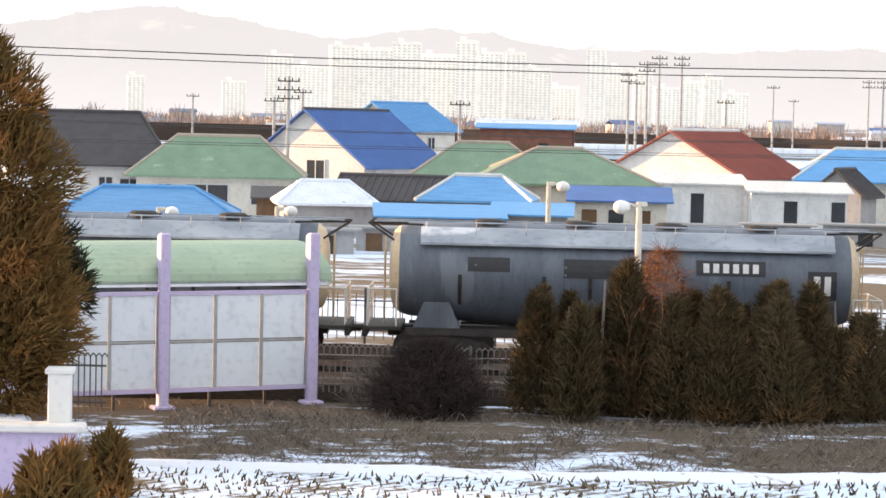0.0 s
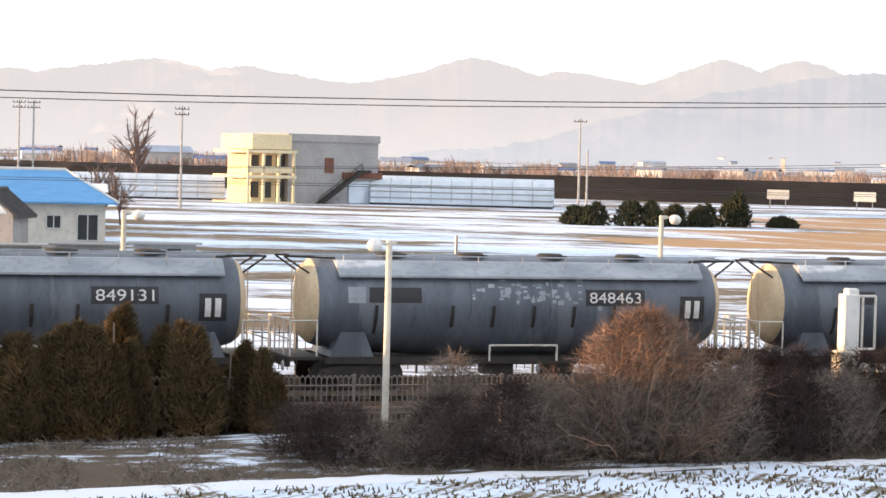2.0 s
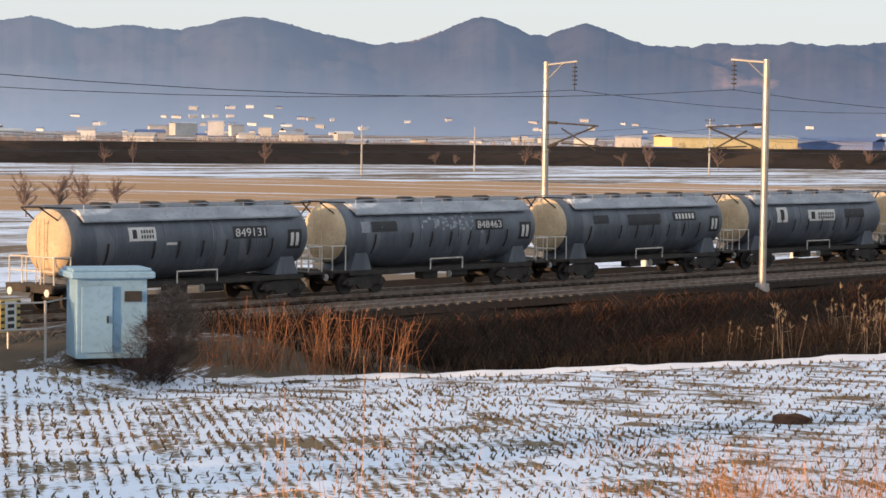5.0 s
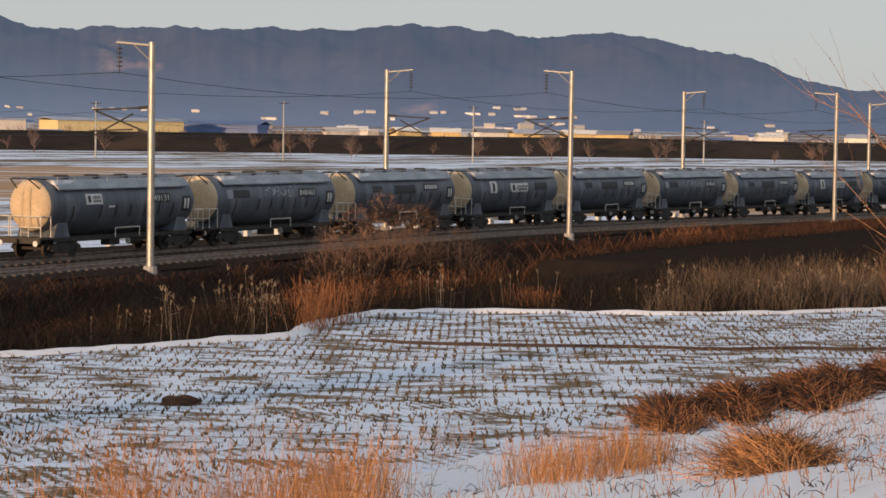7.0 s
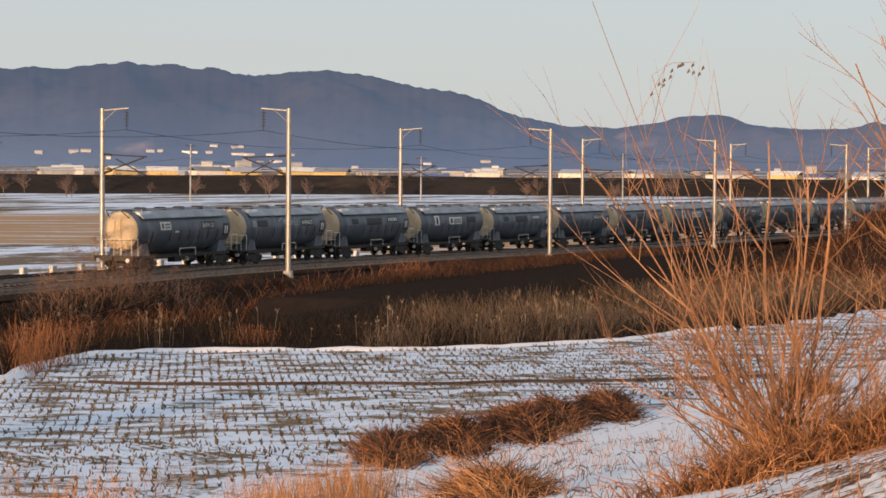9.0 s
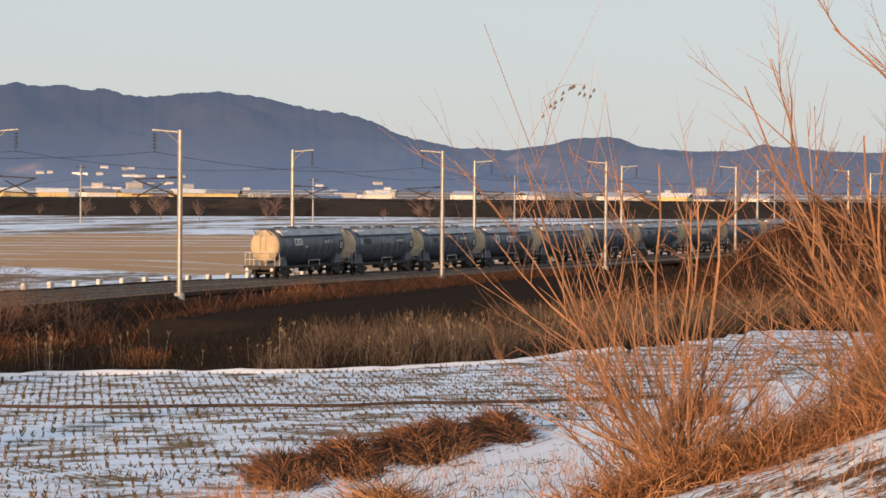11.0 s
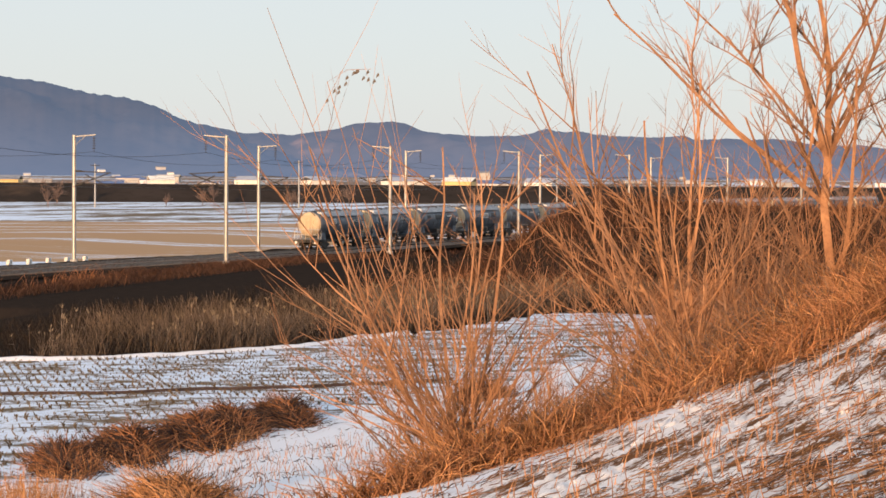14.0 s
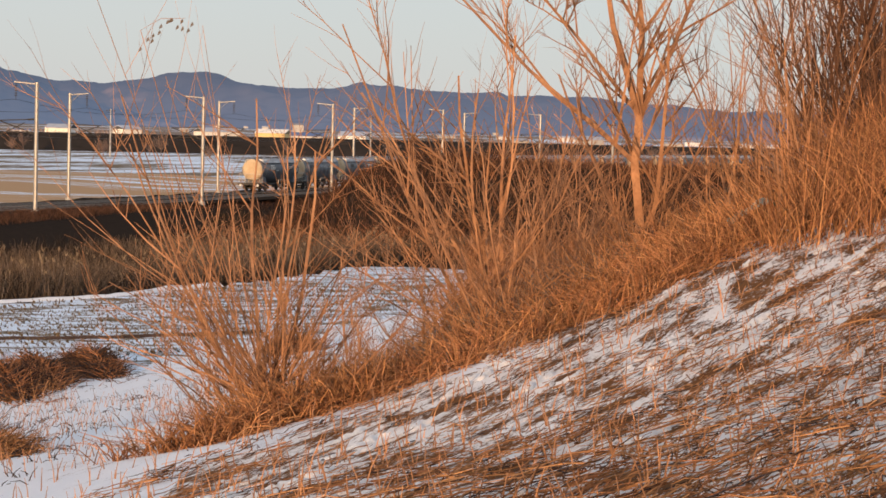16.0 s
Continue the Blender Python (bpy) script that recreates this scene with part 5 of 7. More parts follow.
# ---- bushes ----
def bush(name, at, w, d, h, material, n, seed, label, level=2, kids=4, rad=0.012, group="bushes", dome=True, lean=0.55, tip=None, cat="bush", fill=260):
    rng = random.Random(seed)
    x, y = at
    b = thing(name, pose(x, y, ground_at(x, y) - 0.05), label, cat, group)
    st, up = Strands(), Strands()
    for k in range(n):
        a, q = rng.uniform(0, 6.28), math.sqrt(rng.random())
        px, py = math.cos(a) * q * w * 0.36, math.sin(a) * q * d * 0.36
        hh = h * (0.62 + 0.38 * (1 - q * q)) * rng.uniform(0.8, 1.05) if dome else h * rng.uniform(0.6, 1.05)
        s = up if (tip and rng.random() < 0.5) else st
        branch(s, rng, (px, py, 0), (px / w * 4 * lean + rng.uniform(-.7, .7), py / d * 4 * lean + rng.uniform(-.7, .7), 1), hh, rad, level, kids, 0.34, 0.0)
    for k in range(int(fill * w * d * h)):
        # fine twigs that fill the crown
        a, q, t = rng.uniform(0, 6.28), math.sqrt(rng.random()), rng.random() ** 0.8
        rr = (1 - t ** 2.2) ** 0.5 * (0.75 + 0.25 * min(1, 4 * t))
        p = Vector((math.cos(a) * q * rr * w / 2, math.sin(a) * q * rr * d / 2, t * h * 0.97))
        u = Vector((math.cos(a) * 0.6 + rng.uniform(-.9, .9), math.sin(a) * 0.6 + rng.uniform(-.9, .9), rng.uniform(-.3, 1)))
        # upper twigs mostly take the tip colour, sunlight painted on the crown
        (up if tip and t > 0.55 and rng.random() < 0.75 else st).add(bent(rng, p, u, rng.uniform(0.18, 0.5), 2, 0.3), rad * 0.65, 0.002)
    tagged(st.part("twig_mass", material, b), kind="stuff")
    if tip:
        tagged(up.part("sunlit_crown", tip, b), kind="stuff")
    return b


def evergreen(name, at, w, h, seed, material, n, label, group, blade=0.34, thick=0.035, cat="shrub"):
    """A dense conifer shrub of upswept sprays."""
    rng = random.Random(seed)
    x, y = at
    b = thing(name, pose(x, y, ground_at(x, y) - 0.05), label, cat, group)
    st = Strands()
    st.add(bent(rng, (0, 0, 0), (0, 0, 1), h * 0.85, 4, 0.05), 0.06, 0.02)
    st.part("trunk", M_TWIG, b)
    st = Strands()
    spires = [(rng.uniform(-.42, .42) * w, rng.uniform(-.36, .36) * w, h * rng.uniform(0.62, 1.0)) for _ in range(6)]
    for k in range(n):
        sx, sy, sh = spires[k % 6]
        t = rng.random() ** 0.8
        z = t * sh
        rr = w * 0.42 * (1 - t) ** 0.55 * (0.55 + 0.45 * min(1, t * 6)) * rng.uniform(0.45, 1.05)
        a = rng.uniform(0, 6.28)
        px, py = sx * (1 - 0.25 * t) + math.cos(a) * rr * 0.8, sy * (1 - 0.25 * t) + math.sin(a) * rr * 0.8
        d = Vector((math.cos(a) * 0.6 + rng.uniform(-.5, .5), math.sin(a) * 0.6 + rng.uniform(-.5, .5), rng.uniform(0.3, 1.5)))
        ln = blade * rng.uniform(0.6, 1.3)
        st.add(bent(rng, (px, py, z), d, ln, 2, 0.3), thick, 0.004)
    st.part("foliage", material, b)
    return b


def lumpy_tree(at, lumps, seed, label, material):
    """A conifer whose crown is built of feathery rounded masses."""
    rng = random.Random(seed)
    x, y = at
    t = thing("juniper_tree", pose(x, y, ground_at(x, y) - 0.1), label, "tree", "station trees")
    st = Strands()
    st.add(bent(rng, (0, 0, 0), (0, 0, 1), lumps[0][2] - 0.3, 5, 0.03), 0.16, 0.04)
    st.part("trunk", M_TWIG, t)
    for lx, ly, lz, r in lumps:
        st = Strands()
        for k in range(int(2600 * r * r)):
            u = Vector((rng.gauss(0, 1), rng.gauss(0, 1), rng.gauss(0, 1))).normalized()
            m = noise.noise(u * 2.3 + Vector((lx, ly, lz))) * 0.3
            p = Vector((lx, ly, lz + 0.1)) + u * r * (rng.uniform(0.55, 0.95) + m)
            st.add(bent(rng, p, u + Vector((rng.uniform(-.5, .5), rng.uniform(-.5, .5), rng.uniform(0, 0.9))), rng.uniform(0.14, 0.3), 2, 0.3), 0.022, 0.003)
        st.part("foliage", material, t)
    return t


def station_plants():
    hedge = [evergreen("hedge_shrub", (0, 0), 1.75, 3.6, 40 + k, M_NEEDLE, 12000, "tall dark olive conifer hedge shrub", "hedge shrubs", 0.20, 0.013) for k in range(3)]
    rng = random.Random(8)
    n = 15
    for k in range(n):
        x = 2.9 + k * 0.93 + rng.uniform(-.15, .15)
        y = 53.2 + rng.uniform(-.45, .45) + k * 0.06
        sc = (1.0 - 0.26 * smooth(6, 14, k)) * rng.uniform(0.80, 1.06)
        m = Matrix.Translation((x, y, ground_at(x, y) - 0.05)) @ Matrix.Rotation(rng.uniform(0, 6), 4, "Z")
        o = hedge[k] if k < 3 else copy_thing(hedge[k % 3], m)
        o.matrix_basis = m
        o.scale = (sc * 1.5, sc * 1.2, sc)
    bush("round_bush", (-0.2, 52.6), 2.7, 2.2, 1.75, M_DARKTWIG, 90, 61, "rounded dark leafless bush behind the fence", 2, 5, 0.013, fill=620)
    bush("bare_shrub", (-1.6, 53.6), 1.2, 1.2, 1.2, M_GREYTWIG, 26, 62, "small grey leafless shrub", 2, 4, 0.009)
    bush("bare_shrub", (5.2, 53.9), 1.8, 1.4, 4.0, M_RUST, 30, 63, "tall pinkish leafless shrub in the hedge", 2, 4, 0.01)
    big = ((24.6, 50.6, 4.2, 3.0, 3.55), )
    for k, (x, y, w, d, h) in enumerate(big):
        bush("willow_bush", (x, y), w, d, h, M_GREYTWIG, 120, 70 + k, "large leafless bush with tan sunlight painted on its tips", 2, 5, 0.014, tip=M_TANTWIG, fill=200)
    # tangled bank below the fence
    for k in range(26):
        x = 16.0 + k * 0.82
        y = 50.7 + rng.uniform(-1.0, 1.2)
        hgt = rng.uniform(1.3, 2.2) if x > 19 else rng.uniform(0.8, 1.4)
        bush("bramble", (x, y), 2.0, 1.8, hgt, rng.choice((M_TWIG, M_DARKTWIG, M_DARKTWIG, M_GREYTWIG)), 26, 100 + k, "low tangled dark bramble on the bank", 2, 5, 0.010, "brambles")
    for k in range(9):
        x = 27.2 + k * 0.85
        bush("hedge_bush", (x, 52.0 + 0.2 * math.sin(k)), 1.5, 1.3, 2.2, M_DARKTWIG, 30, 140 + k, "clipped dark brown leafless hedge bush", 2, 5, 0.011, "brown hedge")
    bush("willow_bush", (36.6, 50.8), 3.4, 2.4, 3.2, M_TWIG, 60, 160, "leafless bush with painted sunlit tips beside the pole", 3, 4, 0.012, tip=M_TANTWIG)
    evergreen("round_evergreen", (35.6, 49.4), 2.2, 1.9, 161, M_TOPIARY, 2600, "dark round evergreen bush", "bushes", 0.26, 0.035)
    evergreen("round_evergreen", (38.6, 50.4), 1.6, 1.5, 162, M_TOPIARY, 1500, "dark round evergreen bush", "bushes", 0.26, 0.035)
    # garden trees beside the station
    lumpy_tree((-8.9, 44.6), ((-0.1, 0, 8.3, 0.7), (0.1, -0.1, 7.3, 1.15), (0.35, -0.2, 6.0, 1.4), (0.3, -0.4, 4.6, 1.5), (0.75, -0.4, 3.4, 1.45), (0.4, -0.5, 2.4, 1.3), (-1.0, 0, 5.2, 1.5), (-1.0, -0.2, 3.2, 1.5)), 170, "tall rusty green juniper tree in evening sun", M_LEAF)
    lumpy_tree((-8.3, 47.6), ((0, 0, 4.5, 0.85), (0.3, 0, 3.75, 0.9), (-0.3, 0, 3.1, 0.8)), 173, "dark green conifer behind the juniper", M_TOPIARY)
    evergreen("juniper_shrub", (-6.5, 36.5), 2.0, 1.9, 171, M_LEAF, 3000, "clipped rusty juniper shrub", "station trees", 0.3, 0.04)
    evergreen("brown_conifer", (-6.35, 43.6), 0.9, 1.5, 172, M_LEAF, 900, "small browned conifer beside the wall", "station trees", 0.3, 0.04)
    # bare bushes between field and line
    for k, (at, off, w, h) in enumerate(((106, 8.2, 3.6, 2.4), (109, 7.9, 4.2, 3.6), (112.5, 7.7, 4.4, 4.0), (116, 7.8, 4.0, 3.4), (119.5, 8.4, 3.4, 2.6))):
        x, y, _ = track(at, off)
        bush("bare_shrub", (x, y), w, w * 0.7, h, M_TANTWIG, 30, 180 + k, "tan leafless bush between field and railway", 2, 4, 0.015, "trackside bushes", fill=9)
    # shrubs in the far snow field
    for az, r, w, h in ((24.3, 262, 4.6, 2.9), (25.7, 262, 4.8, 2.9), (26.6, 266, 3.0, 2.5), (27.3, 268, 4.4, 2.7), (28.0, 272, 4.4, 4.6), (29.2, 275, 3.0, 1.2)):
        x, y = polar(az, r)
        evergreen("garden_shrub", (x, y), w, h, int(az * 10), M_TOPIARY, 1300, "dark clipped evergreen in a snowy field", "field shrubs", 0.5, 0.16)


station_plants()


# ---- station side: shelter, fences, lamps ----
M_LILAC = mat("lilac_painted_steel", (0.55, 0.47, 0.66), (0.49, 0.42, 0.60), 1.5, 0.5)
M_PANEL = mat("milky_white_panel", (0.74, 0.77, 0.80), (0.68, 0.72, 0.76), 0.7, 0.4)
M_CANOPY = mat("pale_green_canopy", (0.36, 0.46, 0.32), (0.31, 0.40, 0.28), 0.9, 0.6)
M_LAMPGLASS = mat("white_lamp_globe", (0.85, 0.84, 0.80), (0.8, 0.79, 0.75), 1, 0.35)
M_BOXBLUE = mat("light_blue_cabinet_paint", (0.25, 0.42, 0.56), (0.22, 0.37, 0.50), 0.9, 0.6, c3=(0.32, 0.47, 0.58), spots=-0.05)
M_SIGNY = mat("yellow_warning_board", (0.62, 0.48, 0.16), (0.55, 0.42, 0.14), 2, 0.6)
M_GREENBOX = mat("faded_green_box_paint", (0.16, 0.33, 0.22), (0.13, 0.27, 0.18), 1.5, 0.6)
M_SIGNG = mat("green_signal_disc", (0.05, 0.36, 0.19), (0.04, 0.3, 0.16), 2, 0.5)
M_SIGNR = mat("red_sign_ring", (0.45, 0.05, 0.04), (0.4, 0.045, 0.035), 2, 0.5)


def shelter():
    p, q = Vector((-6.29, 52.5)), Vector((-2.98, 54.1))
    u = (q - p).normalized()
    ang = math.degrees(math.atan2(u.y, u.x))
    s = thing("platform_shelter", pose(p.x, p.y, -0.15, 0, 0, ang), "platform shelter of lilac posts, white panels, green canopy", "shelter")
    span = (q - p).length
    for k in (-2, -1, 0, 1):
        bm = bmesh.new()
        box(bm, k * span, 0, 2.02, 0.24, 0.24, 4.04, bevel=0.03)
        box(bm, k * span, 0, 0.04, 0.5, 0.45, 0.1, bevel=0.03)
        box(bm, k * span, 0.18, 3.6, 0.16, 0.3, 0.8, bevel=0.03)
        part("post", bm, M_LILAC, s)
    for k in (-2, -1, 0):
        x0, x1 = k * span + 0.13, (k + 1) * span - 0.13
        for z in (0.42, 2.66):
            bm = bmesh.new()
            box(bm, (x0 + x1) / 2, 0.05, z, x1 - x0, 0.1, 0.09)
            part("rail", bm, M_LILAC, s)
        w = (x1 - x0) / 3
        for c in range(3):
            for r in range(2):
                bm = bmesh.new()
                box(bm, x0 + (c + 0.5) * w, 0.05, 0.99 + r * 1.11, w - 0.09, 0.03, 1.03, bevel=0.008)
                part("panel", bm, M_PANEL, s)
        for c in range(4):
            bm = bmesh.new()
            box(bm, x0 + c * w, 0.05, 1.54, 0.07, 0.06, 2.2)
            part("mullion", bm, M_GALV, s)
        bm = bmesh.new()
        box(bm, (x0 + x1) / 2, 0.05, 1.545, x1 - x0, 0.05, 0.05)
        part("transom", bm, M_GALV, s)
        for c in (0.3, 0.7):
            bm = bmesh.new()
            box(bm, x0 + (x1 - x0) * c, 0.05, 0.2, 0.06, 0.06, 0.45)
            part("foot", bm, M_DARK, s)
    bm = bmesh.new()
    arc = [(0.15 + 2.2 * (1 - math.cos(a)), 2.95 + 0.78 * math.sin(a)) for a in (radians(10 * k) for k in range(0, 15))]
    prism(bm, [(0.15, 2.86)] + arc + [(y, z - 0.09) for y, z in arc[::-1]][:-1], -2 * span - 0.3, span + 0.55)
    part("canopy", bm, M_CANOPY, s, "curved pale green canopy")
    bm = bmesh.new()
    box(bm, -span / 2 + 0.1, 0.2, 2.86, 3 * span + 0.7, 0.1, 0.12)
    part("gutter", bm, M_PANEL, s)


shelter()


def fence(name, a, b, off, h, pitch, material, arch, label, z=None, rails=(0.25, 0.85)):
    """A pale fence along the line from a to b; every bar is a piece of its own."""
    f = thing(name, Matrix(), label, "fence", "station fences")
    x0, y0, th = track(a, off)
    bar = None
    k = 0
    for s in np.arange(a, b, pitch):
        x, y, th = track(s, off)
        zz = ground_at(x, y) if z is None else z
        post = k % 14 == 0
        if bar is None or post:
            bm = bmesh.new()
            if post:
                box(bm, 0, 0, h * 0.54, 0.07, 0.07, h * 1.12)
            else:
                tube(bm, (0, 0, 0.1), (0, 0, h), 0.017, seg=5)
                if arch:
                    tube(bm, (0, 0, h), (pitch / 2, 0, h + 0.08), 0.017, seg=5)
                    tube(bm, (pitch / 2, 0, h + 0.08), (pitch, 0, h), 0.017, seg=5)
            o = part("post" if post else "bar", bm, material, f, at=pose(x, y, zz, 0, 0, -math.degrees(th)))
            if not post:
                bar = o
        else:
            same("bar", bar, f, pose(x, y, zz, 0, 0, -math.degrees(th)))
        k += 1
    for r in rails:
        st, pts = Strands(), []
        for s in np.linspace(a, b, 12):
            x, y, _ = track(s, off)
            pts.append(Vector((x, y, (ground_at(x, y) if z is None else z) + h * r)))
        st.add(pts, 0.026, 0.026)
        st.part("rail", material, f)


M_FENCE = mat("grey_brown_fence_steel", (0.21, 0.185, 0.165), (0.15, 0.13, 0.12), 2, 0.7)
M_DARKFENCE = mat("dark_railing_steel", (0.10, 0.095, 0.095), (0.08, 0.075, 0.075), 2, 0.7)
fence("front_fence", -3.0, 26.0, 6.9, 1.15, 0.14, M_FENCE, True, "grey-brown steel fence with arched bar tops", 0.0)
fence("front_fence", 30.0, 36.0, 7.0, 1.0, 0.16, M_FENCE, True, "grey-brown steel fence with arched bar tops", 0.0)
fence("back_fence", -22.0, 37.0, -8.2, 1.5, 0.28, M_DARKFENCE, False, "dark steel railing beyond the far platform", -0.2)
fence("garden_fence", -8.6, -7.2, 10.5, 1.35, 0.13, M_DARKFENCE, True, "grey arched railing beside the shelter", -0.15)


def lamp_post(s, off, h, side):
    x, y, th = track(s, off)
    p = thing("platform_lamp", pose(x, y, -0.1, 0, 0, -math.degrees(th)), "slim cream lamp post with white floodlight", "street lamp", "platform lamps")
    bm = bmesh.new()
    tube(bm, (0, 0, -0.3), (0, 0, h), 0.09, 0.075, 10)
    part("post", bm, M_CREAMWALL, p)
    bm = bmesh.new()
    tube(bm, (0, 0, h - 0.12), (side * 0.45, -0.1, h + 0.02), 0.035, seg=6)
    box(bm, 0.06, 0, h - 0.05, 0.26, 0.12, 0.12, bevel=0.02)
    part("arm", bm, M_CREAMWALL, p)
    bm = bmesh.new()
    bmesh.ops.create_uvsphere(bm, u_segments=16, v_segments=10, radius=0.2, matrix=Matrix.Translation((side * 0.42, -0.14, h - 0.12)) @ Matrix.Diagonal((1.0, 0.75, 0.82, 1)))
    part("lamp_head", bm, M_LAMPGLASS, p)


for s, off, h, side in ((19.2, 7.5, 4.7, -1), (33.0, -7.5, 5.05, 1), (34.0, 7.5, 4.95, -1), (3.0, -7.5, 4.9, 1), (4.8, 7.5, 4.9, -1), (15.5, -7.5, 4.9, 1), (-8.5, -7.0, 3.9, 1), (-5.0, -7.0, 4.0, 1)):
    lamp_post(s, off, h, side)


def post(name, s, off, h, label, cat):
    x, y, th = track(s, off)
    p = thing(name, pose(x, y, ground_at(x, y), 0, 0, -math.degrees(th)), label, cat)
    bm = bmesh.new()
    tube(bm, (0, 0, -0.2), (0, 0, h), 0.045, seg=8)
    part("post", bm, M_GALV, p)
    return p


def disc(p, name, z, r, m, y=-0.07):
    bm = bmesh.new()
    tube(bm, (0, y, z), (0, y - 0.03, z), r, r, 20)
    return part(name, bm, m, p)


def wall_and_cabinets():
    # lilac garden wall with a white coping
    w = thing("garden_wall", pose(-8.9, 42.0, -0.45, 0, 0, 4), "lilac rendered garden wall with snowy white coping", "wall")
    bm = bmesh.new()
    box(bm, 0, 0, 0.55, 4.6, 0.25, 1.3, bevel=0.02)
    part("body", bm, M_LILAC, w)
    bm = bmesh.new()
    box(bm, 0, 0, 1.28, 4.9, 0.6, 0.14, bevel=0.03)
    part("coping", bm, M_WHITEWALL, w)
    bm = bmesh.new()
    box(bm, 1.95, 0.3, 1.8, 0.42, 0.4, 0.95, bevel=0.02)
    box(bm, 1.95, 0.3, 2.3, 0.52, 0.5, 0.1, bevel=0.02)
    part("pillar", bm, M_WHITEWALL, w)
    bm = bmesh.new()
    box(bm, -0.5, 0.9, 1.2, 3.6, 1.4, 0.25, bevel=0.1)
    part("snow_cover", bm, M_SNOWROOF, w)
    # white signal cabinet in a frame
    x, y, th = track(32.2, 7.2)
    c = thing("signal_cabinet", pose(x, y, -0.1, 0, 0, -4), "white signal cabinet on a ladder frame", "cabinet")
    bm = bmesh.new()
    box(bm, -0.1, 0, 2.7, 0.45, 0.4, 1.5, bevel=0.03)
    box(bm, -0.05, 0, 3.5, 0.34, 0.3, 0.2, bevel=0.04)
    part("case", bm, M_WHITEWALL, c)
    bm = bmesh.new()
    box(bm, -0.15, 0, 0.9, 0.6, 0.5, 2.1, bevel=0.03)
    part("pedestal", bm, M_CREAMWALL, c)
    bm = bmesh.new()
    for xx in (0.25, 0.62):
        tube(bm, (xx, -0.1, 2.0), (xx, -0.1, 3.4), 0.035, seg=6)
    for z in (2.0, 3.4):
        tube(bm, (-0.1, -0.1, z), (0.62, -0.1, z), 0.035, seg=6)
    part("frame", bm, M_HANDRAIL, c)
    # level crossing cabinets
    x, y = 43.6, 49.6
    c = thing("relay_cabinet", pose(x, y, 0.2, 0, 0, -42), "tall cream and light blue relay cabinet", "cabinet", "track cabinets")
    bm = bmesh.new()
    box(bm, 0.5, 0.2, 2.14, 1.5, 1.0, 1.12, bevel=0.03)
    part("body", bm, M_BOXBLUE, c)
    bm = bmesh.new()
    box(bm, 0.5, 0.25, 0.79, 1.4, 0.9, 1.58, bevel=0.03)
    # dark brown paints the shade below the blue body
    part("base_case", bm, mat("brown_case_painted_shade", (0.17, 0.13, 0.105), (0.11, 0.085, 0.07), 2, 0.8), c, "brown base case with painted shade")
    bm = bmesh.new()
    box(bm, -0.62, -0.1, 1.4, 0.75, 0.9, 2.8, bevel=0.03)
    part("door", bm, M_CREAMWALL, c)
    bm = bmesh.new()
    box(bm, -0.75, -0.2, 2.95, 0.95, 1.1, 0.28, bevel=0.03)
    box(bm, 0.6, 0.2, 2.76, 1.8, 1.25, 0.12, bevel=0.03)
    part("roof", bm, M_WHITEWALL, c)
    for dx, dy, hh in ((-2.1, 0.9, 1.5), (1.9, 1.2, 1.15), (0.55, -1.1, 1.3)):
        cc = thing("small_cabinet", pose(x + dx, y + dy, 0.2, 0, 0, -40), "small rusty cream trackside cabinet", "cabinet", "track cabinets")
        bm = bmesh.new()
        box(bm, 0, 0, hh / 2, 0.5, 0.4, hh, bevel=0.03)
        part("body", bm, M_CREAM, cc)
        bm = bmesh.new()
        box(bm, 0, 0, hh + 0.04, 0.6, 0.5, 0.08, bevel=0.02)
        part("lid", bm, M_WHITEWALL, cc)
    c = thing("equipment_hut", pose(48.15, 46.9, 0.1, 0, 0, -33), "light blue metal equipment hut with flat lid", "cabinet", "track cabinets")
    bm = bmesh.new()
    box(bm, 0, 0, 1.12, 2.05, 1.4, 2.3, bevel=0.02)
    part("body", bm, M_BOXBLUE, c)
    bm = bmesh.new()
    box(bm, 0, 0, 2.36, 2.45, 1.8, 0.2, bevel=0.04)
    box(bm, 0, 0, 2.5, 2.3, 1.5, 0.1, bevel=0.03)
    part("roof", bm, M_BOXBLUE, c)
    bm = bmesh.new()
    box(bm, -0.45, -0.77, 1.1, 0.9, 0.04, 1.9, bevel=0.01)
    d = part("door", bm, M_BOXBLUE, c)
    bm = bmesh.new()
    box(bm, -0.15, -0.81, 1.1, 0.05, 0.06, 0.2)
    part("handle", bm, M_DARK, d)
    bm = bmesh.new()
    box(bm, 0.6, -0.77, 1.75, 0.5, 0.04, 0.3)
    part("vent", bm, M_DARK, c)
    bush("bramble", (50.4, 46.4), 1.9, 1.3, 1.9, M_TWIG, 70, 190, "dark leafless bush against the hut", 2, 5, 0.011, "brambles")
    bush("bramble", (48.0, 45.0), 1.9, 1.0, 1.9, M_DARKTWIG, 60, 191, "dark leafless bush against the hut", 2, 5, 0.010, "brambles")
    # railing round the cabinets
    f = thing("pipe_railing", Matrix(), "thin galvanised pipe railing round the cabinets", "fence", "station fences")
    pts = [(40.2, 50.8), (41.6, 50.0), (43.6, 48.4), (46.2, 47.4), (49.2, 48.8)]
    for a in pts:
        bm = bmesh.new()
        tube(bm, (*a, 0.0), (*a, 1.75), 0.04, seg=6)
        part("post", bm, M_GALV, f)
    for a, b in zip(pts, pts[1:]):
        for z in (0.95, 1.7):
            bm = bmesh.new()
            tube(bm, (*a, z), (*b, z), 0.025, seg=6)
            part("rail", bm, M_GALV, f)
    p = post("round_sign", 41.5, 9.0, 2.55, "round white sign on a galvanised post", "sign")
    disc(p, "sign_disc", 2.45, 0.3, M_WHITE)
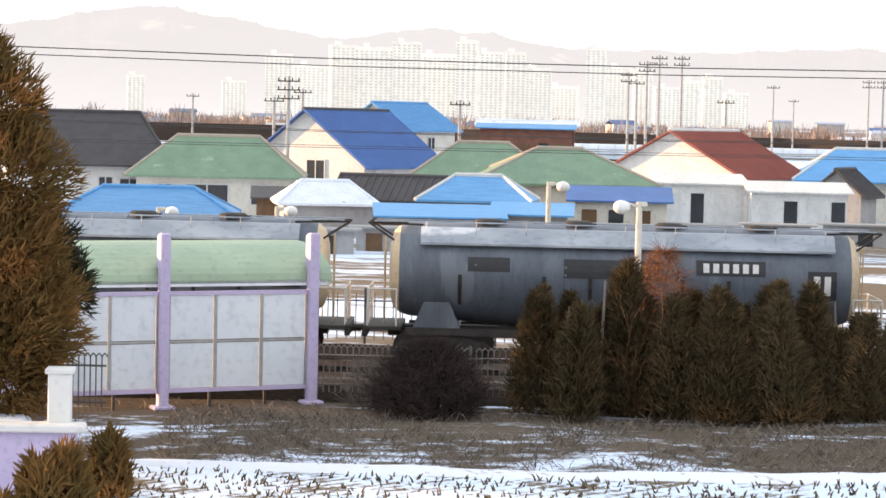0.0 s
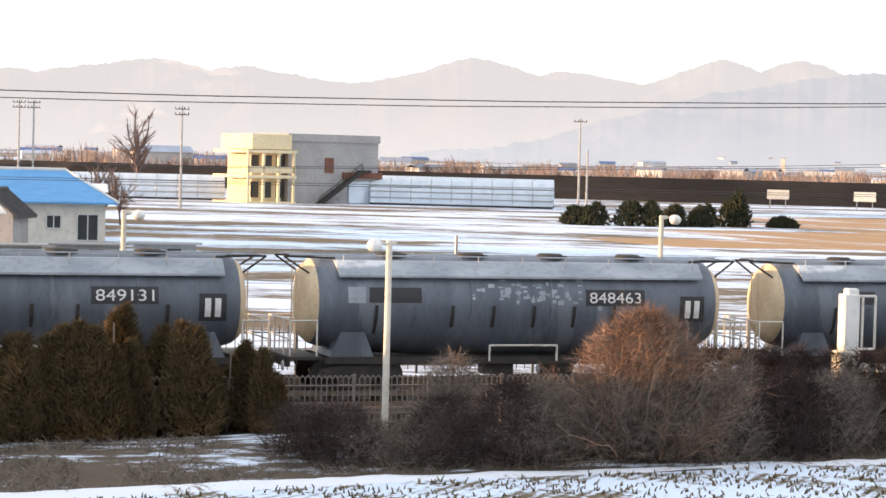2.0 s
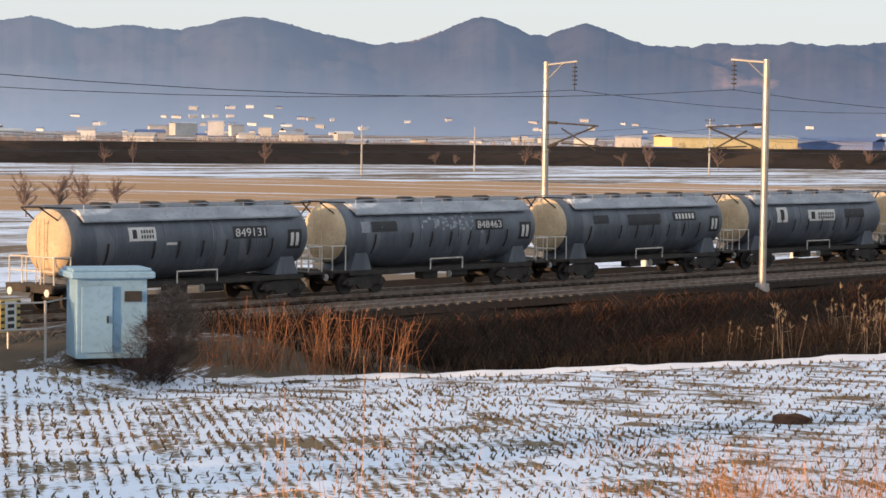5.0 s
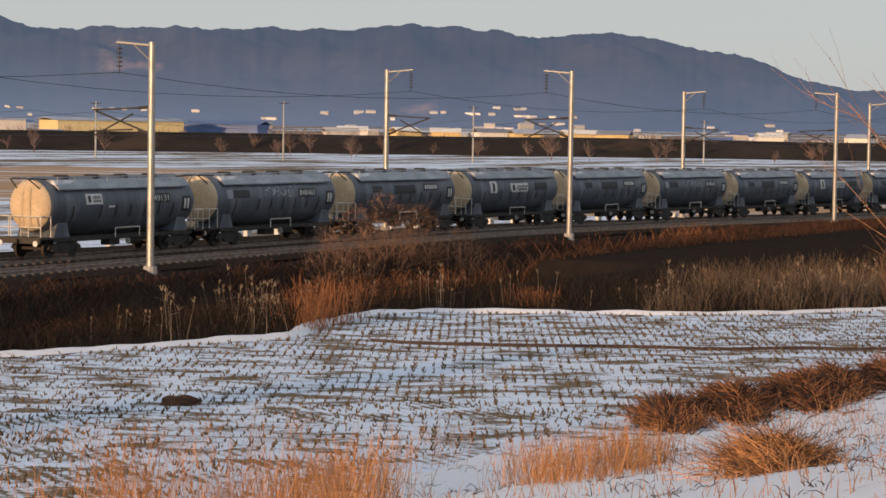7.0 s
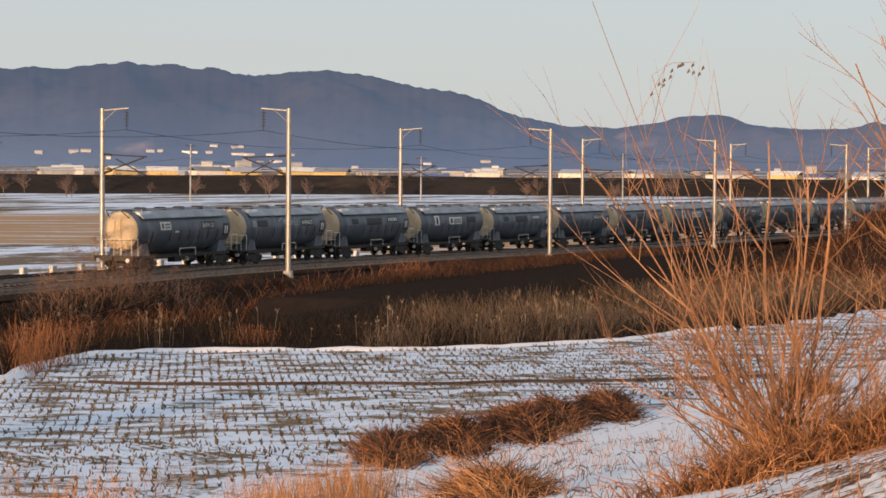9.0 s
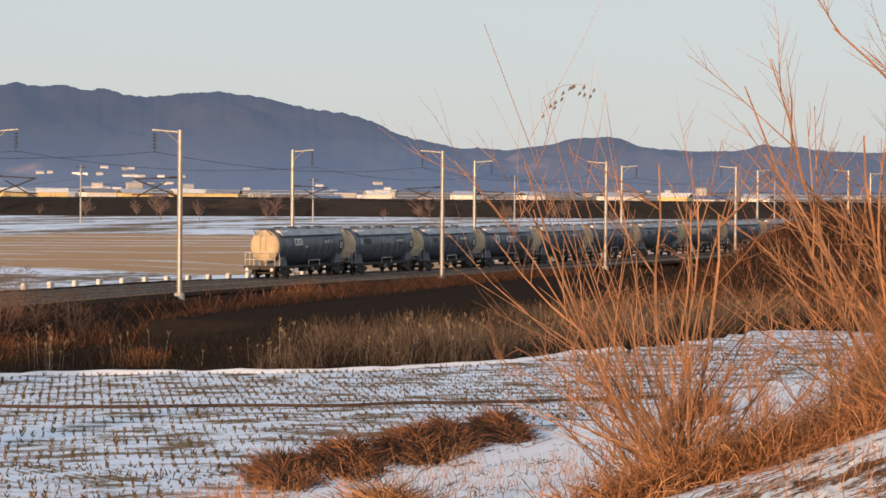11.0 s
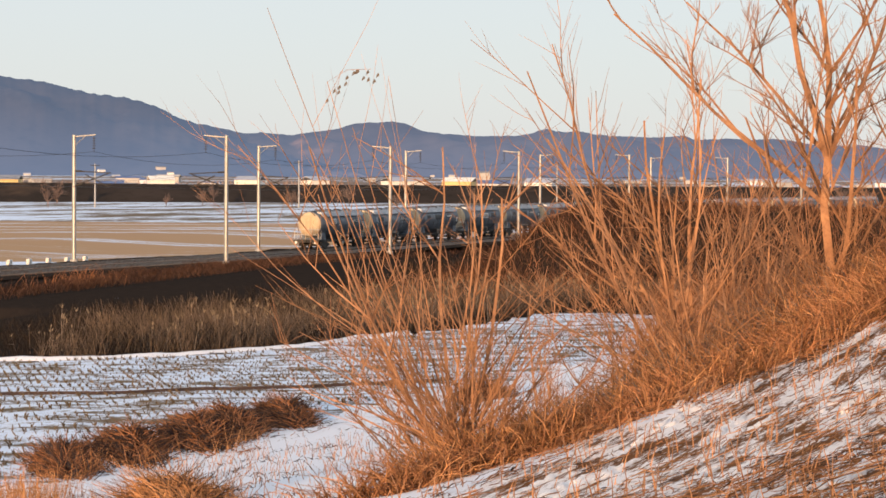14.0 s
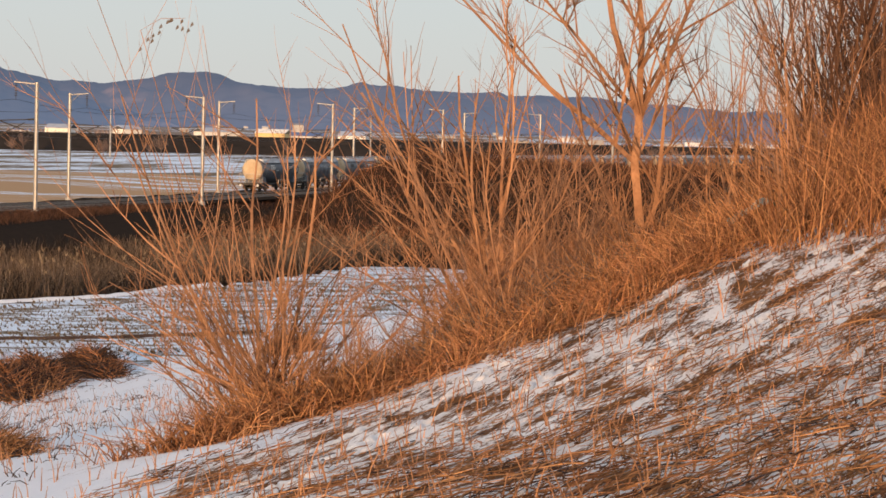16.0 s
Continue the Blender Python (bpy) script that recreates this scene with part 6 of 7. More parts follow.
    bm = bmesh.new()
    box(bm, 0, -0.12, 2.45, 0.05, 0.02, 0.36)
    part("mark", bm, M_PLATE, p)
    bm = bmesh.new()
    box(bm, 0, -0.08, 1.95, 0.42, 0.03, 0.26)
    part("sub_plate", bm, M_WHITE, p)
    p = post("warning_board", 47.6, 9.6, 1.1, "yellow striped warning board with bars of writing", "sign")
    bm = bmesh.new()
    box(bm, 0, -0.08, 0.95, 0.75, 0.05, 0.95, bevel=0.01)
    bd = part("board", bm, M_SIGNY, p)
    for k in range(5):
        for sx in (-1, 1):
            bm = bmesh.new()
            box(bm, sx * 0.3, -0.112, 0.58 + k * 0.19, 0.13, 0.012, 0.08, Matrix.Shear("XZ", 4, (0, 0)))
            part("stripe", bm, M_PLATE, bd)
    bm = bmesh.new()
    box(bm, 0, -0.114, 0.95, 0.4, 0.012, 0.86)
    inner = part("inner_plate", bm, M_WHITE, bd)
    for k in range(4):
        bm = bmesh.new()
        box(bm, 0, -0.124, 0.65 + k * 0.2, 0.24, 0.01, 0.12)
        part("writing_bar", bm, M_PLATE, inner)
    for s0, off, hh, m in ((40.6, -9.2, 1.5, M_GREENBOX), (41.8, -9.2, 0.75, M_WHITEWALL), (42.9, -9.4, 1.2, M_GREENBOX), (39.6, -9.0, 1.9, M_CREAMWALL)):
        x, y, th = track(s0, off)
        cc = thing("track_box", pose(x, y, ground_at(x, y), 0, 0, -math.degrees(th)), "small painted metal box beside the far track", "cabinet", "far track boxes")
        bm = bmesh.new()
        box(bm, 0, 0, hh / 2, 0.5, 0.45, hh, bevel=0.03)
        part("body", bm, m, cc)
        bm = bmesh.new()
        box(bm, 0, 0, hh + 0.03, 0.6, 0.55, 0.07, bevel=0.02)
        part("lid", bm, M_WHITEWALL, cc)
    p = post("green_signal", 41.0, -7.5, 2.6, "green trackside marker disc on a post", "sign")
    disc(p, "sign_disc", 2.5, 0.28, M_SIGNG)
    p = post("ring_sign", 38.2, -8.0, 2.7, "white sign with red ring on a post", "sign")
    ring = disc(p, "ring", 2.45, 0.27, M_SIGNR)
    disc(ring, "face", 2.45, 0.17, M_WHITE, -0.105)
    x, y, th = track(0.6, -7.6)
    b = thing("yellow_board", pose(x, y, -0.2, 0, 0, 0), "yellow station board on two short legs", "sign")
    bm = bmesh.new()
    box(bm, 0, 0, 1.35, 0.95, 0.06, 0.34, bevel=0.01)
    part("board", bm, M_SIGNY, b)
    for sx in (-0.38, 0.38):
        bm = bmesh.new()
        box(bm, sx, 0.06, 0.65, 0.06, 0.06, 1.3)
        part("leg", bm, M_GALV, b)
    post("dark_post", 26.2, -8.0, 4.6, "slim dark steel post", "post")
    # boards on the dyke
    for az in (29.1, 31.2):
        x, y = polar(az, 395)
        b = thing("notice_board", pose(x, y, -0.6, 0, 0, -az), "pale notice board on two legs", "sign", "dyke boards")
        bm = bmesh.new()
        box(bm, 0, 0, 2.3, 3.7, 0.15, 1.6)
        part("board", bm, M_CREAMWALL, b)
        for sx in (-1.3, 1.3):
            bm = bmesh.new()
            box(bm, sx, 0.1, 0.75, 0.15, 0.12, 1.6)
            part("leg", bm, M_GALV, b)


wall_and_cabinets()


# ---- dry growth on field, ditch and bank ----
def scatter(name, label, material, n, seed, spot, category="grass"):
    """Blades at spots: spot(rng) gives x, y, height, lean and thickness, or None."""
    rng = random.Random(seed)
    st = Strands()
    for _ in range(n):
        s = spot(rng)
        if s is None:
            continue
        x, y, h, lean, r = s
        z = ground_at(x, y) - 0.03
        a = rng.uniform(0, 6.28)
        d = Vector((math.cos(a) * lean, math.sin(a) * lean, 1)).normalized()
        p = Vector((x, y, z))
        q = p + d * h * 0.55
        d2 = (d + Vector((math.cos(a), math.sin(a), -0.35)) * lean * 0.8).normalized()
        st.add([p, q, q + d2 * h * 0.45], r, r * 0.35)
    ob = st.part(name, material)
    return tagged(ob, label, category, kind="stuff")


def patchy(x, y, f, lo):
    return noise.noise((x * f, y * f, 9)) > lo


def along_bank(u, d):
    """The point u metres along the crest and d metres down the field side."""
    return u * math.sin(CREST) - d * math.cos(CREST), u * math.cos(CREST) + d * math.sin(CREST)


def stubble_rows(az, pitch, west):
    """Spots in drilled rows that run towards az; swaths of the harvester leave bare bands."""
    a = radians(az)

    def spot(rng):
        u, v = pitch * rng.randint(-230, 190), 20 + 0.42 * rng.randint(0, 214) + rng.gauss(0, 0.05)
        x = v * math.sin(a) + u * math.cos(a) + rng.gauss(0, 0.025)
        y = v * math.cos(a) - u * math.sin(a) + rng.gauss(0, 0.025)
        r = math.hypot(x, y)
        if r < 40 or r > 108 or x < -14 or y > field_edge(x) - 0.5 or bank_side(x, y) < 32:
            return None
        if (x + 14 * noise.noise((x * 0.15, y * 0.15, 2)) < 50) != west or math.sin(v * 2.1) < -0.8:
            return None
        return x, y, rng.uniform(0.09, 0.19), 0.35, 0.030
    return spot


scatter("stubble", "rows of cut rice stubble standing in snow", M_STUB, 150000, 1, stubble_rows(43, 0.30, True), "stubble")
scatter("stubble", "rows of cut rice stubble standing in thin snow", M_STUB, 130000, 21, stubble_rows(70, 0.30, False), "stubble")


def strip_grass(rng):
    x, y = rng.uniform(-9, 44), rng.uniform(44.5, 53.5)
    if y < field_edge(x) or not patchy(x, y, 0.35, -0.12):
        return None
    return x, y, rng.uniform(0.12, 0.36), 0.8, 0.012


scatter("station_grass", "short dead grass beside the station", M_GREYTWIG, 9000, 2, strip_grass)


def field_weeds(rng):
    x, y = rng.uniform(-6, 50), rng.uniform(46.0, 52.5)
    return (x, y, rng.uniform(0.1, 0.4), rng.uniform(0.4, 1.4), 0.012) if y > field_edge(x) and patchy(x, y, 0.5, -0.15) else None


scatter("field_edge_grass", "matted grey-brown grass on the field edge", M_GREYTWIG, 22000, 3, field_weeds)


def ditch_grass(rng):
    x = 54 + 130 * rng.random() ** 1.5
    y = field_edge(x) + rng.uniform(0.3, 11 + x * 0.08)
    off, s = off_line(x, y)
    if off < 7.5:
        return None
    h = rng.uniform(0.5, 1.1) * (1.25 if patchy(x, y, 0.12, 0.1) else 0.75)
    return x, y, h, 0.4, 0.014


scatter("ditch_grass", "dense dead grass in the ditch, darkened as shade", M_DITCH, 24000, 4, ditch_grass)


def ditch_reeds(rng):
    x = rng.uniform(87, 140)
    y = field_edge(x) + 0.6 + 15 * rng.random() ** 1.3
    if off_line(x, y)[0] < 13 or math.atan2(x, y) < radians(75 + 3 * noise.noise((x * 0.3, y * 0.3, 2))) or not patchy(x, y, 0.16, -0.2):
        return None
    return x, y, rng.uniform(0.4, 1.5), rng.uniform(0.1, 0.7), 0.013


M_OLIVE = mat("olive_brown_reed", (0.158, 0.118, 0.088), (0.110, 0.083, 0.064), 0.3, 0.9, each=0.5)
scatter("ditch_reeds", "thin olive-brown reeds filling the ditch", M_OLIVE, 22000, 18, ditch_reeds, "reeds")

M_VERGEGRASS = mat("reddish_verge_grass", (0.120, 0.064, 0.042), (0.070, 0.040, 0.030), 0.5, 0.95, each=0.5)


def dark_verge(rng):
    s = rng.uniform(58, 300)
    off = 7.3 + (5.5 if s > 120 else 3.5) * rng.random() ** 1.4
    x, y, _ = track(s, off)
    return x, y, rng.uniform(0.25, 0.7) * (1.5 if patchy(x, y, 0.08, 0.15) else 1), 0.6, 0.016


scatter("verge_grass", "dark reddish-brown grass on the railway verge", M_VERGEGRASS, 24000, 5, dark_verge)


def red_brush(rng):
    s, off = rng.choice(((112, 10.5), (120, 10.0), (128, 9.5), (136, 9.0), (98, 12.5), (104, 12.0), (148, 9.5)))
    x, y, _ = track(s + rng.gauss(0, 3.2), off + rng.gauss(0, 0.8))
    return x, y, rng.uniform(0.6, 1.7), 0.45, 0.016


scatter("red_brush", "reddish dead brush beside the line", M_RUST, 800, 6, red_brush)


def reed_clump(name, label, at, n, spread, h, material, seed, r=0.007, plume=True, lean=0.25):
    """Tall stems with feathery heads."""
    rng = random.Random(seed)
    x, y = at
    c = thing(name, pose(x, y, ground_at(x, y) - 0.05), label, "reeds", "reed clumps")
    st, pl = Strands(), Strands()
    for _ in range(n):
        p = Vector((rng.gauss(0, spread), rng.gauss(0, spread), 0))
        pts = bent(rng, p, (rng.uniform(-lean, lean), rng.uniform(-lean, lean), 1), h * rng.uniform(0.6, 1.1), 5, 0.06)
        st.add(pts, r, r * 0.5)
        if rng.random() < 0.7:
            i = rng.randint(2, 4)
            st.add(bent(rng, pts[i], (rng.uniform(-1, 1), rng.uniform(-1, 1), 0.3), h * 0.25, 3, 0.2, -0.15), r * 0.8, r * 0.3)
        if plume:
            for _ in range(5):
                pl.add(bent(rng, pts[-1], (rng.uniform(-.5, .5), rng.uniform(-.5, .5), 0.8), h * 0.12, 2, 0.3), r * 1.6, r * 0.4)
    tagged(st.part("stem", material, c), kind="stuff")
    if plume:
        tagged(pl.part("plume", M_REED, c), kind="stuff")
    return c


def reeds():
    rng = random.Random(33)
    # feathery reeds along the ditch
    for k in range(64):
        x = rng.choice((rng.uniform(60, 130), rng.uniform(82, 130)))
        y = field_edge(x) + rng.uniform(0.5, 5.5)
        reed_clump("reed_clump", "thin dry reeds with pale feathery heads", (x, y), rng.randint(3, 9), rng.uniform(0.3, 1.0), rng.uniform(0.9, 2.0), M_GREYTWIG, 300 + k, 0.010)
    # rust-orange tall grass beside the field
    for k, (x, y, h, n) in enumerate(((52.2, 44.4, 2.3, 90), (53.6, 43.2, 2.1, 90), (55.0, 42.2, 1.9, 60), (51.2, 45.2, 1.6, 50), (76.2, 33.8, 1.8, 70), (77.6, 34.4, 2.0, 80), (79.0, 33.8, 1.7, 60), (74.6, 33.4, 1.2, 50), (89.4, 30.2, 0.9, 110), (90.6, 29.8, 0.7, 70))):
        reed_clump("silvergrass_clump", "rust-orange tall dead grass clump", (x, y), n, 0.55, h, M_RUST, 360 + k, 0.011, False, 0.5)
    # stalks on the near foot of the bank
    for k in range(34):
        az = rng.choice((49, 50.5, 52, 53, 59, 61, 62.5, 64, 65.5, 67)) + rng.uniform(-0.7, 0.7)
        x, y = polar(az, rng.uniform(15, 26))
        reed_clump("silvergrass_stalk", "thin orange dry grass stalks", (x, y), 5, 0.22, (2.5 if az < 54 else 1.6) * rng.uniform(0.7, 1.1), M_STRAW, 400 + k, 0.0045, False, 0.35)
    for k in range(60):
        az = rng.uniform(57, 82)
        x, y = polar(az, rng.uniform(36, 54) if az < 73 else rng.uniform(42, 58))
        if bank_side(x, y) < 27:
            continue
        reed_clump("weed_clump", "low pale orange dead weeds in the field", (x, y), 16, 0.5, rng.uniform(0.5, 1.2), M_STRAW, 460 + k, 0.007, False, 0.5)


    # orange weeds standing at the near rim of the field
    for k in range(74):
        az = rng.choice((61.6, 63.0, 64.2, 65.8, 66.6, 67.4, 71.5, 72.3, 73.2, 74.4)) + rng.uniform(-0.5, 0.5)
        x, y = polar(az, rng.uniform(39, 46))
        reed_clump("weed_clump", "pale orange dead weeds at the field rim", (x, y), 26, 0.35, rng.uniform(0.8, 1.6) * (1 if az < 69 else 0.7), M_STRAW, 560 + k, 0.006, False, 0.4)


reeds()


def laid_straw(name, label, material, n, seed, f, lo, r):
    """Long dead stems lying along the bank, thickest towards its crest."""
    rng = random.Random(seed)
    st = Strands()
    for _ in range(n):
        u, d = 9 + 40 * rng.random() ** 1.3, -3 + 13.5 * rng.random()
        thick = smooth(7.0, 3.0, d + 0.12 * (u - 24))
        if noise.noise((u * f, d * 1.5, seed)) < lo - 0.4 * thick and rng.random() < 0.9:
            continue
        x, y = along_bank(u, d)
        a = -0.33 + rng.gauss(0, 0.3) + (math.pi if rng.random() < 0.5 else 0)
        length = rng.uniform(0.15, 0.6) * (1 + 0.9 * thick * rng.random())
        pts = []
        z = rng.uniform(0.0, 0.05 + 0.10 * thick)
        for k in range(4):
            q = length * k / 3
            px, py = x + math.cos(a) * q, y + math.sin(a) * q + rng.gauss(0, 0.012)
            pts.append(Vector((px, py, ground_at(px, py) + z + 0.02 + rng.uniform(-0.01, 0.02) + 0.05 * thick * q)))
        st.add(pts, r * rng.uniform(0.6, 1.2), r * 0.4)
    tagged(st.part(name, material), label, "grass", kind="stuff")


laid_straw("slope_straw", "flattened orange straw on the snowy bank", M_STRAW, 17000, 11, 0.4, 0.10, 0.0065)
laid_straw("slope_litter", "dark dead stems matted on the bank", M_DARKTWIG, 5000, 16, 0.5, 0.10, 0.006)
laid_straw("slope_rust", "rust-brown dead stems matted on the bank", M_RUST, 13000, 27, 0.3, 0.08, 0.007)


def snow_drift(u, d, length, wide, high, seed):
    """A lumpy streak of snow left between the stems."""
    rng = random.Random(seed)
    bm, prev, n = bmesh.new(), None, max(6, int(length / 0.09))
    for i in range(n + 1):
        t = i / n
        x, y = along_bank(u + (t - 0.5) * length, d - 0.25 * (t - 0.5) * length * 0.2 + 0.08 * noise.noise((i * 0.4, seed, 0)))
        end = math.sin(math.pi * (0.06 + 0.88 * t)) ** 0.5
        h = high * end * (0.6 + 0.8 * abs(noise.noise((i * 0.55, seed * 1.7, 1))))
        w = wide * end * (0.7 + 0.5 * noise.noise((i * 0.4, seed * 2.3, 5)))
        row = []
        for o, z in ((-1, -0.06), (-0.7, 0.6), (0, 1.0), (0.7, 0.55), (1, -0.06)):
            px, py = x - math.cos(CREST) * o * w, y + math.sin(CREST) * o * w
            row.append(bm.verts.new((px, py, ground_at(px, py) + (h * z if z > 0 else -0.05) + rng.uniform(-0.01, 0.01))))
        if prev:
            for k in range(4):
                bm.faces.new((prev[k], prev[k + 1], row[k + 1], row[k])).smooth = True
        prev = row
    bmesh.ops.recalc_face_normals(bm, faces=bm.faces)
    tagged(part("snow_streak", bm, M_DRIFT), "lumpy streak of snow lying along the bank", "snow", "snow streaks")


M_DRIFT = mat("crusted_snow", (0.86, 0.85, 0.86), (0.78, 0.77, 0.79), 4, 0.85, bump=0.4)
rng_snow = random.Random(70)
for k in range(110):
    u = 14 + 26 * rng_snow.random() ** 1.2
    d = rng_snow.uniform(1.0, 9.5)
    snow_drift(u, d, rng_snow.uniform(0.8, 2.8), rng_snow.uniform(0.05, 0.15), rng_snow.uniform(0.04, 0.085), 900 + k)
snow_drift(20.0, 4.6, 5.4, 0.16, 0.12, 1100)


def slope_stalks(rng):
    u, d = 9 + 46 * rng.random() ** 1.2, rng.uniform(-2, 26)
    if d > 11 and rng.random() < 0.5:
        return None
    x, y = along_bank(u, d)
    return x, y, rng.uniform(0.12, 0.38), 0.25, 0.009


scatter("slope_stalks", "short cut weed stalks standing on the bank", M_BARK, 9000, 12, slope_stalks, "stubble")


def snow_tufts(rng):
    u, d = rng.uniform(20, 72), rng.uniform(11, 31)
    x, y = along_bank(u, d)
    if noise.noise((x * 0.8, y * 0.8, 6)) < 0.27:
        return None
    return x, y, rng.uniform(0.08, 0.28), rng.uniform(0.5, 2.0), 0.010


scatter("snow_tufts", "dark matted tufts showing through the snow", M_DARKTWIG, 16000, 23, snow_tufts)


def belt(rng):
    u = 24 + 51 * rng.random() ** 1.15
    d = float(np.interp(u, (22, 24, 27, 30, 34, 45, 75), (12.2, 11.4, 9.4, 7.9, 7.0, 8.2, 11.5))) + abs(rng.gauss(0, 0.7 + 0.9 * smooth(25, 31, u))) - 0.4
    x, y = along_bank(u, d)
    return x, y, rng.uniform(0.15, 0.7) * (1 + 0.5 * smooth(28, 34, u)), rng.uniform(0.2, 1.8), 0.0085


scatter("straw_belt", "dense reddish dead grass belt along the bank", M_RUST, 14000, 13, belt)
scatter("straw_belt", "bright orange straw belt along the bank", M_STRAW, 9000, 24, belt)


def far_belt(rng):
    u = rng.uniform(60, 180)
    d = rng.uniform(4, 62)
    x, y = along_bank(u, d)
    if off_line(x, y)[0] < 9 or x < 126 or not patchy(x, y, 0.07, -0.3):
        return None
    return x, y, rng.uniform(0.6, 1.7), 0.5, 0.018


scatter("rust_thicket", "rust-brown dead thicket beyond the bank", M_RUST, 22000, 14, far_belt)


def road_bank(rng):
    t, across = rng.uniform(0.02, 1.2), rng.uniform(-15, 3)
    x = 172 - 0.49 * t * 53 + 0.87 * across
    y = 11.0 - 0.87 * t * 53 - 0.49 * across
    return x, y, rng.uniform(0.3, 1.0) * (1.4 if patchy(x, y, 0.1, 0.1) else 0.7), rng.uniform(0.2, 0.9), 0.024


scatter("bank_brush", "dense dark rust-brown dead brush on the road bank", M_VERGEGRASS, 22000, 17, road_bank, "brush")


def thicket(rng):
    u = rng.uniform(32, 66)
    d = rng.uniform(-4.5, 6.5)
    x, y = along_bank(u, d)
    return x, y, rng.uniform(0.5, 2.2) + (rng.uniform(0, 1.5) if d < 1.5 and u > 38 else 0), rng.uniform(0.1, 0.9), 0.0075


scatter("reed_thicket", "tall orange reed thicket on the bank top", M_STRAW, 14000, 15, thicket, "reeds")
scatter("brown_thicket", "tall dark rust-brown brush on the bank top", M_RUST, 20000, 19, thicket, "brush")


def hollow(rng):
    x, y = rng.uniform(44, 135), rng.uniform(-22, 1)
    d = bank_side(x, y)
    if d < 9 or not patchy(x, y, 0.12, -0.35):
        return None
    return x, y, rng.uniform(0.6, 2.0), rng.uniform(0.2, 0.8), 0.013


scatter("hollow_brush", "rust-brown tangled brush in the hollow below the bank", M_RUST, 24000, 22, hollow, "brush")


def heap(x, y, w, d, h, seed):
    rng = random.Random(seed)
    t = thing("straw_heap", pose(x, y, ground_at(x, y) - 0.05, 0, 0, 18), "heap of cut rust-brown weeds on snow", "straw heap", "straw heaps")
    for name, material, n in (("straw", M_RUST if x > 40 else M_STRAW, 2200), ("stalk", M_DARKTWIG, 1900 if x > 40 else 700)):
        st = Strands()
        for _ in range(n):
            px, py = rng.gauss(0, w * 0.34), rng.gauss(0, d * 0.32)
            lump = 0.6 + 0.6 * noise.noise((px * 0.9 + seed, py * 1.4, 0))
            z = h * lump * math.exp(-((px / w) ** 2 + (py / d) ** 2) * 4) * rng.random()
            a = rng.gauss(0.2, 1.1)
            st.add(bent(rng, (px, py, z), (math.cos(a), math.sin(a), rng.uniform(-.15, .75)), rng.uniform(0.25, 0.9), 3, 0.3, -0.05), 0.0075 if x < 40 else 0.017, 0.003)
        tagged(st.part(name, material, t), kind="stuff")


for k, (x, y, w, d, h) in enumerate(((56.4, 15.2, 3.2, 1.0, 0.7), (59.6, 14.3, 3.6, 1.3, 1.0), (62.4, 13.1, 3.6, 1.2, 1.15), (65.0, 12.7, 3.2, 1.3, 0.9), (68.0, 11.6, 3.4, 1.0, 0.85), (33.0, 7.2, 1.9, 1.2, 0.8), (74.0, 6.0, 1.6, 1.0, 0.7))):
    heap(x, y, w, d, h, 500 + k)


# ---- bare saplings on the bank ----
def sapling(at, stems, h, rad, seed, lean, spread, label, kids=5, level=2, name="sapling", wander=0.13, foot=0.25, bark=None):
    rng = random.Random(seed)
    x, y = at
    t = thing(name, pose(x, y, ground_at(x, y) - 0.1), label, "tree", "bank saplings")
    for k in range(stems):
        st = Strands()
        a = rng.uniform(0, 6.28)
        w = spread * rng.random() ** 0.7
        d = Vector((lean[0] + math.cos(a) * w, lean[1] + math.sin(a) * w, 1))
        hh = h * rng.uniform(0.5, 1.05)
        p = Vector((rng.gauss(0, foot), rng.gauss(0, foot), 0))
        branch(st, rng, p, d, hh, rad * rng.uniform(0.45, 1.1), level, kids, wander, 0.04)
        st.part("stem", bark or M_BARK, t)
    return t


def underbrush(at, n, wide, tall, seed, label):
    """Low tangle of fine stems lying every way."""
    rng = random.Random(seed)
    x, y = at
    t = thing("underbrush", pose(x, y, ground_at(x, y) - 0.05), label, "brush", "bank underbrush")
    for name, m, share in (("straw", M_STRAW, 0.55), ("twig", M_TWIG, 0.45)):
        st = Strands()
        for _ in range(int(n * share)):
            px, py = rng.gauss(0, wide * 0.4), rng.gauss(0, wide * 0.5)
            z = ground_at(x + px, y + py) - ground_at(x, y)
            a = rng.uniform(0, 6.28)
            d = (math.cos(a), math.sin(a), rng.uniform(0.0, 1.5))
            st.add(bent(rng, (px, py, z + 0.25 * tall * rng.random() ** 2), d, tall * rng.uniform(0.35, 1.1), 4, 0.22, -0.04), 0.006, 0.002)
        tagged(st.part(name, m, t), kind="stuff")


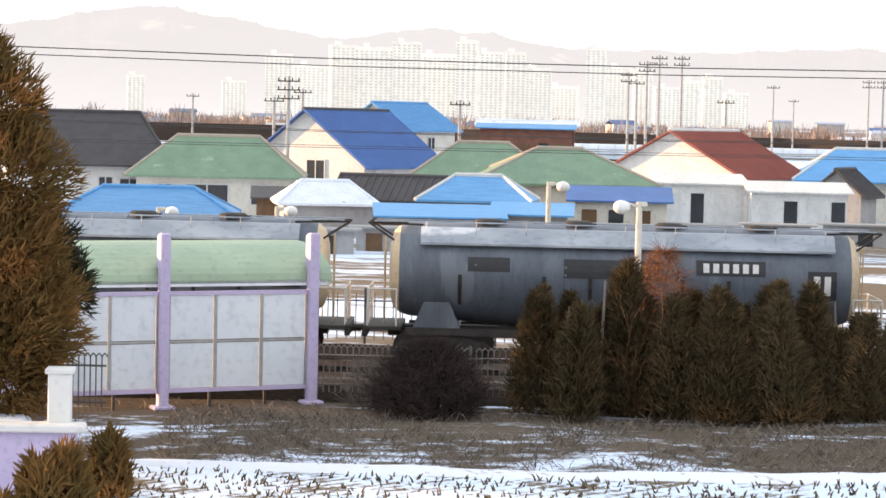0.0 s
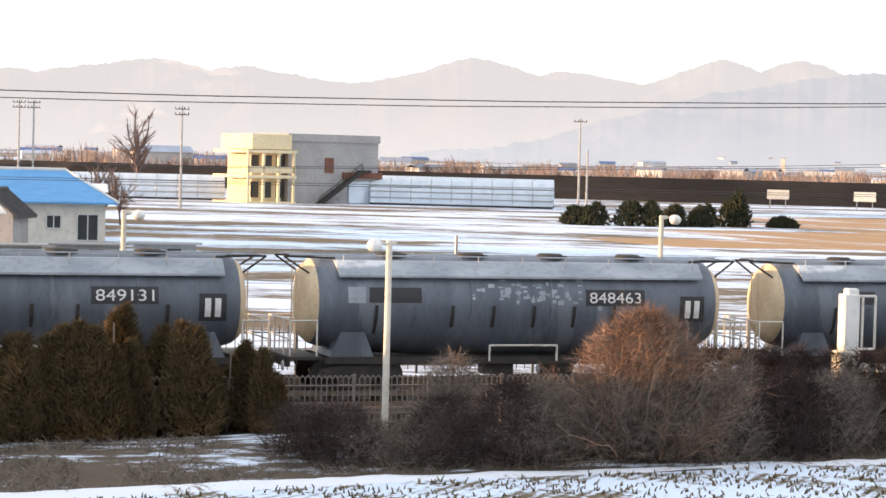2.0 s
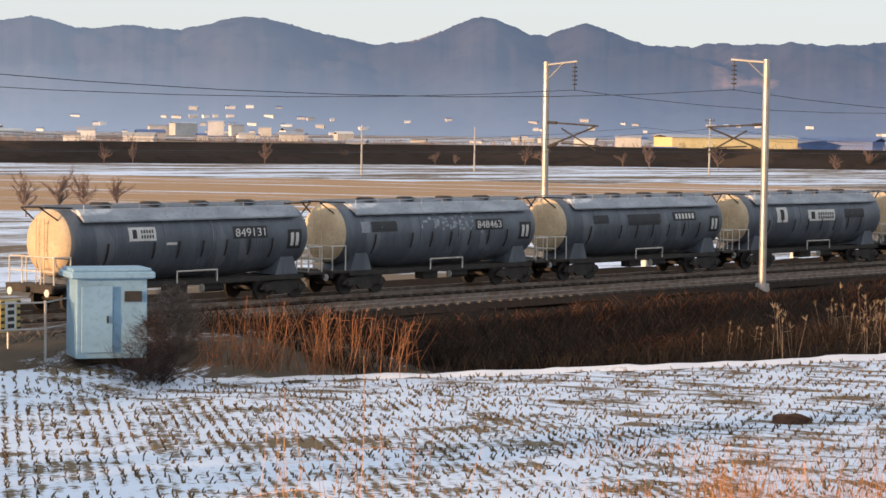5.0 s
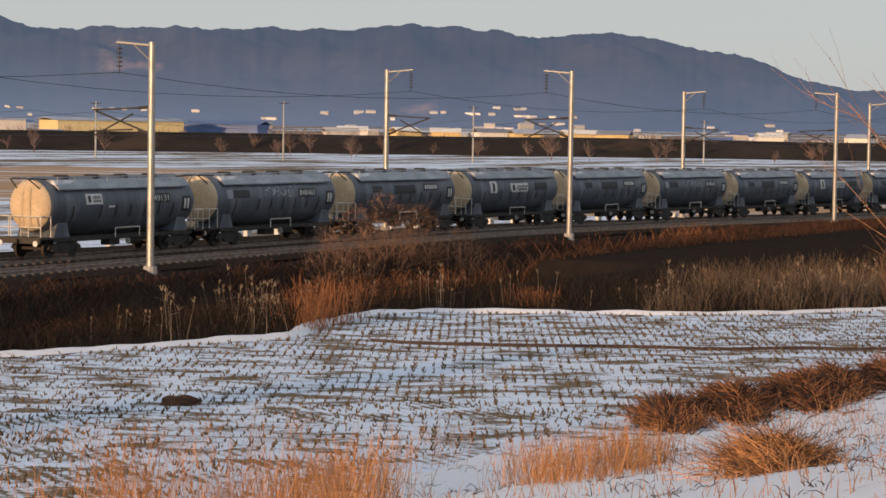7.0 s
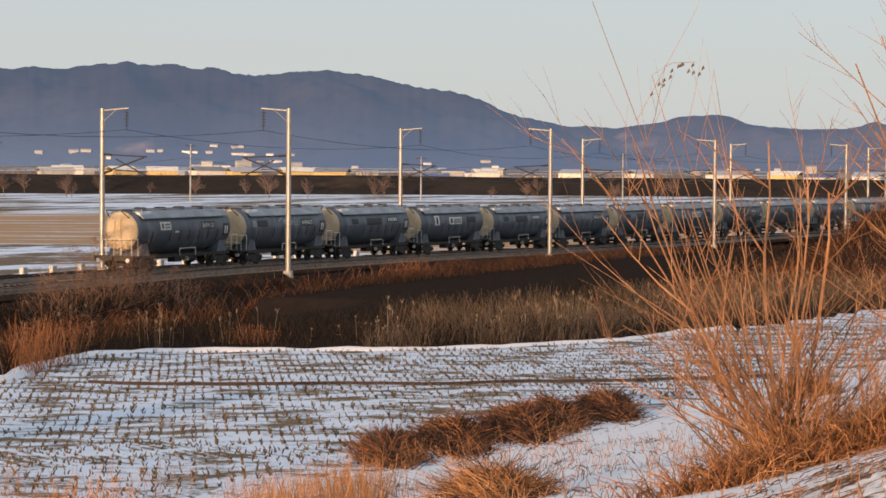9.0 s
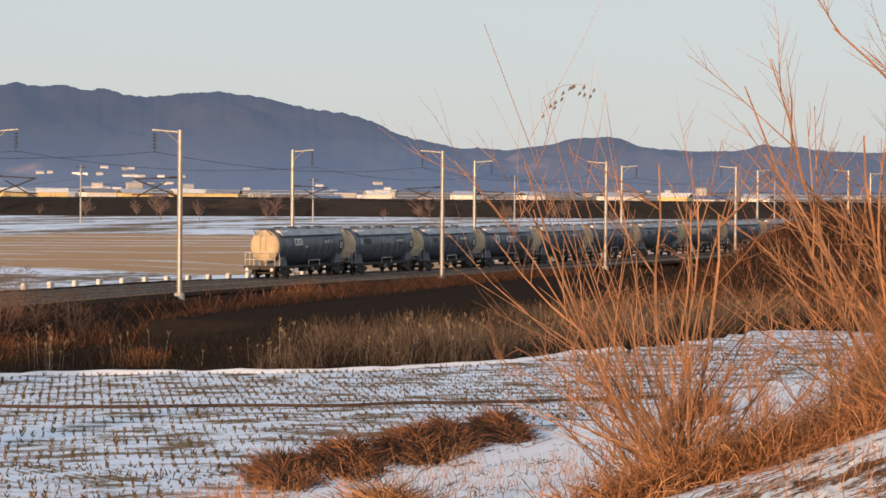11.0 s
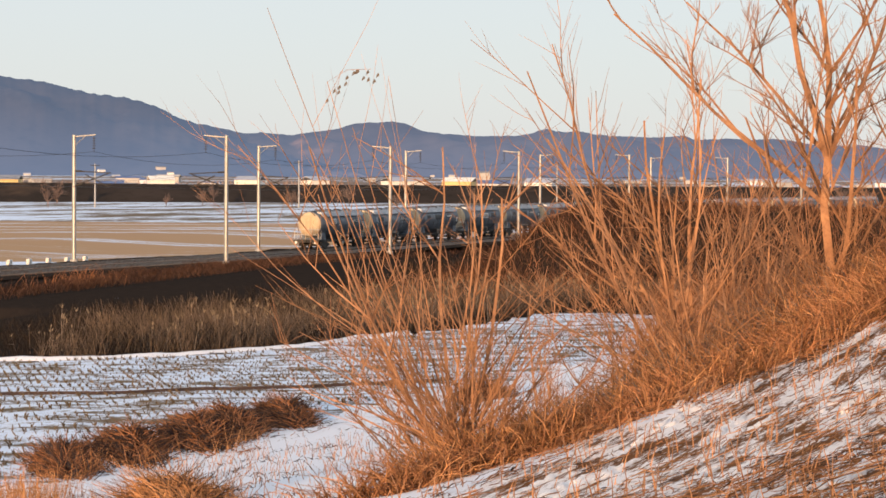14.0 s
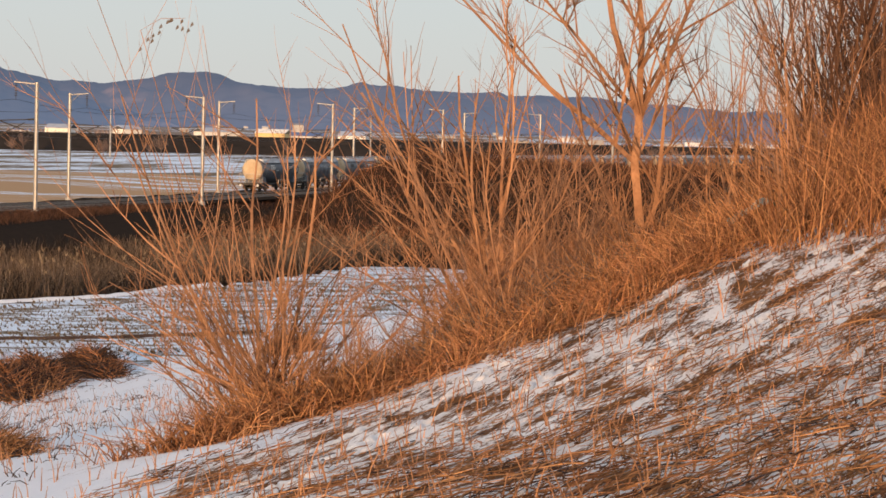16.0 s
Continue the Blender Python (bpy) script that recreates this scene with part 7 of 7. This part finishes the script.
def saplings():
    sapling((28.6, 2.75), 8, 5.2, 0.040, 600, (0.05, 0.2), 0.85, "many-stemmed leafless orange-brown sapling", 6)
    sapling((28.7, 2.7), 5, 6.0, 0.022, 611, (0.0, 0.30), 0.2, "long thin leafless whips above the sapling", 3, 1, "sapling", 0.06)
    sapling((28.9, 2.6), 40, 3.0, 0.021, 601, (0.0, 0.15), 2.6, "low spreading leafless shrub at the sapling's foot", 6, wander=0.2, foot=0.4)
    sapling((31.8, -0.1), 8, 5.6, 0.040, 602, (0.05, 0.42), 0.5, "leafless orange-brown sapling leaning over the bank", 6)
    sapling((32.6, 0.2), 24, 3.0, 0.020, 607, (0.0, 0.3), 2.2, "low spreading leafless shrub at the sapling's foot", 6, wander=0.2, foot=0.5)
    sapling((37.0, -1.6), 20, 3.0, 0.018, 608, (0.0, 0.3), 1.4, "low spreading leafless shrub below the forked tree", 6, wander=0.2, foot=0.6)
    for k, (x, y, n, w, h) in enumerate(((28.7, 2.6, 900, 1.3, 0.8), (29.6, 1.4, 700, 1.2, 0.6), (31.6, 0.3, 900, 1.4, 0.8), (33.4, -0.6, 900, 1.5, 0.8), (35.4, -1.2, 900, 1.6, 0.9), (37.4, -2.2, 1100, 1.7, 1.0), (39.5, -3.6, 1000, 1.8, 1.1), (42.0, -5.0, 1000, 2.0, 1.2))):
        underbrush((x, y), n, w, h, 700 + k, "tangle of orange dead stems round the saplings")
    rng = random.Random(603)
    # forked tree
    x, y = 37.6, -2.4
    t = thing("bare_bank_tree", pose(x, y, ground_at(x, y) - 0.1), "forked leafless tree with orange-lit bark", "tree", "bank saplings")
    st = Strands()
    trunk = [Vector((0, 0, 0)), Vector((0.0, -0.05, 0.9)), Vector((0.02, 0.06, 1.9)), Vector((0.0, 0.02, 2.7))]
    st.add(trunk, 0.09, 0.065)
    st.part("trunk", M_BARK, t)
    for d, ln, r, q in (((0.05, 0.28, 1), 4.4, 0.075, 3), ((0, 0.06, 1), 4.2, 0.07, 3), ((0.1, -0.36, 1), 4.0, 0.055, 3), ((0, 0.95, 0.75), 4.6, 0.05, 2), ((0.2, 0.75, 0.9), 3.8, 0.04, 3), ((-0.1, -0.5, 1), 3.0, 0.03, 2), ((0, 0.5, 1), 3.2, 0.035, 2), ((0.05, 0.42, 1), 3.6, 0.05, 0), ((0, -0.22, 1), 4.2, 0.05, 0), ((0.1, 0.75, 1), 3.0, 0.035, 0), ((0, -0.5, 1), 3.2, 0.035, 0)):
        st = Strands()
        branch(st, rng, trunk[q], d, ln, r, 3, 5, 0.14, 0.03)
        st.part("limb", M_BARK, t)
    for k, (x, y, n, h) in enumerate(((36.5, -1.0, 6, 4.2), (39.5, -4.3, 6, 5.0), (41.0, -5.4, 7, 5.5), (38.5, -5.6, 6, 4.6), (44, -6.6, 8, 6.0), (42.0, -7.4, 7, 5.2), (47, -5.0, 8, 5.5), (35.2, -4.6, 5, 3.4), (50, -8, 8, 6.0), (46, -9, 8, 5.5), (43.0, -2.0, 5, 3.2), (48.0, 0.5, 6, 3.0), (54.0, 3.0, 6, 2.8))):
        sapling((x, y), n, h, 0.028, 620 + k, (0.0, 0.1), 0.3, "slim leafless saplings in orange evening light", 5)
    # dense older stems along the crest
    for k, (x, y, n, h) in enumerate(((40.5, -5.8, 7, 6.5), (42.6, -6.3, 8, 7.2), (45.2, -7.2, 8, 7.6), (47.5, -7.4, 8, 7.4), (43.6, -8.2, 8, 6.8), (49.5, -9.4, 8, 7.6), (39.6, -6.6, 6, 5.6))):
        sapling((x, y), n, h, 0.046, 660 + k, (0.0, 0.05), 0.62, "dense dark leafless stems on the crest of the bank", 6, bark=M_OLDBARK)
    # a few dead leaves on one thin stem
    c = thing("leafy_twig", pose(28.4, 3.9, 7.62), "thin twig with a few dark dead leaves", "twig")
    st = Strands()
    st.add([Vector((0.2, -0.6, -2.8)), Vector((0.1, 0.1, -1.0)), Vector((0, 0.45, 0.2)), Vector((0, 0.2, 0.35)), Vector((0, -0.1, 0.36))], 0.008, 0.003)
    st.part("twig", M_BARK, c)
    rng = random.Random(77)
    for k in range(14):
        bm = bmesh.new()
        p = Vector((0, 0.42 - 0.045 * k + rng.uniform(-.04, .04), 0.05 + 0.28 * min(1, k / 7) + rng.uniform(-.1, .06)))
        poly(bm, [p + Vector(v) for v in ((0, 0, 0), (0.02, 0.025, -0.03), (0, 0.03, -0.07), (-0.01, -0.015, -0.04))])
        part("leaf", bm, M_TWIG, c)


saplings()


def last_bits():
    # crumpled green sheet caught in the reeds
    x, y = along_bank(36.5, 7.3)
    b = thing("plastic_sheet", pose(x, y, ground_at(x, y) + 0.15, 0, 0, 95), "crumpled grey-green plastic sheet caught in reeds", "sheet")
    rng = random.Random(9)
    bm = bmesh.new()
    grid = [[bm.verts.new((i * 0.13 - 0.6, j * 0.14 - 0.3, 0.42 * math.exp(-((i - 4) / 3.2) ** 2) + rng.uniform(-.06, .06))) for j in range(5)] for i in range(10)]
    for i in range(9):
        for j in range(4):
            bm.faces.new((grid[i][j], grid[i + 1][j], grid[i + 1][j + 1], grid[i][j + 1]))
    part("sheet", bm, mat("grey_green_plastic", (0.22, 0.30, 0.25), (0.13, 0.19, 0.17), 5, 0.35), b)
    # white marker stones beyond the line
    stone = None
    for k in range(26):
        x, y, th = track(104 + k * 3.4, -8.6)
        if stone is None:
            stone = thing("marker_stone", pose(x, y, -0.75 - drop(104), 0, 0, 0), "small white marker stone beside the line", "marker stone", "marker stones")
            bm = bmesh.new()
            box(bm, 0, 0, 0.45, 0.55, 0.3, 0.9, bevel=0.04)
            part("block", bm, M_WHITE, stone)
        else:
            copy_thing(stone, pose(x, y, -0.75 - drop(104 + k * 3.4), 0, 0, -math.degrees(th)))
    # earth ridge across the field and a small soil mound
    st = Strands()
    pts = [Vector((float(np.interp(y, (8.0, 12.4, 18.5, 26.0, 30.2), (81.5, 78.0, 74.2, 72.2, 72.2))), float(y))) for y in np.arange(8.0, 30.3, 1.1)]
    st.add([Vector((p.x + noise.noise((p.x, 0, 0)) * 0.3, p.y, ground_at(p.x, p.y) + 0.02)) for p in pts], 0.09, 0.09)
    tagged(st.part("earth_ridge", M_DARKTWIG), "low dark earth ridge between two plots", "earth ridge", kind="structure")
    bm = bmesh.new()
    bmesh.ops.create_icosphere(bm, subdivisions=3, radius=1.0, matrix=Matrix.Diagonal((0.75, 0.45, 0.2, 1)))
    for v in bm.verts:
        v.co += v.co.normalized() * noise.noise(v.co * 4) * 0.22
    tagged(part("soil_mound", bm, M_VERGEGRASS, at=pose(53.7, 27.7, ground_at(53.7, 27.7))), "small mound of dark soil in the field", "soil mound")


last_bits()


motions()
